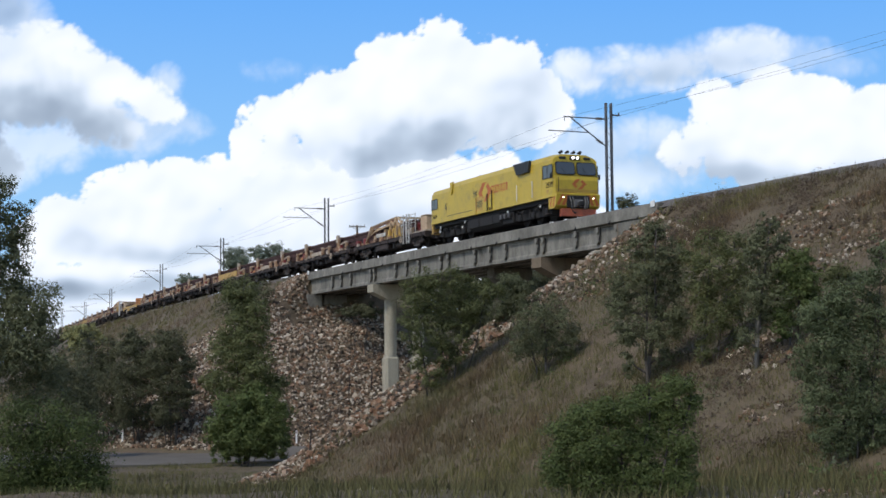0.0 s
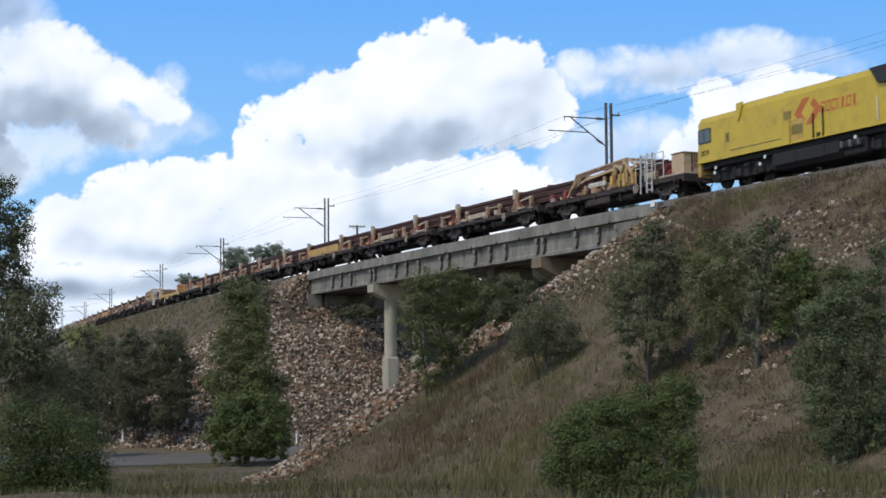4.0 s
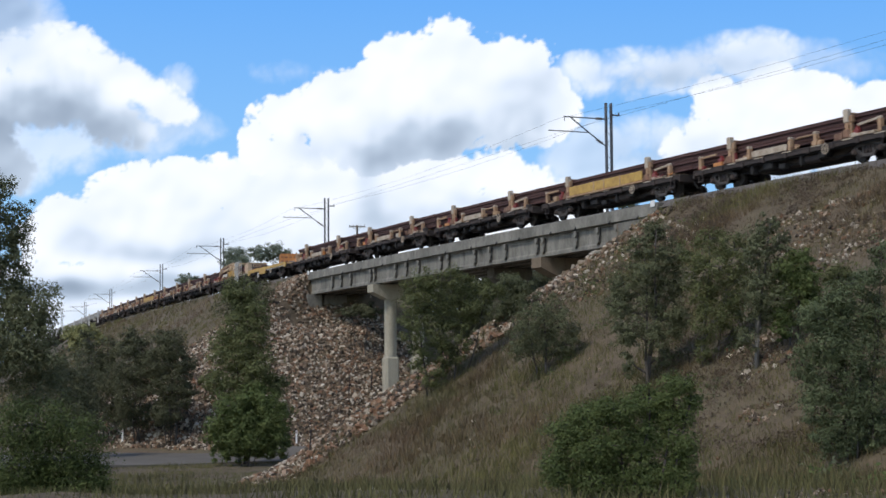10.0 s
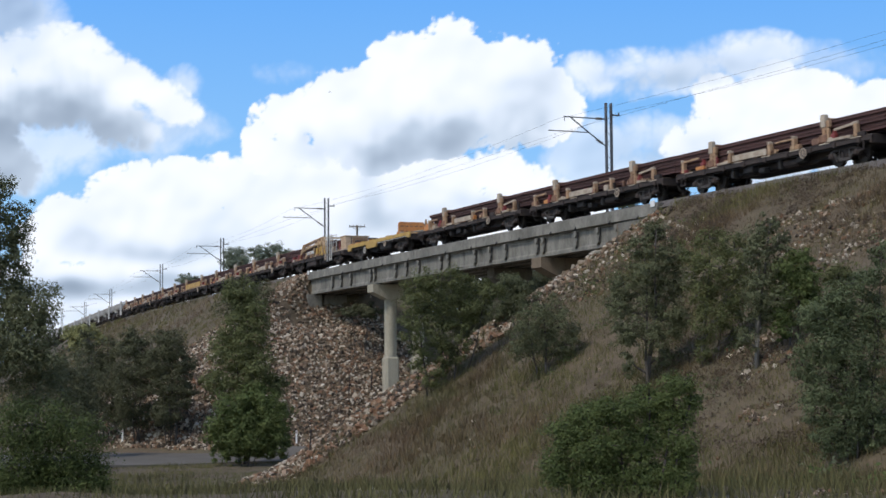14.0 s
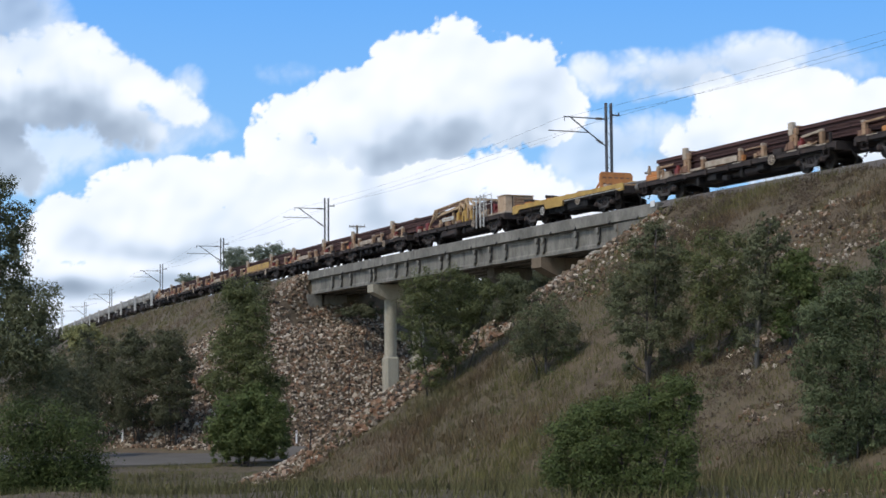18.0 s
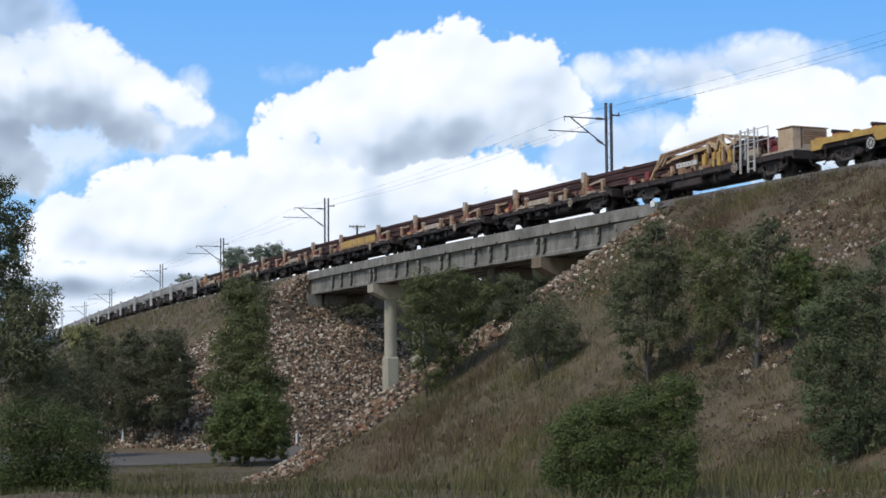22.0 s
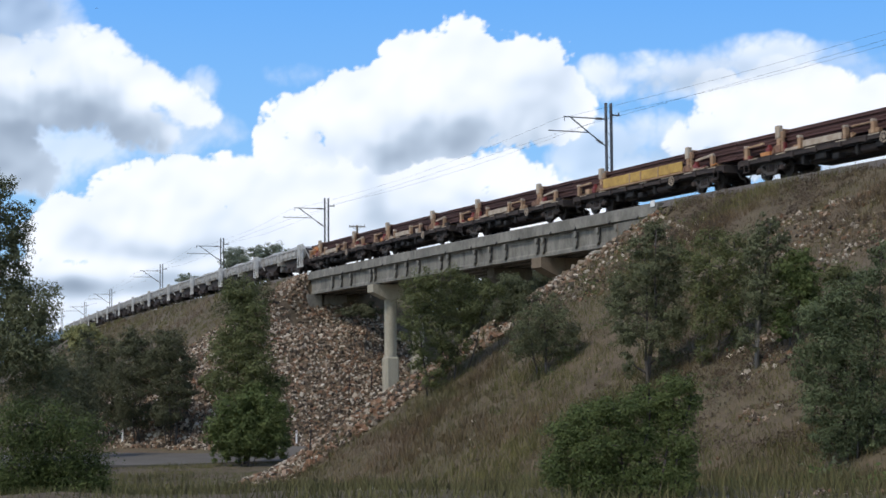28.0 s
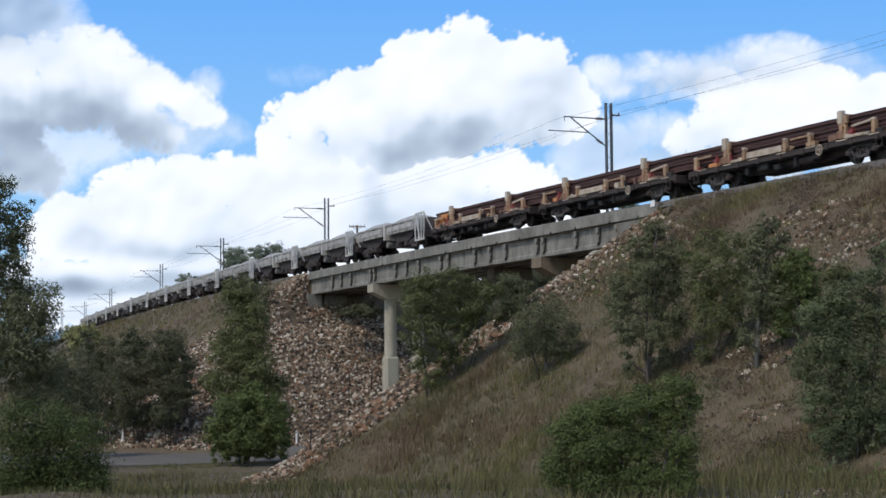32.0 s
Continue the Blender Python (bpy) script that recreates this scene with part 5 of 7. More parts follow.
def locomotive():
    w = thing("locomotive", "yellow diesel locomotive with red emblem, white numbers and lit headlights", "locomotive")
    Y = 1.42
    # body shell, drawn in side view: lower rear cab, raised main hood, front cab with raked nose
    shell = Mesh()
    sec = [(-Y, 1.28), (-Y, 3.35), (-Y + 0.16, 3.62), (-0.75, 3.8), (0.75, 3.8), (Y - 0.16, 3.62), (Y, 3.35), (Y, 1.28)]
    low = [(-Y, 1.28), (-Y, 3.15), (-Y + 0.16, 3.42), (-0.75, 3.55), (0.75, 3.55), (Y - 0.16, 3.42), (Y, 3.15), (Y, 1.28)]
    rings = []

    def ring(x, base, rake=0.0, squeeze=0.0, drop=0.0):
        rings.append([(x - rake * max(0, z - 2.3), y * (1 - squeeze), z - (drop if z < 2 else 0) - (0.1 if x > 8 and z > 3.5 else 0)) for y, z in base])

    ring(-8.95, low, -0.12, 0.03)
    ring(-8.8, low, -0.10)
    ring(-7.0, low)
    ring(-5.85, low)
    ring(-5.55, sec)
    ring(7.4, sec)
    ring(7.6, sec)
    ring(8.75, sec, 0.12, 0, 0.02)
    ring(9.0, sec, 0.20, 0.03, 0.05)
    n = len(sec)
    V = [p for r in rings for p in r]
    F = []
    for k in range(len(rings) - 1):
        F += [(k * n + j, k * n + (j + 1) % n, (k + 1) * n + (j + 1) % n, (k + 1) * n + j) for j in range(n)]
    F += [tuple(range(n)), tuple(range((len(rings) - 1) * n, len(rings) * n))]
    body = part("body", shell.add(V, F), YELLOW, w, "bright yellow painted body")
    part("nose", Mesh().prism([(8.9, 1.42), (9.03, 1.42), (9.05, 2.2), (8.99, 2.42), (8.9, 2.44)], -1.36, 1.36), YELLOW, body)
    part("side_sill", Mesh().cbox(-8.9, 8.6, -1.45, -1.421, 1.25, 1.36, 0.01).cbox(-8.9, 8.6, 1.421, 1.45, 1.25, 1.36, 0.01), YELLOW, body)
    roof = part("roof_walk", Mesh().cbox(-5.0, 3.6, -0.55, 0.55, 3.805, 3.86, 0.02), STEEL_GREY, w)
    for x in (-3.2, 0.4):
        part("exhaust_fan", Mesh().tube((x, 0, 3.86), (x, 0, 3.92), 0.45, n=20), GRILLE, roof)
    # raised hood edge behind the rear cab
    part("hood_shutter", Mesh().prism([(-5.55, 2.9), (-5.55, 3.66), (-5.05, 3.68), (-5.35, 2.9)], -1.5, -1.421), YELLOW, body)
    for x0, x1, z0, z1 in ((-2.05, -1.55, 2.35, 2.72), (-1.5, -0.75, 1.62, 2.06), (-6.55, -6.3, 2.0, 2.42)):
        gr = part("louvre", Mesh().cbox(x0, x1, -1.438, -1.4205, z0, z1, 0.004), GRILLE, body, "dark ventilation louvre")
        for k in range(5):
            z = z0 + (k + 0.5) * (z1 - z0) / 5
            part("louvre_slat", Mesh().cbox(x0 + 0.02, x1 - 0.02, -1.447, -1.4385, z - 0.02, z + 0.015, 0.003), YELLOW, gr)
    for x0, x1 in ((-6.2, -5.0), (-4.9, -3.7), (-3.6, -2.3)):
        part("door_gap", Mesh().cbox(x0, x1, -1.426, -1.4205, 1.56, 1.6, 0.001), GRILLE, body)
    for x in (-6.25, -2.1, -0.85, 2.2, 4.3, 6.4, 7.35):
        part("panel_seam", Mesh().cbox(x - 0.012, x + 0.012, -1.425, -1.4205, 1.4, 3.3, 0.001), YELLOW_WORN, body)
    for x, z1 in ((0.05, 2.35), (0.72, 2.55), (-1.62, 2.3)):
        part("drain_pipe", Mesh().tube((x, -1.46, 1.3), (x, -1.46, z1), 0.035, n=6), BLACK if x > 0 else YELLOW_WORN, body)
    part("access_door", Mesh().cbox(-1.55, -0.65, -1.434, -1.4205, 1.42, 2.3, 0.006), YELLOW_WORN, body, "dulled yellow access door")
    part("sand_hatch", Mesh().cbox(8.02, 8.3, -1.434, -1.4205, 1.5, 1.72, 0.006), YELLOW_WORN, body)
    part("pipe_bracket", Mesh().cbox(0.25, 0.5, -1.46, -1.4205, 1.3, 1.5, 0.02), BLACK, body)
    for x in (4.3, 6.35):
        part("grab_rail", Mesh().tube((x, -1.5, 1.45), (x, -1.5, 2.4), 0.02, n=6), WHITE_PAINT, body, "thin pale grab rail")
    rad = part("radiator_screen", Mesh().prism([(4.45, 2.95), (6.0, 2.98), (6.12, 3.62), (3.95, 3.62)], -1.58, -1.43), GRILLE, body, "projecting dark radiator screen")
    for k in range(9):
        part("screen_slat", Mesh().cbox(4.45 - k * 0.05, 6.0, -1.588, -1.581, 3.0 + k * 0.068, 3.03 + k * 0.068, 0.002), GRILLE, rad)
    # side windows, cab door
    for x0, x1, z0, z1 in ((7.62, 8.78, 2.38, 3.08), (-8.74, -7.8, 2.22, 2.84)):
        pts = [(x0, z0), (x1, z0), (x1, z1 - 0.03), (x1 - 0.08, z1), (x0, z1)]
        for sgn in (-1, 1):
            d0, d1 = sorted((sgn * 1.4205, sgn * 1.428))
            win = part("side_window", Mesh().prism(pts, d0, d1), GLASS, body, "dark tinted cab window")
            d0, d1 = sorted((sgn * 1.4208, sgn * 1.45))
            part("window_frame", outline_frame(Mesh(), pts, (d0, d1), 0.06), BLACK, win)
            xm = (x0 + x1) / 2 - 0.05
            d0, d1 = sorted((sgn * 1.4285, sgn * 1.44))
            part("window_bar", Mesh().cbox(xm - 0.025, xm + 0.025, d0, d1, z0, z1, 0.004), BLACK, win)
    part("cab_door", Mesh().cbox(6.9, 7.45, -1.436, -1.4205, 1.45, 3.2, 0.006), YELLOW, body)
    # windscreen: two panes in the raked front
    for y0, y1 in ((-1.24, -0.1), (0.1, 1.24)):
        def pane(wide, push):
            a0, a1, b0, b1, c = y0 - wide, y1 + wide, 2.56 - wide, 3.22 + wide, 0.11
            q = [(a0 + c, b0), (a1 - c, b0), (a1, b0 + c), (a1, b1 - c), (a1 - c, b1), (a0 + c, b1), (a0, b1 - c), (a0, b0 + c)]
            return [(9.0 - 0.2 * (z - 2.3) + push, y, z) for y, z in q]
        pf = [tuple(range(8)), tuple(range(15, 7, -1))] + [(k, (k + 1) % 8, 8 + (k + 1) % 8, 8 + k) for k in range(8)]
        ws = part("windscreen", Mesh().add(pane(0, 0.012) + pane(0, 0.03), pf), GLASS, body, "tinted windscreen pane")
        part("windscreen_gasket", Mesh().add(pane(0.045, -0.005) + pane(0.045, 0.011), pf), BLACK, ws)
        ym = (y0 + y1) / 2
        part("wiper", Mesh().bar((9.0, ym, 2.5), (8.93, ym - 0.3, 2.95), 0.02), BLACK, ws)
    lamp = part("headlight_box", Mesh().cbox(8.62, 8.84, -0.32, 0.32, 3.37, 3.62, 0.03), GRILLE, body)
    for y in (-0.13, 0.13):
        part("headlight", Mesh().tube((8.84, y, 3.5), (8.865, y, 3.5), 0.08, n=14), HEADLIGHT, lamp, "lit white headlight")
    for y0, y1 in ((-0.98, -0.56), (0.56, 0.98)):
        part("marker_light", Mesh().cbox(8.6, 8.83, y0, y1, 3.42, 3.56, 0.03), GRILLE, body)
    for k in range(4):
        part("horn", Mesh().tube((8.0, -0.6 + k * 0.4, 3.88), (8.35, -0.6 + k * 0.4, 3.9), 0.05, 0.09, n=10), BLACK, roof)
    for x, y in ((7.9, 0.8), (7.6, -0.3)):
        part("aerial", Mesh().tube((x, y, 3.8), (x, y, 4.05), 0.05, 0.03, n=8), BLACK, roof)
    # emblem on nose and side: angular ribbons, and a row of plain bars for the name
    def chevrons(frame_m, scale, name):
        for outline in ([(-1, 0), (-0.35, 0.65), (0.18, 0.65), (-0.48, 0.0), (-0.2, -0.28), (-0.45, -0.53)], [(1, 0.05), (0.35, -0.6), (-0.18, -0.6), (0.48, 0.05), (0.2, 0.33), (0.45, 0.58)]):
            part(name, Mesh().prism([(x * scale, z * scale) for x, z in outline], -0.004, 0.004), LOGO_RED, body, "red painted angular emblem", at=frame_m)
    chevrons(pose(9.056, 0.12, 1.98, 0, 0, 90), 0.46, "nose_emblem")
    chevrons(pose(-0.35, -1.4255, 2.5), 0.95, "side_emblem")
    for k, (x, wd) in enumerate(((0.5, 0.3), (0.9, 0.28), (1.27, 0.28), (1.63, 0.12), (1.83, 0.32), (2.22, 0.3), (2.6, 0.32))):
        bar = [(x, 2.3), (x + wd, 2.3), (x + wd + 0.08, 2.78), (x + 0.08, 2.78)]
        m = Mesh()
        outline_frame(m, bar, (-1.43, -1.4205), -0.11) if k in (0, 1, 2, 5) else m.prism([(p[0] * 0.5 + (x + wd / 2 + 0.03) * 0.5, p[1]) for p in bar], -1.43, -1.4205)
        part("name_bar", m, LOGO_RED, body)
    text_mesh("2839", 0.46, BLACK, body, "fleet_number", pose(7.95, -1.43, 1.82, 90, 0, 0))
    text_mesh("2839", 0.34, BLACK, body, "fleet_number", pose(-8.6, -1.43, 1.6, 90, 0, 0))
    # front: pilot with slanted stripes, plough, ditch lights, coupler
    pil = part("pilot", Mesh().prism([(8.2, 0.62), (8.2, 1.27), (9.1, 1.45), (9.18, 1.4), (9.1, 0.75), (8.9, 0.62)], -1.38, 1.38), YELLOW, w)
    for k in range(2):
        y = -1.36 + k * 0.32
        for sgn in (1, -1):
            ys = [y * sgn, (y + 0.2) * sgn, (y + 0.5) * sgn, (y + 0.3) * sgn]
            st = Mesh().add([(9.104 + (z - 0.75) * 0.123 + dx, yy, z) for dx in (0, 0.012) for yy, z in zip(ys, (0.78, 0.78, 1.36, 1.36))], [(0, 1, 2, 3), (7, 6, 5, 4), (0, 4, 5, 1), (1, 5, 6, 2), (2, 6, 7, 3), (3, 7, 4, 0)])
            part("warning_stripe", st, LOGO_RED, pil, "orange-red warning stripe", at=pose(0.0, 0, 0))
    for k in range(2):
        x = 8.35 + k * 0.35
        part("warning_stripe", Mesh().prism([(x, 0.7), (x + 0.16, 0.7), (x + 0.3, 1.27), (x + 0.14, 1.27)], -1.386, -1.3805), LOGO_RED, pil, "orange-red warning stripe")
    part("snow_plough", Mesh().prism([(8.95, 0.14), (9.12, 0.58), (9.18, 0.58), (9.26, 0.16)], -1.1, 1.1), PLOUGH, w, "dull orange-red plough plate")
    for y in (-0.95, 0.95):
        part("ditch_light", Mesh().tube((9.1, y, 1.2), (9.2, y, 1.2), 0.045, n=12), HEADLIGHT, w, "lit white ditch light")
        part("side_mirror", Mesh().cbox(8.75, 8.85, y * 1.62 - 0.05, y * 1.62 + 0.05, 2.3, 2.62, 0.02), BLACK, w)
    for y in (-1.25, 1.25):
        part("handrail", Mesh().tube((9.2, y, 1.5), (9.2, y, 2.3), 0.02, n=6), BLACK, w)
    gear = part("draw_gear", Mesh().cbox(9.06, 9.2, -0.72, 0.72, 0.62, 1.36, 0.05), BLACK, w)
    for y in (-0.55, -0.38, 0.4, 0.56):
        part("air_hose", Mesh().tube((9.18, y, 1.25), (9.34, y * 0.95, 0.95), 0.03, n=6).tube((9.34, y * 0.95, 0.95), (9.26, y * 0.8, 0.55), 0.03, n=6), FRAME_GREY, gear)
    part("coupler_pocket", Mesh().cbox(9.2, 9.24, -0.26, 0.26, 0.7, 1.1, 0.02), FRAME_GREY, gear)
    for k in range(3):
        part("nose_rib", Mesh().cbox(9.03, 9.06, -1.3, 1.3, 1.5 + k * 0.08, 1.53 + k * 0.08, 0.005), YELLOW_WORN, w)
    coupler(w, 9.1, 1)
    coupler(w, -9.0, -1)
    part("rear_pilot", Mesh().cbox(-9.0, -8.75, -1.35, 1.35, 0.62, 1.27, 0.03), YELLOW_WORN, w)
    # running gear
    part("underframe", Mesh().cbox(-8.7, 8.2, -1.25, 1.25, 1.0, 1.27, 0.03), BLACK, w)
    tank = part("fuel_tank", Mesh().xprism([(-1.36, 0.5), (-1.1, 0.28), (1.1, 0.28), (1.36, 0.5), (1.36, 0.99), (-1.36, 0.99)], -2.9, 1.6), BLACK, w)
    for x in (-2.2, -0.2):
        part("tank_panel", Mesh().cbox(x - 0.85, x + 0.85, -1.39, -1.365, 0.45, 0.95, 0.02), BLACK, tank)
    for x0, x1 in ((-3.3, -2.95), (1.65, 3.2)):
        part("equipment_case", Mesh().cbox(x0, x1, -1.2, 1.2, 0.3, 1.0, 0.05), BLACK, w)
    part("pilot_skirt", Mesh().cbox(7.95, 8.2, -1.2, 1.2, 0.25, 1.0, 0.05), BLACK, w)
    part("air_tank", Mesh().tube((1.75, -1.15, 0.75), (3.1, -1.15, 0.75), 0.2, n=12), BLACK, w)
    for x in (1.8, 2.35, 2.9):
        part("air_valve", Mesh().cbox(x - 0.08, x + 0.08, -1.42, -1.3, 0.62, 0.92, 0.03), STEEL_GREY, w)
    for xc in (-6.0, 5.6):
        b = part("bogie", Mesh().prism([(xc - 2.4, 0.5), (xc - 2.3, 1.0), (xc + 2.3, 1.0), (xc + 2.4, 0.5), (xc + 2.2, 0.34), (xc - 2.2, 0.34)], -0.98, -0.86).prism([(xc - 2.4, 0.5), (xc - 2.3, 1.0), (xc + 2.3, 1.0), (xc + 2.4, 0.5), (xc + 2.2, 0.34), (xc - 2.2, 0.34)], 0.86, 0.98).cbox(xc - 0.3, xc + 0.3, -0.9, 0.9, 0.6, 1.0, 0.03), BLACK, w)
        for dx in (-1.75, 0, 1.75):
            part("wheelset", LOCO_WHEELS, None, b, at=pose(xc + dx, 0, 0.5))
            part("axle_box", Mesh().cbox(xc + dx - 0.2, xc + dx + 0.2, -1.14, -0.985, 0.34, 0.72, 0.04), BLACK, b)
            part("coil_spring", Mesh().tube((xc + dx - 0.36, -1.05, 0.42), (xc + dx - 0.36, -1.05, 0.85), 0.1, n=10), BLACK, b)
        for dx in (-1.1, 0.7):
            part("brake_cylinder", Mesh().tube((xc + dx, -1.2, 0.78), (xc + dx + 0.3, -1.2, 0.78), 0.11, n=10), BLACK, b)
    for x, z in ((-7.6, 0.95), (-7.7, 0.72), (-3.7, 0.98), (-4.1, 0.7), (2.6, 1.0), (6.95, 0.9)):
        part("gauge_dial", Mesh().tube((x, -1.26, z), (x, -1.3, z), 0.085, n=12), WHITE_PAINT, w, "small white dial on the running gear")
    for x in (-8.3, 8.0):
        for k in range(3):
            part("cab_step", Mesh().cbox(x - 0.25, x + 0.25, -1.42, -1.2, 0.35 + k * 0.3, 0.39 + k * 0.3, 0.008), FRAME, w)
    return w


# ---- make up the train: (vehicle, centre at the start in metres along the line) ----
TRAIN = []
loco = locomotive()
TRAIN.append((loco, 1.4))
threader = gantry_wagon()
TRAIN += [(threader, -16.35), (copy_thing(threader, Matrix()), -143.2)]
plain_wagon = rail_wagon("dusty dark flat wagon with tan stanchions and red clamps")
second_wagon = rail_wagon("dusty dark flat wagon with tan posts and scattered lashing gear", seed=3)
box_wagon = rail_wagon("dusty dark flat wagon with a long yellow side panel", box_load=True, seed=4)
end_wagon = rail_wagon("dusty dark flat wagon with an orange clamp machine at its end", end=True, tail=1.35, seed=5)
last_wagon = rail_wagon("dusty dark flat wagon with an orange clamp machine at its end", end=True, seed=6)
load = rail_bundle("stacked rusty brown steel rails lying on the wagon stanchions")
load_end = rail_bundle("stacked rusty brown steel rails with uneven sawn ends", ragged=True)
used = set()


def couple(ob, c):
    if ob in used:
        ob = copy_thing(ob, Matrix())
    used.add(ob)
    TRAIN.append((ob, c))


for start, tail_wagon in ((-31.95, end_wagon), (-159.1, last_wagon)):
    for k in range(6):
        c = start - 15.9 * k
        couple((plain_wagon, second_wagon, box_wagon, second_wagon, plain_wagon, tail_wagon)[k], c)
        couple(load if k < 5 else load_end, c + (0 if k < 5 else 0.0))
    couple(load, start + 15.9 - 3.4)
couple(yellow_flat(), -127.3)
hopper = hopper_wagon()
for k in range(13):
    couple(hopper, -254.3 - 14.68 * k)
for ob, c in TRAIN:
    p = on_line(c)
    ob.matrix_basis = pose(p.x, p.y, p.z, 0, 0, math.degrees(line_dir(c)))


# ---- vegetation ----
EUC_DARK = leaf_material("dark_eucalypt_leaf", (0.066, 0.068, 0.037), (0.152, 0.155, 0.084))
EUC_GREY = leaf_material("grey_green_leaf", (0.083, 0.090, 0.046), (0.192, 0.203, 0.106))
# paler, greyer leaf: distance haze put into the colour of the far trees
EUC_HAZE = leaf_material("haze_paled_leaf", (0.16, 0.19, 0.13), (0.27, 0.30, 0.22))
GREEN_DARK = leaf_material("deep_green_leaf", (0.080, 0.090, 0.036), (0.192, 0.206, 0.084))
GREEN_MID = leaf_material("fresh_green_leaf", (0.066, 0.090, 0.030), (0.160, 0.196, 0.064))
GREEN_BLUE = leaf_material("blue_green_wattle_leaf", (0.074, 0.093, 0.045), (0.182, 0.213, 0.104))
# the fresh green leaf darkened, the roadside shrub's shade put into its colour
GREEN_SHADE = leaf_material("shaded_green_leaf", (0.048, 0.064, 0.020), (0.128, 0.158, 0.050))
# very pale olive: sunlight on the far bank put into a leaf colour
OLIVE_SUNLIT = leaf_material("sunlit_olive_leaf", (0.24, 0.24, 0.10), (0.42, 0.41, 0.19))
BARK = surface("grey_bark", (0.05, 0.042, 0.035), (0.10, 0.088, 0.075), 4, 0.9, fine=20, bump=0.5, stretch=(1, 1, 0.2))
BARK_PALE = surface("pale_bark", (0.095, 0.085, 0.072), (0.17, 0.155, 0.135), 4, 0.85, fine=20, bump=0.4, stretch=(1, 1, 0.2))
vrng = np.random.default_rng(12)


def leaf_arrays(P, size, droop=0.0, facing=None):
    """A pointed leaf at each place, turned at random or, with facing, laid like shingles over its clump."""
    n = len(P)
    a = vrng.normal(size=(n, 3))
    a[:, 2] -= droop * 1.6
    if facing is not None:
        a -= facing * np.sum(a * facing, 1, keepdims=True) * 0.85
    a /= np.linalg.norm(a, axis=1, keepdims=True)
    b = np.cross(a, vrng.normal(size=(n, 3)) if facing is None else facing + 0.25 * vrng.normal(size=(n, 3)))
    b /= np.linalg.norm(b, axis=1, keepdims=True) + 1e-9
    L = size * vrng.uniform(0.6, 1.3, (n, 1))
    W = L * vrng.uniform(0.2, 0.34, (n, 1))
    V = np.stack([P - a * L / 2, P + b * W - a * L * 0.05, P + a * L / 2, P - b * W - a * L * 0.05], 1).reshape(-1, 3)
    return V, np.arange(4 * n).reshape(-1, 4)


def limb(mesh, a, b, r0, r1, wob=0.06):
    """A bent tapering limb."""
    a, b = Vector(a), Vector(b)
    last = a
    L = (b - a).length
    for k in range(1, 5):
        f = k / 4
        p = a.lerp(b, f)
        if k < 4:
            p += Vector(vrng.normal(size=3)) * L * wob
        mesh.tube(last, p, r0 + (r1 - r0) * (f - 0.25), r0 + (r1 - r0) * f, n=7)
        last = p


def unit(v):
    return v / (np.linalg.norm(v, axis=-1, keepdims=True) + 1e-9)


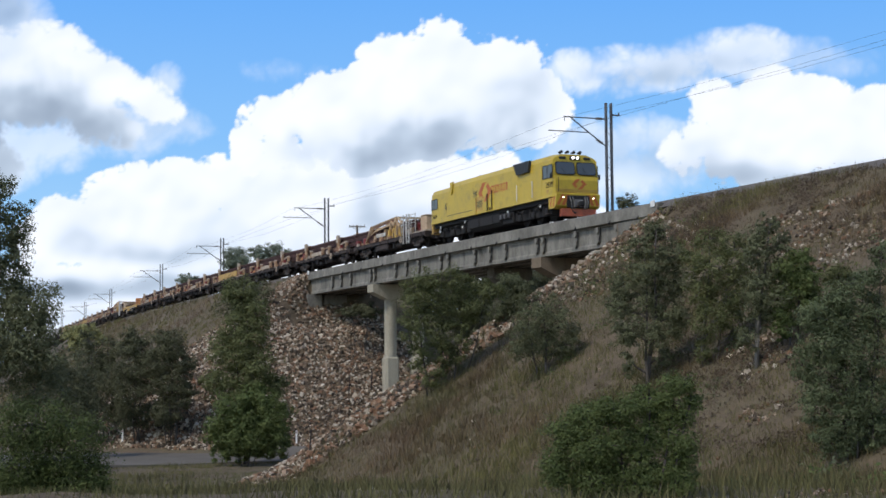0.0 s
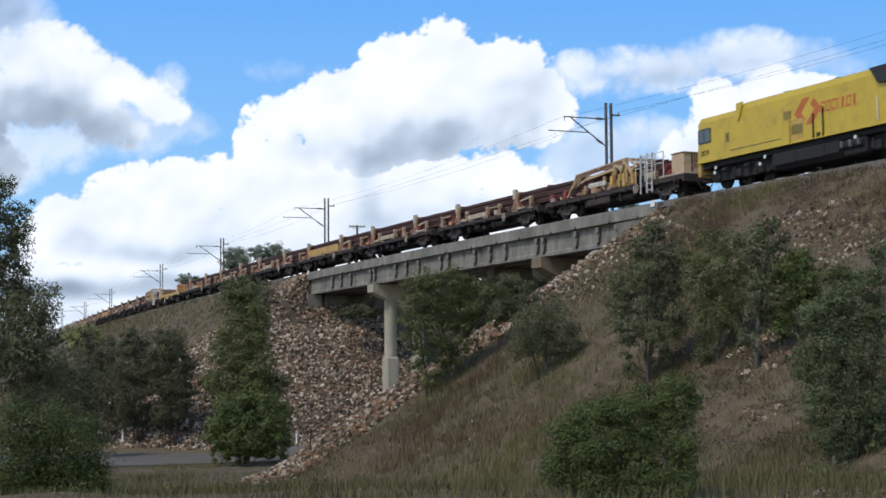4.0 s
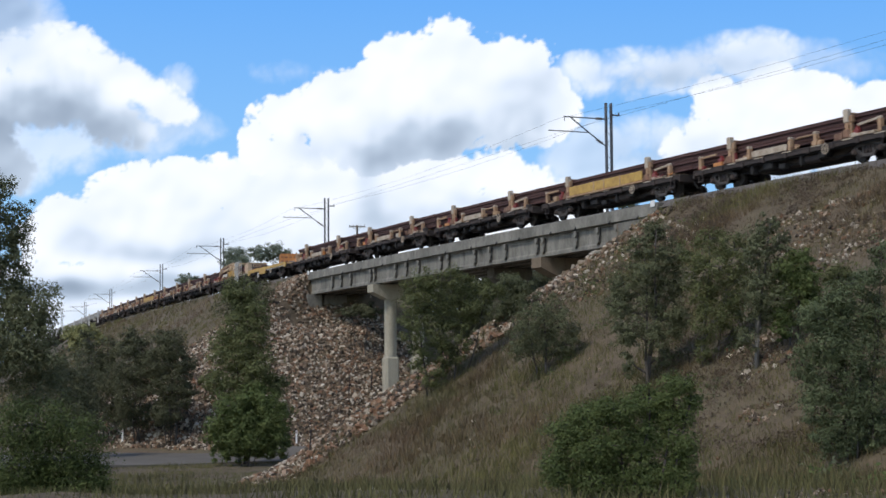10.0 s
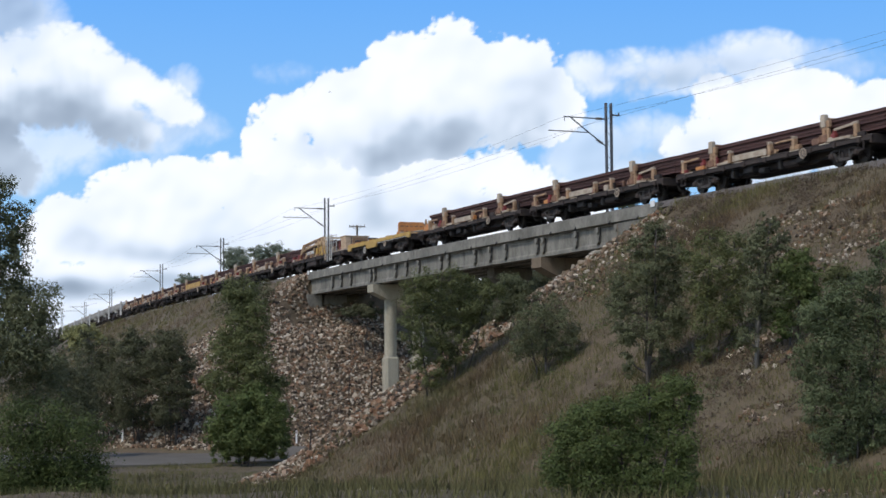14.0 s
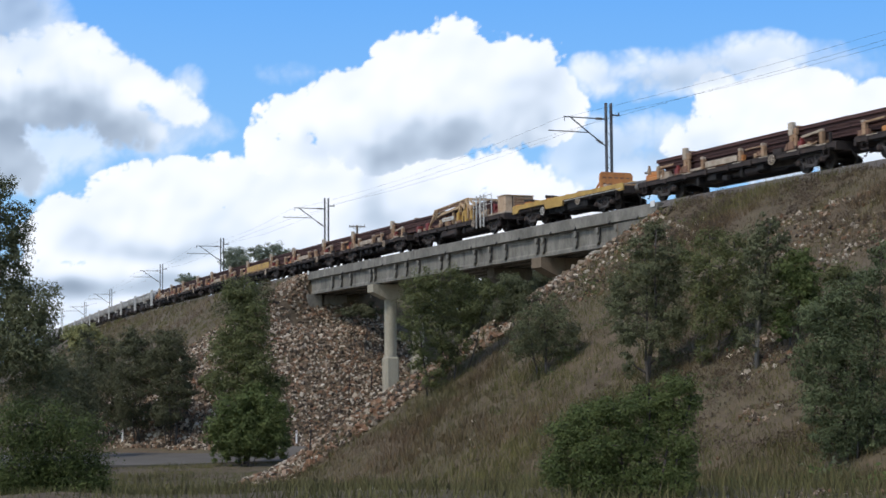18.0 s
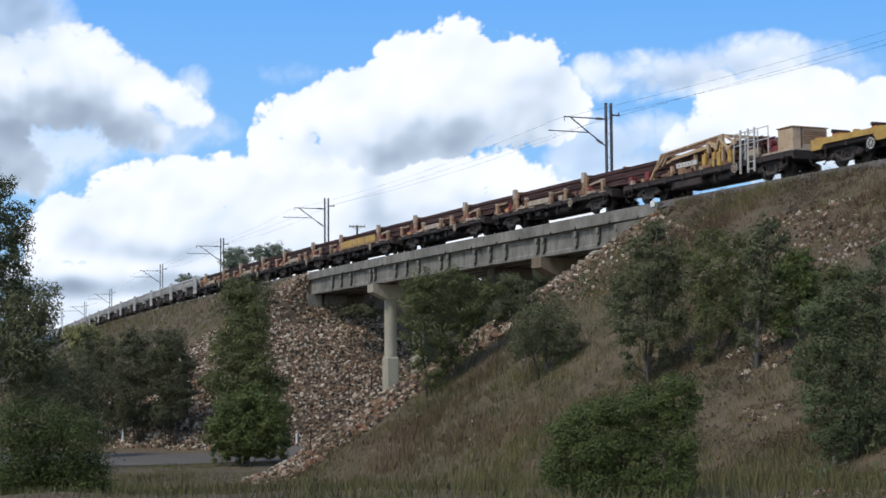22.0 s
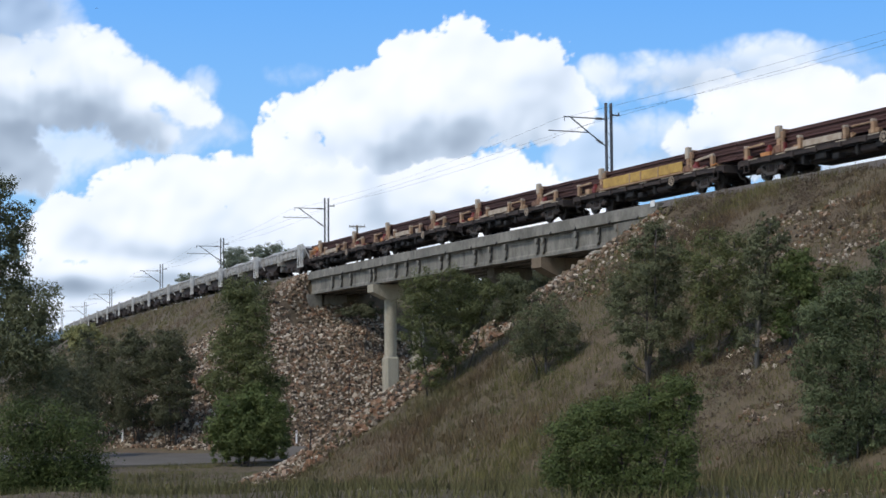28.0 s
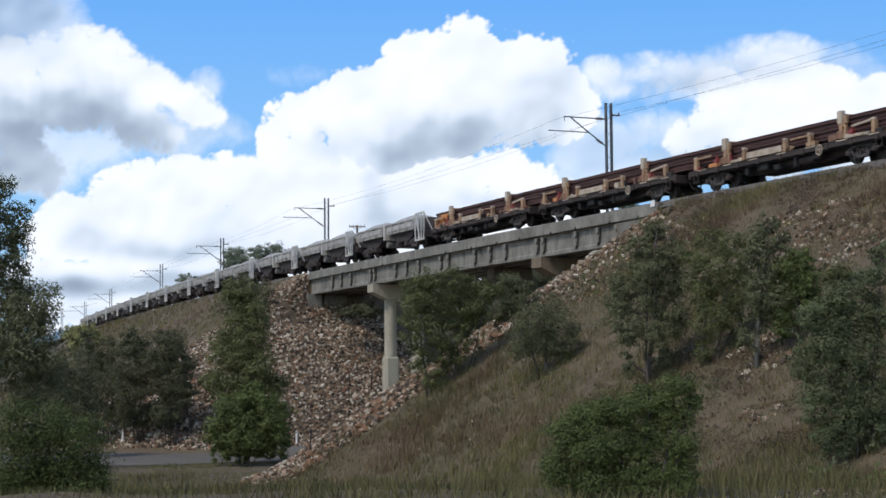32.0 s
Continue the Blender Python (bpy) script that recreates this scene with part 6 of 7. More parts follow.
def grow(name, label, x, y, blobs, leaves, size, material, habit):
    """A tree or shrub: upright stems, limbs to every part of the crown, and leaves in tufts that face outwards.
    blobs: (across, height, half width, half height) of the crown's parts, from the foot."""
    z = gz(x, y)
    ob = thing(name, label, name, "trees and shrubs", at=pose(x, y, z))
    wood = Mesh()
    top = max(b[1] for b in blobs)
    area = sum(b[2] * b[3] for b in blobs)
    count = 1 if habit == "A" else 2 if habit == "E" else 4
    heads = sorted(blobs, key=lambda b: -b[1])[:max(count, 2)]
    stems = []
    for i in range(count):
        hd = heads[i % len(heads)]
        foot = Vector((hd[0] * 0.35 + vrng.normal() * 0.12, vrng.normal() * 0.15, -0.3))
        tip = Vector((hd[0], vrng.normal() * 0.2 * hd[2], hd[1] + 0.3 * hd[3]))
        r = (0.022 + 0.009 * max(top, 1.0)) / math.sqrt(count) * (1.9 if i == 0 and habit == "E" else 1.1)
        limb(wood, foot, tip, r, 0.012, 0.012)
        stems.append((foot, tip, r))
    P, N = [], []
    for dx, dz, rx, rz in blobs:
        ry = (rx + rz) / 2
        dy = vrng.uniform(-0.5, 0.5) * rx
        start = None
        for foot, tip, r in stems:
            f = max(0.12, min(0.9, (dz - 0.8 * rz - foot.z) / max(0.3, tip.z - foot.z)))
            q = foot.lerp(tip, f)
            if start is None or abs(q.x - dx) < abs(start[0].x - dx):
                start = (q, r * (1 - 0.7 * f))
        limb(wood, start[0], (dx, dy, dz), max(0.012, start[1] * 0.6), 0.01, 0.03)
        n = 3.1 * leaves * rx * rz / area
        rc = (0.33 if habit in "AE" else 0.38) * min(rx, rz) + 0.04
        per = 46 if habit in "AE" else 60
        tufts = max(10, int(n / per))
        d = unit(vrng.normal(size=(tufts, 3)))
        rad = vrng.uniform(0.12, 1.0, (tufts, 1)) ** 0.4 * (0.95 + 0.17 * vrng.normal(size=(tufts, 1)))
        C = np.array([dx, dy, dz]) + d * rad * np.array([rx, ry, rz])
        for c in C[:10]:
            wood.tube((dx, dy, dz), tuple(c), 0.011, 0.005, n=4)
        scale = vrng.uniform(0.55, 1.25, (tufts, 1, 1))
        e = unit(vrng.normal(size=(tufts, per, 3)))
        off = e * vrng.uniform(0.2, 1.0, (tufts, per, 1)) ** 0.5 * rc * scale * np.array([1.1, 1.1, 0.75])
        P.append((C[:, None] + off).reshape(-1, 3))
        face = 0.8 * e + 0.45 * d[:, None] + np.array([0, 0, 0.45]) + 0.35 * vrng.normal(size=e.shape)
        N.append(unit(face).reshape(-1, 3))
    P, N = np.concatenate(P), np.concatenate(N)
    ok = P[:, 2] > 0.03
    P, N = P[ok], N[ok]
    V, F = leaf_arrays(P, size * 0.62, 0.5 if habit in "AE" else 0.15, N)
    part("trunk", wood, BARK_PALE if "pale stem" in label else BARK, ob, smooth=True)
    me = fast_mesh("crown", V, F, material)
    part("crown", me, None, ob)
    return ob


grow("tree", "tall dark eucalypt with drooping leafy crown beside the road", -14.53, 52.00, [(0.36, 10.51, 0.72, 0.68), (0.91, 9.52, 0.6, 0.88), (-0.07, 9.16, 1.0, 1.2), (1.01, 8.53, 0.56, 0.68), (0.31, 7.72, 1.2, 0.8), (1.39, 7.0, 1.08, 0.92), (1.9, 6.49, 0.4, 0.4), (0.68, 6.29, 1.6, 1.0), (1.59, 5.57, 1.2, 0.88), (0.17, 5.04, 1.4, 1.2), (1.6, 4.32, 1.0, 1.0)], 16000, 0.15, EUC_GREY, "A")
grow("shrub", "dense green roadside shrub, shade in its leaf colour", -6.13, 25.00, [(-0.08, 1.08, 0.72, 0.48), (0.44, 0.74, 0.6, 0.6), (-0.33, 0.57, 0.67, 0.67), (0.27, 0.23, 0.77, 0.58), (0.82, 0.31, 0.29, 0.39), (-0.49, -0.02, 0.58, 0.58), (0.02, -0.1, 0.77, 0.48), (0.7, -0.03, 0.48, 0.48)], 15000, 0.068, GREEN_SHADE, "S")
grow("tree", "dark bushy roadside tree", -23.74, 115.49, [(-1.18, 7.29, 0.56, 0.87), (-1.04, 5.91, 1.35, 1.35), (0.14, 6.29, 1.03, 1.27), (-1.42, 4.13, 1.42, 1.42), (0.36, 4.12, 1.42, 1.42), (-0.62, 2.35, 1.58, 1.26), (-2.21, 3.35, 1.03, 1.34), (0.77, 2.15, 0.95, 1.03)], 6500, 0.24, EUC_DARK, "S")
grow("tree", "dark bushy roadside tree", -20.82, 113.52, [(-0.59, 7.4, 0.7, 0.78), (-1.02, 6.58, 1.17, 1.09), (-0.04, 6.38, 1.09, 1.17), (-0.73, 5.03, 1.56, 1.32), (0.55, 4.82, 1.25, 1.32), (-0.41, 3.28, 1.56, 1.32), (-0.98, 1.93, 1.09, 1.01), (0.69, 1.8, 1.01, 0.93)], 6500, 0.24, EUC_DARK, "S")
grow("tree", "dark bushy roadside tree", -18.46, 112.15, [(-0.61, 7.27, 0.69, 0.77), (-0.03, 6.73, 1.08, 1.08), (-0.8, 5.66, 1.31, 1.31), (0.63, 5.34, 0.85, 1.31), (-0.21, 3.81, 1.46, 1.31), (0.95, 3.54, 0.54, 1.15), (-0.39, 2.13, 1.15, 0.92)], 6500, 0.24, EUC_DARK, "S")
grow("shrub", "dark thicket at the foot of the bank", -23.59, 105.00, [(0.0, 4.0, 1.62, 2.83), (-1.02, 5.44, 1.13, 1.46), (0.74, 2.39, 1.46, 1.46)], 4000, 0.26, EUC_DARK, "S")
grow("tree", "slender tree growing beside the stone bank", -11.90, 97.60, [(-0.18, 10.24, 1.14, 0.94), (0.33, 9.13, 1.34, 1.14), (-0.51, 8.06, 1.27, 1.27), (0.66, 7.38, 1.21, 1.27), (-0.67, 6.22, 1.47, 1.21), (0.83, 5.71, 1.34, 1.27), (-1.61, 4.99, 1.0, 0.94), (2.01, 4.63, 0.8, 0.94), (0.0, 4.38, 1.67, 1.0)], 9000, 0.24, GREEN_DARK, "S")
grow("shrub", "rounded green shrub at the road edge", -11.30, 95.40, [(0.49, 3.9, 1.18, 0.91), (-0.98, 3.26, 1.24, 1.04), (1.37, 3.08, 1.04, 1.11), (-1.53, 1.87, 1.04, 1.11), (0.16, 1.95, 1.63, 1.24), (1.7, 1.71, 0.85, 1.11), (-0.81, 0.89, 1.43, 0.59), (0.98, 0.88, 1.3, 0.59), (-0.0, 2.6, 1.63, 1.31)], 12000, 0.24, GREEN_MID, "S")
grow("tree", "dark tree on the upper bank", -15.61, 128.00, [(-0.02, 2.24, 1.97, 1.18), (-0.67, 0.79, 1.68, 1.38), (1.09, 1.0, 1.48, 1.38), (0.43, -0.32, 2.17, 1.28)], 3500, 0.26, EUC_DARK, "S")
grow("tree", "dark green tree in front of the bridge", -0.09, 69.80, [(-0.02, 4.66, 1.11, 0.58), (-1.1, 4.26, 0.67, 0.67), (1.06, 4.34, 1.01, 0.62), (2.09, 4.09, 0.62, 0.48), (-0.5, 3.59, 1.15, 0.82), (0.81, 3.34, 0.86, 0.82), (-1.28, 2.87, 0.58, 0.91), (-0.15, 2.38, 1.01, 0.82), (-0.88, 1.48, 0.62, 0.72), (0.2, 1.38, 0.77, 0.67), (-0.41, 0.52, 0.67, 0.53), (0.87, 2.02, 0.38, 0.81), (1.66, 3.45, 0.58, 0.53)], 10000, 0.15, GREEN_DARK, "S")
grow("shrub", "olive-green leafy shrub beside the stone bank", 2.90, 74.20, [(0.18, 1.81, 0.61, 0.51), (0.76, 1.43, 0.46, 0.46), (-0.21, 1.18, 0.61, 0.56), (0.42, 0.79, 0.61, 0.51), (-0.35, 0.41, 0.51, 0.51)], 4500, 0.15, EUC_GREY, "S")
grow("shrub", "multi-stemmed grey-green eucalypt sapling", 3.86, 62.88, [(0.04, 2.57, 0.87, 0.68), (-0.62, 1.82, 0.82, 0.73), (0.57, 1.81, 0.87, 0.82), (-0.09, 1.27, 1.21, 0.82), (0.88, 1.16, 0.53, 0.58), (-0.85, 0.95, 0.53, 0.53)], 4200, 0.13, EUC_GREY, "E")
grow("tree", "young eucalypt with a dark trunk on the slope", 6.71, 55.05, [(0.44, 5.2, 0.49, 0.46), (0.05, 4.69, 0.57, 0.49), (0.95, 4.44, 0.57, 0.61), (0.23, 3.97, 0.76, 0.61), (-0.58, 3.5, 0.61, 0.53), (0.97, 3.48, 0.61, 0.61), (-0.84, 2.8, 0.53, 0.53), (0.11, 2.92, 0.8, 0.64), (0.99, 2.48, 0.57, 0.57), (-0.42, 1.98, 0.68, 0.53), (0.53, 1.84, 0.72, 0.53), (-0.62, 0.94, 0.26, 0.53), (0.74, 1.12, 0.42, 0.34)], 9000, 0.13, EUC_GREY, "E")
grow("tree", "slim eucalypt sapling with pale stem", 8.38, 53.82, [(0.42, 4.26, 0.63, 0.48), (1.2, 3.97, 0.71, 0.56), (-0.07, 3.65, 0.56, 0.59), (0.63, 3.33, 0.85, 0.63), (1.46, 3.13, 0.59, 0.56), (0.06, 2.59, 0.63, 0.7), (0.89, 2.4, 0.74, 0.67), (0.4, 1.57, 0.7, 0.67), (1.18, 1.38, 0.52, 0.67), (0.2, 0.65, 0.48, 0.41)], 5500, 0.13, GREEN_DARK, "E")
grow("tree", "slim eucalypt sapling with pale stem", 9.63, 51.11, [(0.59, 4.45, 0.28, 0.35), (0.27, 4.13, 0.49, 0.42), (0.83, 3.83, 0.42, 0.46), (0.13, 3.48, 0.53, 0.49), (0.63, 3.01, 0.6, 0.49), (0.11, 2.42, 0.56, 0.6), (0.7, 2.13, 0.6, 0.53), (0.21, 1.54, 0.6, 0.49), (-0.28, 0.88, 0.39, 0.42)], 4500, 0.13, EUC_GREY, "E")
grow("tree", "bushy young eucalypt sapling", 10.70, 50.73, [(0.38, 2.88, 0.38, 0.31), (0.15, 2.44, 0.56, 0.45), (0.61, 2.05, 0.42, 0.49), (0.04, 1.78, 0.59, 0.52), (0.59, 1.42, 0.35, 0.38), (-0.15, 1.13, 0.45, 0.42), (-0.25, 0.61, 0.28, 0.31)], 5000, 0.13, GREEN_MID, "E")
grow("shrub", "large dense green wattle shrub", 10.24, 41.47, [(0.85, 5.1, 0.31, 0.51), (0.4, 4.46, 0.63, 0.43), (-0.32, 4.03, 0.57, 0.46), (-0.9, 3.58, 0.51, 0.51), (-0.05, 3.46, 0.71, 0.6), (0.67, 3.6, 0.54, 0.71), (-0.64, 2.87, 0.71, 0.6), (0.21, 2.61, 0.77, 0.65), (-1.15, 2.45, 0.37, 0.57), (-0.52, 1.87, 0.74, 0.63), (0.4, 1.61, 0.71, 0.71), (-0.94, 1.23, 0.4, 0.48), (-0.26, 0.91, 0.68, 0.54), (0.51, 0.62, 0.48, 0.57), (-0.77, 0.52, 0.43, 0.37), (0.0, 0.28, 0.62, 0.31)], 15000, 0.11, GREEN_BLUE, "S")
grow("shrub", "green wattle shrub low on the slope", 2.35, 21.90, [(0.72, 1.49, 0.26, 0.18), (0.94, 1.34, 0.12, 0.19), (0.38, 1.27, 0.31, 0.21), (-0.04, 1.15, 0.34, 0.22), (-0.41, 1.08, 0.39, 0.22), (0.67, 1.09, 0.31, 0.28), (-0.71, 0.88, 0.28, 0.24), (-0.31, 0.69, 0.48, 0.3), (0.29, 0.72, 0.48, 0.31), (0.78, 0.68, 0.24, 0.3), (-0.87, 0.43, 0.25, 0.33), (-0.31, 0.28, 0.49, 0.34), (0.32, 0.24, 0.49, 0.33), (0.77, 0.24, 0.19, 0.27)], 20000, 0.058, GREEN_MID, "S")
# made-up bush, its pale leaves stand in for a sunlit patch of bank
grow("shrub", "made-up pale olive bush in place of a sunlit bank patch", -41.39, 190.00, [(-1.7, 2.43, 1.46, 1.02), (0.06, 2.8, 1.76, 0.95), (1.63, 1.88, 1.02, 0.73), (-1.04, 1.25, 1.17, 0.88)], 3000, 0.4, OLIVE_SUNLIT, "S")
grow("shrub", "small grassy bush on the slope", 12.86, 52.99, [(-0.07, 0.55, 0.61, 0.45), (0.38, 0.36, 0.41, 0.37)], 1200, 0.12, GREEN_DARK, "E")
grow("shrub", "small dark bush under the bridge", -6.05, 121.00, [(-0.73, 3.44, 1.12, 0.47), (0.44, 3.31, 1.21, 0.56)], 1500, 0.26, EUC_DARK, "S")
grow("tree", "leafy tree beyond the bridge", 4.12, 101.00, [(0.08, 11.09, 1.17, 0.78), (-0.8, 10.5, 1.01, 1.01), (0.87, 10.49, 0.93, 0.78), (0.06, 9.63, 1.17, 0.86)], 4500, 0.17, EUC_GREY, "S")
grow("tree", "leafy tree beyond the bridge", 8.34, 140.00, [(-0.12, 11.19, 1.62, 1.08), (1.34, 11.57, 1.4, 0.97), (0.11, 9.84, 2.16, 1.08)], 4000, 0.25, EUC_DARK, "S")
grow("tree", "leafy tree beyond the bridge", -0.82, 150.00, [(0.07, 8.21, 3.47, 2.31), (2.65, 7.15, 3.47, 2.31), (-1.49, 5.64, 3.47, 2.89), (1.59, 4.07, 3.47, 2.89)], 5000, 0.25, EUC_DARK, "S")
grow("tree", "distant rounded tree behind the railway", -32.59, 260.00, [(-0.05, 22.55, 2.6, 1.8), (-1.12, 21.93, 1.6, 1.4)], 2600, 0.4, EUC_HAZE, "S")
grow("tree", "distant green tree behind the railway, haze in its leaf colour", -25.56, 240.00, [(-1.26, 22.26, 1.66, 1.29), (0.81, 22.41, 2.03, 1.39), (2.3, 21.9, 1.11, 1.11)], 2600, 0.36, EUC_HAZE, "S")
grow("tree", "distant tree behind the railway", -49.75, 320.00, [(-0.33, 23.94, 1.97, 1.23), (1.33, 23.59, 1.23, 0.86)], 1500, 0.45, EUC_HAZE, "S")
grow("tree", "distant tree behind the railway", 16.54, 150.00, [(0.13, 20.71, 1.04, 0.81), (0.91, 20.5, 0.58, 0.46)], 900, 0.25, EUC_DARK, "S")


# ---- quarried stone pitching on the bank ends ----
def stone_material():
    m = bpy.data.materials.new("quarry_stone")
    m.use_nodes = True
    nt = m.node_tree
    b = nt.nodes["Principled BSDF"]
    tones = [(0.0, (0.035, 0.027, 0.02)), (0.25, (0.105, 0.076, 0.052)), (0.48, (0.24, 0.172, 0.112)), (0.60, (0.25, 0.125, 0.068)), (0.8, (0.43, 0.355, 0.265)), (1.0, (0.62, 0.55, 0.45))]
    isl = ramp(nt, nt.nodes.new("ShaderNodeNewGeometry").outputs["Random Per Island"], tones)
    own = ramp(nt, nt.nodes.new("ShaderNodeObjectInfo").outputs["Random"], tones)
    col = mix_rgb(nt, 0.5, isl, own)
    col = mix_rgb(nt, 0.75, col, isl)
    col = mix_rgb(nt, 0.45, col, ramp(nt, noise_tex(nt, 5, 6, 0.7), [(0.3, (0.28, 0.27, 0.26)), (0.7, (0.68, 0.66, 0.63))]), "OVERLAY")
    nt.links.new(col, b.inputs["Base Color"])
    b.inputs["Roughness"].default_value = 0.9
    bp = nt.nodes.new("ShaderNodeBump")
    bp.inputs["Strength"].default_value, bp.inputs["Distance"].default_value = 0.5, 0.03
    nt.links.new(noise_tex(nt, 14, 5, 0.7), bp.inputs["Height"])
    nt.links.new(bp.outputs[0], b.inputs["Normal"])
    return m


STONE = stone_material()


def block():
    V = np.array([(x, y, z) for x in (-1, 1) for y in (-1, 1) for z in (-1, 1)], float) * 0.62
    F = np.array([(0, 1, 3, 2), (4, 6, 7, 5), (0, 4, 5, 1), (2, 3, 7, 6), (0, 2, 6, 4), (1, 5, 7, 3)])
    return V, F


BLOCK_V, BLOCK_F = block()


def rot_arrays(n):
    q = vrng.normal(size=(n, 4))
    q /= np.linalg.norm(q, axis=1, keepdims=True)
    w, x, y, z = q.T
    return np.stack([1 - 2 * (y * y + z * z), 2 * (x * y - z * w), 2 * (x * z + y * w), 2 * (x * y + z * w), 1 - 2 * (x * x + z * z), 2 * (y * z - x * w), 2 * (x * z - y * w), 2 * (y * z + x * w), 1 - 2 * (x * x + y * y)], -1).reshape(n, 3, 3)


def scatter_line(n, s0, s1, l0, l1, keep):
    """Random places on the ground in s and lat, thinned by keep(s, lat)."""
    s, l = vrng.uniform(s0, s1, n), vrng.uniform(l0, l1, n)
    k = keep(s, l)
    s, l = s[k], l[k]
    P = np.array([on_line(a, b)[:2] for a, b in zip(s, l)]) if len(s) else np.zeros((0, 2))
    return s, l, P


def stones(P, sizes):
    n = len(P)
    z = ground_z(P[:, 0], P[:, 1])
    R = rot_arrays(n)
    shape = vrng.uniform(0.45, 1.35, (n, 1, 3)) * (1 + 0.22 * vrng.normal(size=(n, 8, 3)))
    V = np.einsum("nij,nkj->nki", R, BLOCK_V[None] * shape) * sizes[:, None, None] * 0.5
    V += np.stack([P[:, 0], P[:, 1], z + sizes * 0.2], -1)[:, None]
    F = (BLOCK_F[None] + 8 * np.arange(n)[:, None, None]).reshape(-1, 4)
    return V.reshape(-1, 3), F


def build_pitching():
    def far_face(s, l):
        d = np.sqrt(np.maximum(s - BANK_FAR, 0) ** 2 + np.maximum(np.abs(l) - CREST, 0) ** 2)
        return (d > 0.35) & (d < 19.7) & ~((d > 2.3) & (d < 5.0) & (np.abs(l) < 7.5) & (s > BANK_FAR - 1.2) & (vrng.uniform(size=s.shape) < 0.8)) & (s > BANK_FAR - 3.5 - 2 * fbm(s * 0.3, l * 0.3, 2, 4)) & ((d > 5) | (s < -25) | (fbm(s * 0.3, l * 0.3, 2, 8) > 0.1))

    def near_end(s, l):
        d = np.sqrt((SPILL * np.maximum(BANK_NEAR - s, 0)) ** 2 + np.maximum(np.abs(l) - CREST, 0) ** 2)
        edge = BANK_NEAR + 1.6 + 0.9 * fbm(s * 0.4, l * 0.4, 2, 5) - 0.02 * l
        return (d > 0.8) & (d < 21) & (s < edge)

    def patches(s, l):
        out = np.zeros(s.shape, bool)
        for cs, cl, rs, rl in ((27.6, 7.6, 2.6, 3.2), (29.3, 9.4, 1.4, 1.2), (30.4, 6.2, 1.8, 1.7), (38.2, 5.9, 1.6, 0.7), (40.0, 6.9, 1.5, 1.2), (41.0, 7.8, 1.6, 0.7), (42.2, 5.2, 2.6, 0.5), (44.0, 7.2, 3.2, 0.9), (45.6, 8.4, 2.4, 0.9), (44.4, 9.3, 1.4, 0.6), (49.5, 6.6, 4.0, 0.9), (47.0, 13.3, 1.9, 1.1), (48.6, 14.9, 1.1, 0.8), (51.2, 17.0, 0.7, 0.5), (66, 26, 5, 2.2)):
            out |= ((s - cs) / rs) ** 2 + ((l - cl) / rl) ** 2 < 1 + 0.7 * fbm(s * 0.9, l * 0.9, 3, 6)
        return out & (vrng.uniform(size=s.shape) < 0.9)

    sets = []
    for n, s0, s1, l0, l1, keep, a, b in ((52000, -38, -8, -3, 24, far_face, 0.13, 0.36), (2200, -34.5, -30.6, 2.45, 6.5, lambda s, l: s + 0.3 * l < -29.8, 0.13, 0.34), (24000, 4, 28, -3, 24, near_end, 0.14, 0.38), (38000, 24, 70, 3, 28, patches, 0.08, 0.24), (160, 26, 70, 4, 27, lambda s, l: s > 0, 0.08, 0.26), (9000, 66, 78, 26, 37, lambda s, l: fbm(s * 0.5, l * 0.5, 3, 61) > 0.3, 0.03, 0.09)):
        s, l, P = scatter_line(n, s0, s1, l0, l1, keep)
        sets.append((P, a + (b - a) * vrng.uniform(size=len(P)) ** 2))
    P, size = np.concatenate([p for p, _ in sets]), np.concatenate([z for _, z in sets])
    bank = thing("stone_pitching", "tan and grey quarried stones pitched over the bank ends", "stones")
    bank["kind"] = "structure"
    near = np.argsort(-(size - 0.004 * np.hypot(P[:, 0], P[:, 1])))
    own, rest = near[:290], near[290:]
    kinds = []
    for k in range(10):
        V = BLOCK_V * vrng.uniform(0.5, 1.3, (1, 3)) * (1 + 0.22 * vrng.normal(size=(8, 3)))
        me = fast_mesh("stone", V * 0.5, BLOCK_F, STONE)
        kinds.append(me)
    zz = ground_z(P[own, 0], P[own, 1])
    for j, (i, z) in enumerate(zip(own, zz)):
        m = pose(P[i, 0], P[i, 1], z + size[i] * 0.24, *vrng.uniform(0, 360, 3)) @ Matrix.Diagonal((*([size[i]] * 3), 1))
        part("stone", kinds[j % 10], None, bank, at=m)
    V, F = stones(P[rest], size[rest])
    r = part("loose_stones", fast_mesh("loose_stones", V, F, STONE), None, bank)
    r["kind"] = "stuff"


build_pitching()


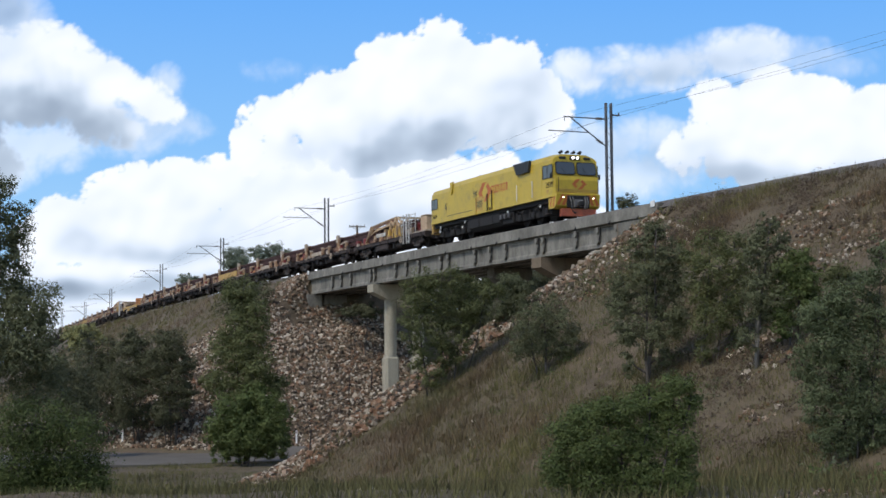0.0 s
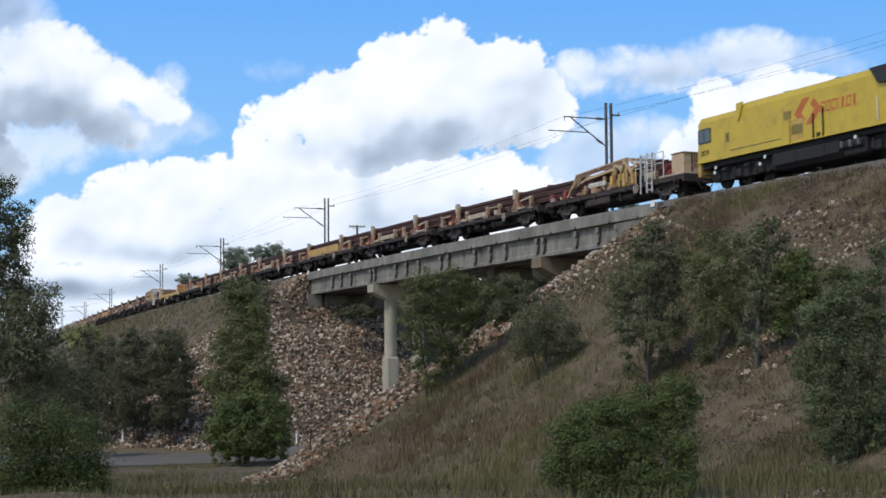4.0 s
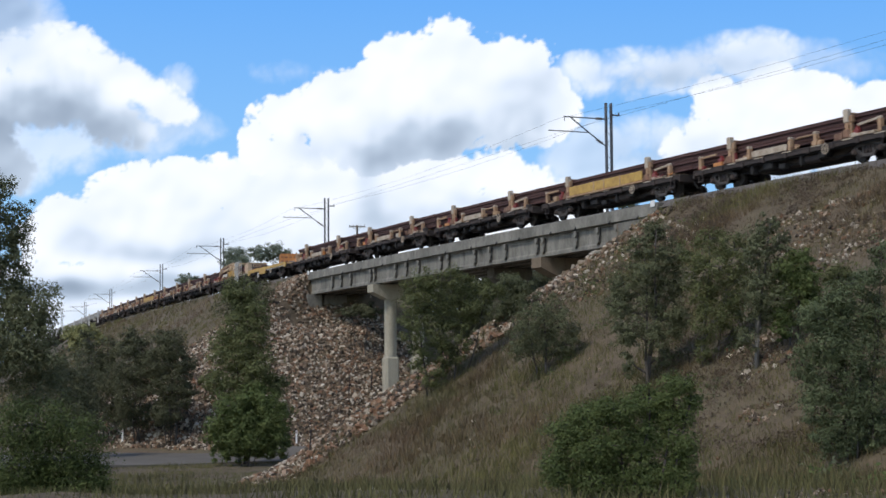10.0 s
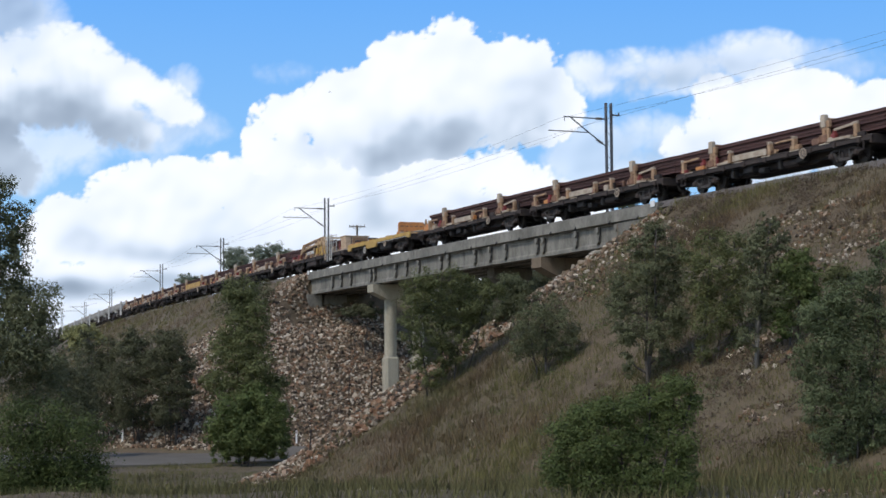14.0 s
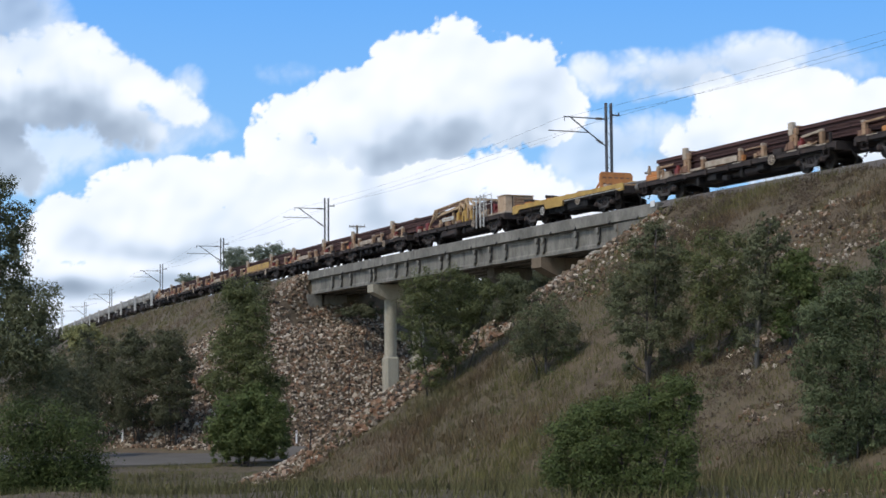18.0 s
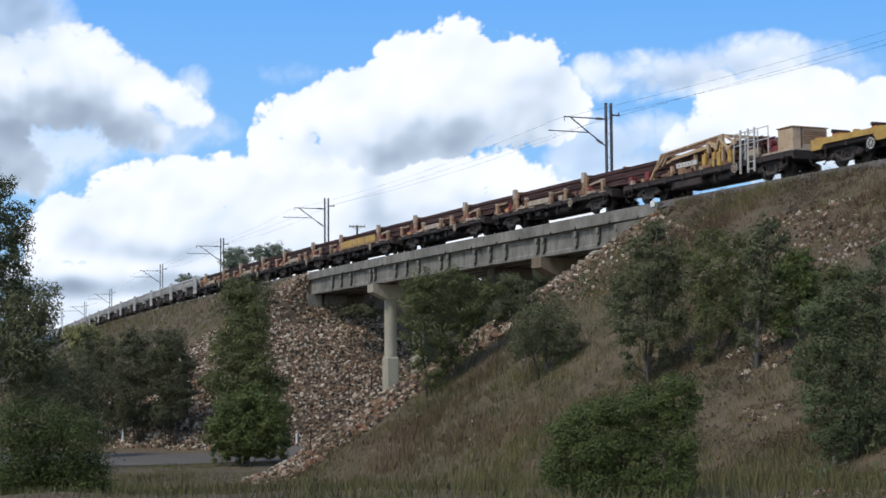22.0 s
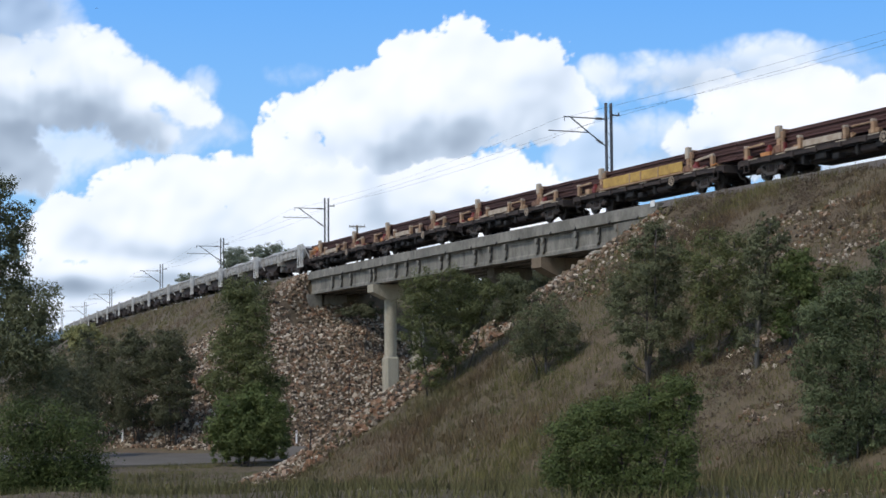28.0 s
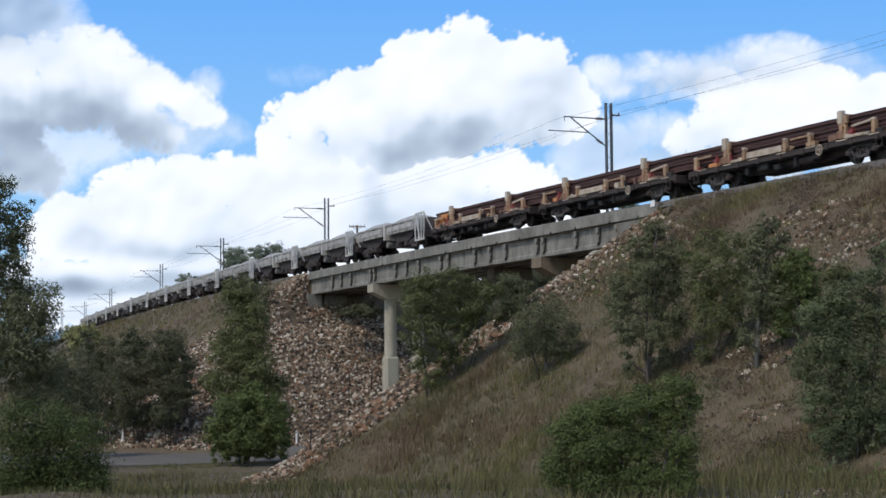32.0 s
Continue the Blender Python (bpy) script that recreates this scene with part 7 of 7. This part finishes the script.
# ---- dry grass ----
def grass_material(name, lush):
    m = bpy.data.materials.new(name)
    m.use_nodes = True
    nt = m.node_tree
    b = nt.nodes["Principled BSDF"]
    r = nt.nodes.new("ShaderNodeNewGeometry").outputs["Random Per Island"]
    dry = ramp(nt, r, [(0, (0.086, 0.055, 0.031)), (0.5, (0.172, 0.115, 0.058)), (1, (0.275, 0.19, 0.098))])
    green = ramp(nt, r, [(0, (0.070, 0.066, 0.022)), (1, (0.175, 0.162, 0.058))])
    f = ramp(nt, noise_tex(nt, 0.22, 4, 0.6), [(0.38 - lush, (0, 0, 0)), (0.56 - lush, (1, 1, 1))])
    col = mix_rgb(nt, f, dry, green)
    worn = ramp(nt, noise_tex(nt, 0.11, 5, 0.65), [(0.36, (0.62, 0.58, 0.55)), (0.5, (0.95, 0.95, 0.93)), (0.64, (1.25, 1.2, 1.1))])
    col = mix_rgb(nt, 1.0, col, worn, "MULTIPLY")
    nt.links.new(col, b.inputs["Base Color"])
    b.inputs["Roughness"].default_value = 0.8
    return m


GRASS = grass_material("dry_grass", 0.02)
GRASS_GREEN = grass_material("green_verge_grass", 0.2)


def blades(P, z, height, per, lean=0.35, spread=0.12):
    n = len(P) * per
    base = np.repeat(np.column_stack([P, z]), per, 0)
    base[:, :2] += vrng.normal(size=(n, 2)) * spread
    h = np.repeat(height, per)[:, None] * vrng.uniform(0.5, 1.15, (n, 1))
    a = vrng.uniform(0, 2 * np.pi, n)
    side = np.column_stack([np.cos(a), np.sin(a), np.zeros(n)])
    tip = base + np.column_stack([vrng.normal(size=(n, 2)) * lean, np.ones(n)]) * h
    base[:, 2] -= 0.06
    w = 0.007 + 0.02 * h
    V = np.stack([base - side * w, base + side * w, tip], 1).reshape(-1, 3)
    return V, np.arange(3 * n).reshape(-1, 3)


def build_grass():
    sets = []

    def slope(s, l):
        return (vrng.uniform(size=s.shape) < 0.55 + 0.5 * fbm(s * 0.25, l * 0.25, 3, 21)) & (s > BANK_NEAR + 0.8)

    s, l, P = scatter_line(80000, 24, 76, 2.5, 31, slope)
    sets.append((P, 0.12 + 0.32 * np.clip(0.45 + 1.2 * fbm(P[:, 0] * 0.3, P[:, 1] * 0.3, 3, 33), 0, 1)))
    s, l, P = scatter_line(9000, -150, -32, 2.6, 20, lambda s, l: vrng.uniform(size=s.shape) < 0.9)
    sets.append((P, np.full(len(P), 0.45)))
    P = np.column_stack([vrng.uniform(-26, 12, 26000), vrng.uniform(17, 100, 26000)])
    sets.append((P, 0.08 + 0.3 * np.clip(0.4 + fbm(P[:, 0] * 0.2, P[:, 1] * 0.2, 3, 35), 0, 1)))
    P = np.column_stack([vrng.uniform(-12, 8, 9000), vrng.uniform(17, 40, 9000)])
    sets.append((P, np.full(len(P), 0.1)))
    for name, label, mat, chosen in (("grass", "dry straw-coloured grass tufts on the railway bank", GRASS, sets[:2]), ("roadside_grass", "low green and straw grass beside the road", GRASS_GREEN, sets[2:])):
        Vs, Fs, n = [], [], 0
        for P, h in chosen:
            z = ground_z(P[:, 0], P[:, 1])
            d = (P[:, 0] + 20) * 0.45 + (105.4 - P[:, 1])          # keep the road clear
            ok = ~((np.abs(d) < 10.6) & (z < 1.1))
            V, F = blades(P[ok], z[ok], h[ok], 6)
            Vs.append(V)
            Fs.append(F + n)
            n += len(V)
        tagged(new(name, fast_mesh(name, np.concatenate(Vs), np.concatenate(Fs), mat)), label, "grass", kind="stuff")


build_grass()


# ---- woods beyond the underpass ----
def build_far_woods():
    P = []
    for k in range(70):
        x, y = vrng.uniform(-13, 17), vrng.uniform(150, 190)
        h = vrng.uniform(13, 20)
        for j in range(7):
            c = np.array([x + vrng.normal() * 1.6, y + vrng.normal() * 1.6, gz(x, y) + h * vrng.uniform(0.2, 0.95)])
            P.append(c + vrng.normal(size=(75, 3)) * np.array([1.3, 1.3, 1.0]))
    P = np.concatenate(P)
    s, l = line_coords(P[:, 0], P[:, 1])
    P = P[(l < -9) & (P[:, 2] > 0) & (P[:, 2] < 5 + 0.067 * P[:, 1] + 0.11 * P[:, 0])]
    V, F = leaf_arrays(P, 0.7)
    tagged(new("far_woods", fast_mesh("far_woods", V, F, EUC_DARK)), "dark green woods beyond the railway bridge", "woods", kind="stuff")


build_far_woods()


# ---- weeds and low scrub in the grass ----
DEAD = leaf_material("dead_brown_leaf", (0.105, 0.078, 0.055), (0.195, 0.145, 0.10))


def build_weeds():
    for mat, name, label, n, seed in ((GREEN_MID, "weeds", "low green weeds among the dry grass", 260, 51), (EUC_GREY, "scrub", "low grey-brown scrub on the railway bank", 420, 52), (DEAD, "dead_scrub", "dead brown scrub along the top of the bank", 900, 53)):
        if mat is DEAD:
            s, l, P = scatter_line(n * 3, 26, 78, 2.7, 8.5, lambda s, l: vrng.uniform(size=s.shape) < np.clip(0.75 + fbm(s * 0.3, l * 0.5, 3, 53) - 0.12 * (l - 3), 0, 1))
            P = np.concatenate([P, scatter_line(420, 40, 56, 10.5, 19, lambda s, l: fbm(s * 0.25, l * 0.25, 3, 54) > -0.12)[2]])
        else:
            s, l, P = scatter_line(n * 3, 26, 74, 4, 31, lambda s, l: fbm(s * 0.14, l * 0.14, 3, seed) > 0.12)
        Q = []
        for x, y in P:
            r = vrng.uniform(0.12, 0.42)
            Q.append(np.array([x, y, gz(x, y) + r * 0.45]) + vrng.normal(size=(int(170 * r), 3)) * np.array([r, r, r * 0.5]) * 0.6)
        V, F = leaf_arrays(np.concatenate(Q), 0.08)
        tagged(new(name, fast_mesh(name, V, F, mat)), label, "weeds", kind="stuff")


build_weeds()


# ---- small things by the road and on the bank ----
def guide_post(x, y):
    ob = thing("guide_post", "white roadside guide post with a red reflector", "guide post", "road guide posts", at=pose(x, y, gz(x, y)))
    part("post", Mesh().cbox(-0.06, 0.06, -0.03, 0.03, -0.2, 1.0, 0.01), WHITE_PAINT, ob)
    part("reflector", Mesh().cbox(-0.03, 0.03, -0.036, -0.0305, 0.8, 0.92, 0.004), RED, ob)


def picket(x, y, h):
    ob = thing("steel_picket", "thin dark steel picket standing in the grass", "post", "pickets on the bank", at=pose(x, y, gz(x, y), 2, 3, 20))
    part("stem", Mesh().xprism([(-0.03, -0.03), (0.03, -0.03), (0.01, 0.0), (0.03, 0.03), (-0.03, 0.03), (-0.01, 0.0)], 0, h + 0.3, pose(0, 0, -0.3, 0, -90, 0)), FRAME, ob)


def power_pole(x, y, top):
    z = gz(x, y)
    ob = thing("power_pole", "dark timber power pole with crossarm and insulators", "power pole", at=pose(x, y, z))
    h = top - z
    part("pole", Mesh().tube((0, 0, -0.5), (0, 0, h), 0.17, 0.14, n=10), TIMBER, ob)
    part("crossarm", Mesh().cbox(-1.15, 1.15, -0.06, 0.06, h - 0.34, h - 0.18, 0.02), TIMBER, ob)
    for dx in (-1.05, -0.5, 0.5, 1.05):
        part("insulator", Mesh().tube((dx, 0, h - 0.18), (dx, 0, h + 0.02), 0.06, 0.04, n=8), STEEL_GREY, ob)
    for sg in (-1, 1):
        part("arm_brace", Mesh().bar((sg * 0.6, 0, h - 0.3), (0, 0, h - 0.85), 0.05), STEEL_GREY, ob)


guide_post(-22.3, 114.5)
guide_post(-9.9, 110.6)
def slab(x, y):
    """A broken pale slab lying on the stones."""
    m = Mesh().prism([(-0.32, 0), (-0.3, 0.09), (0.1, 0.12), (0.34, 0.08), (0.36, 0.0)], -0.2, 0.24)
    tagged(part("concrete_slab", m, CONCRETE_PALE, at=pose(x, y, gz(x, y) + 0.12, 6, -4, 15)), "broken pale concrete slab lying on the stones", "slab")


slab(7.26, 76.3)
picket(-6.71, 115.93, 1.5)
picket(-5.87, 72.0, 1.1)
picket(-5.2, 117.4, 1.3)
power_pole(-12.05, 230.0, 26.9)


# ---- birds ----
FEATHER = surface("dark_feather", (0.02, 0.02, 0.024), (0.04, 0.038, 0.04), 20, 0.8, bump=0)
BIRDS = []


def sky_point(x, y, d):
    """A point d metres off, x and y in thousandths of the focal length from the view's axis."""
    v = BASIS @ Vector((x / FOCAL, y / FOCAL, -1)).normalized()
    return EYE_POS + v * d


def swallow(way):
    ob = thing("swallow", "small dark swallow gliding across the sky", "bird", "birds in the sky")
    body = Mesh()
    for a, b, r0, r1 in ((0.09, 0.05, 0.004, 0.018), (0.05, -0.02, 0.018, 0.02), (-0.02, -0.09, 0.02, 0.008)):
        body.tube((a, 0, 0), (b, 0, 0), r0, r1, n=8)
    part("body", body, FEATHER, ob)
    for sg in (-1, 1):
        part("wing", Mesh().add([(0.03, sg * 0.015, 0.0), (-0.02, sg * 0.015, 0), (0.045, sg * 0.08, 0.02), (-0.005, sg * 0.08, 0.02), (-0.03, sg * 0.17, 0.01), (0.03, sg * 0.015, 0.006), (-0.02, sg * 0.015, 0.006), (0.045, sg * 0.08, 0.026), (-0.005, sg * 0.08, 0.026)],
                               [(0, 1, 3, 2), (2, 3, 4), (5, 7, 8, 6), (7, 4, 8), (0, 2, 7, 5), (1, 6, 8, 3), (2, 4, 7), (3, 8, 4), (0, 5, 6, 1)]), FEATHER, ob)
        part("tail_streamer", Mesh().tube((-0.085, sg * 0.006, 0), (-0.14, sg * 0.03, 0), 0.005, 0.002, n=5), FEATHER, ob)
    rows = []
    for k, (t, x, y) in enumerate(way):
        p = sky_point(x, y, 130.0)
        a, b = way[max(0, k - 1)], way[min(len(way) - 1, k + 1)]
        rows.append((t, Matrix.Translation(p) @ pose(0, 0, 0, 0, 0, 0 if b[1] >= a[1] else 40) @ pose(0, 0, 0, 20, 0, 0)))
    ob.matrix_basis = rows[0][1]
    BIRDS.append((ob, rows))


swallow([(0, -1900, 900), (10.6, -790, 490), (11.2, -697, 429), (11.5, -666, 397), (12.0, -639, 351), (12.4, -612, 315), (12.6, -563, 303), (12.9, -477, 283), (13.1, -419, 278), (13.3, -366, 275), (13.5, -324, 275), (14.5, -60, 300), (15.6, 240, 480), (17.5, 800, 900), (32, 3000, 1900)])
swallow([(0, -3000, 900), (25, -1000, 480), (26.5, -820, 440), (27.5, -684, 409), (27.9, -624, 423), (28.1, -604, 429), (28.5, -565, 455), (30, -300, 640), (32, 100, 900)])


# ---- what moves ----
def vehicle_rows(c):
    rows = []
    for k in range(33):
        s = c + run(k)
        p = on_line(s)
        rows.append((float(k), pose(p.x, p.y, p.z, 0, 0, math.degrees(line_dir(s)))))
    return rows


def cloud_rows(far, drift):
    rows = []
    for k in range(5):
        t = 8.0 * k
        d = BASIS @ Vector((drift[0], drift[1], 0)) * (far / FOCAL * (t / 32 - 0.5))
        rows.append((t, Matrix.Translation(EYE_POS + d)))
    return rows


def wheel_rows(ob, radius):
    """Rolling wheelsets: a row every fifteenth of a second."""
    base, rows = ob.matrix_basis.copy(), []
    for k in range(481):
        t = k / 15
        rows.append((t, base @ pose(0, 0, 0, 0, math.degrees(run(t) / radius) % 360, 0)))
    return rows


def motions():
    for ob, c in TRAIN:
        walk(ob, vehicle_rows(c))
        for wheel in [o for o in ob.children_recursive if o.name.startswith("wheelset")]:
            walk(wheel, wheel_rows(wheel, 0.5 if ob is loco else 0.42))
    for ob, rows in BIRDS:
        walk(ob, rows)
    for ob, far, drift in CLOUDS:
        walk(ob, cloud_rows(far, drift))


motions()
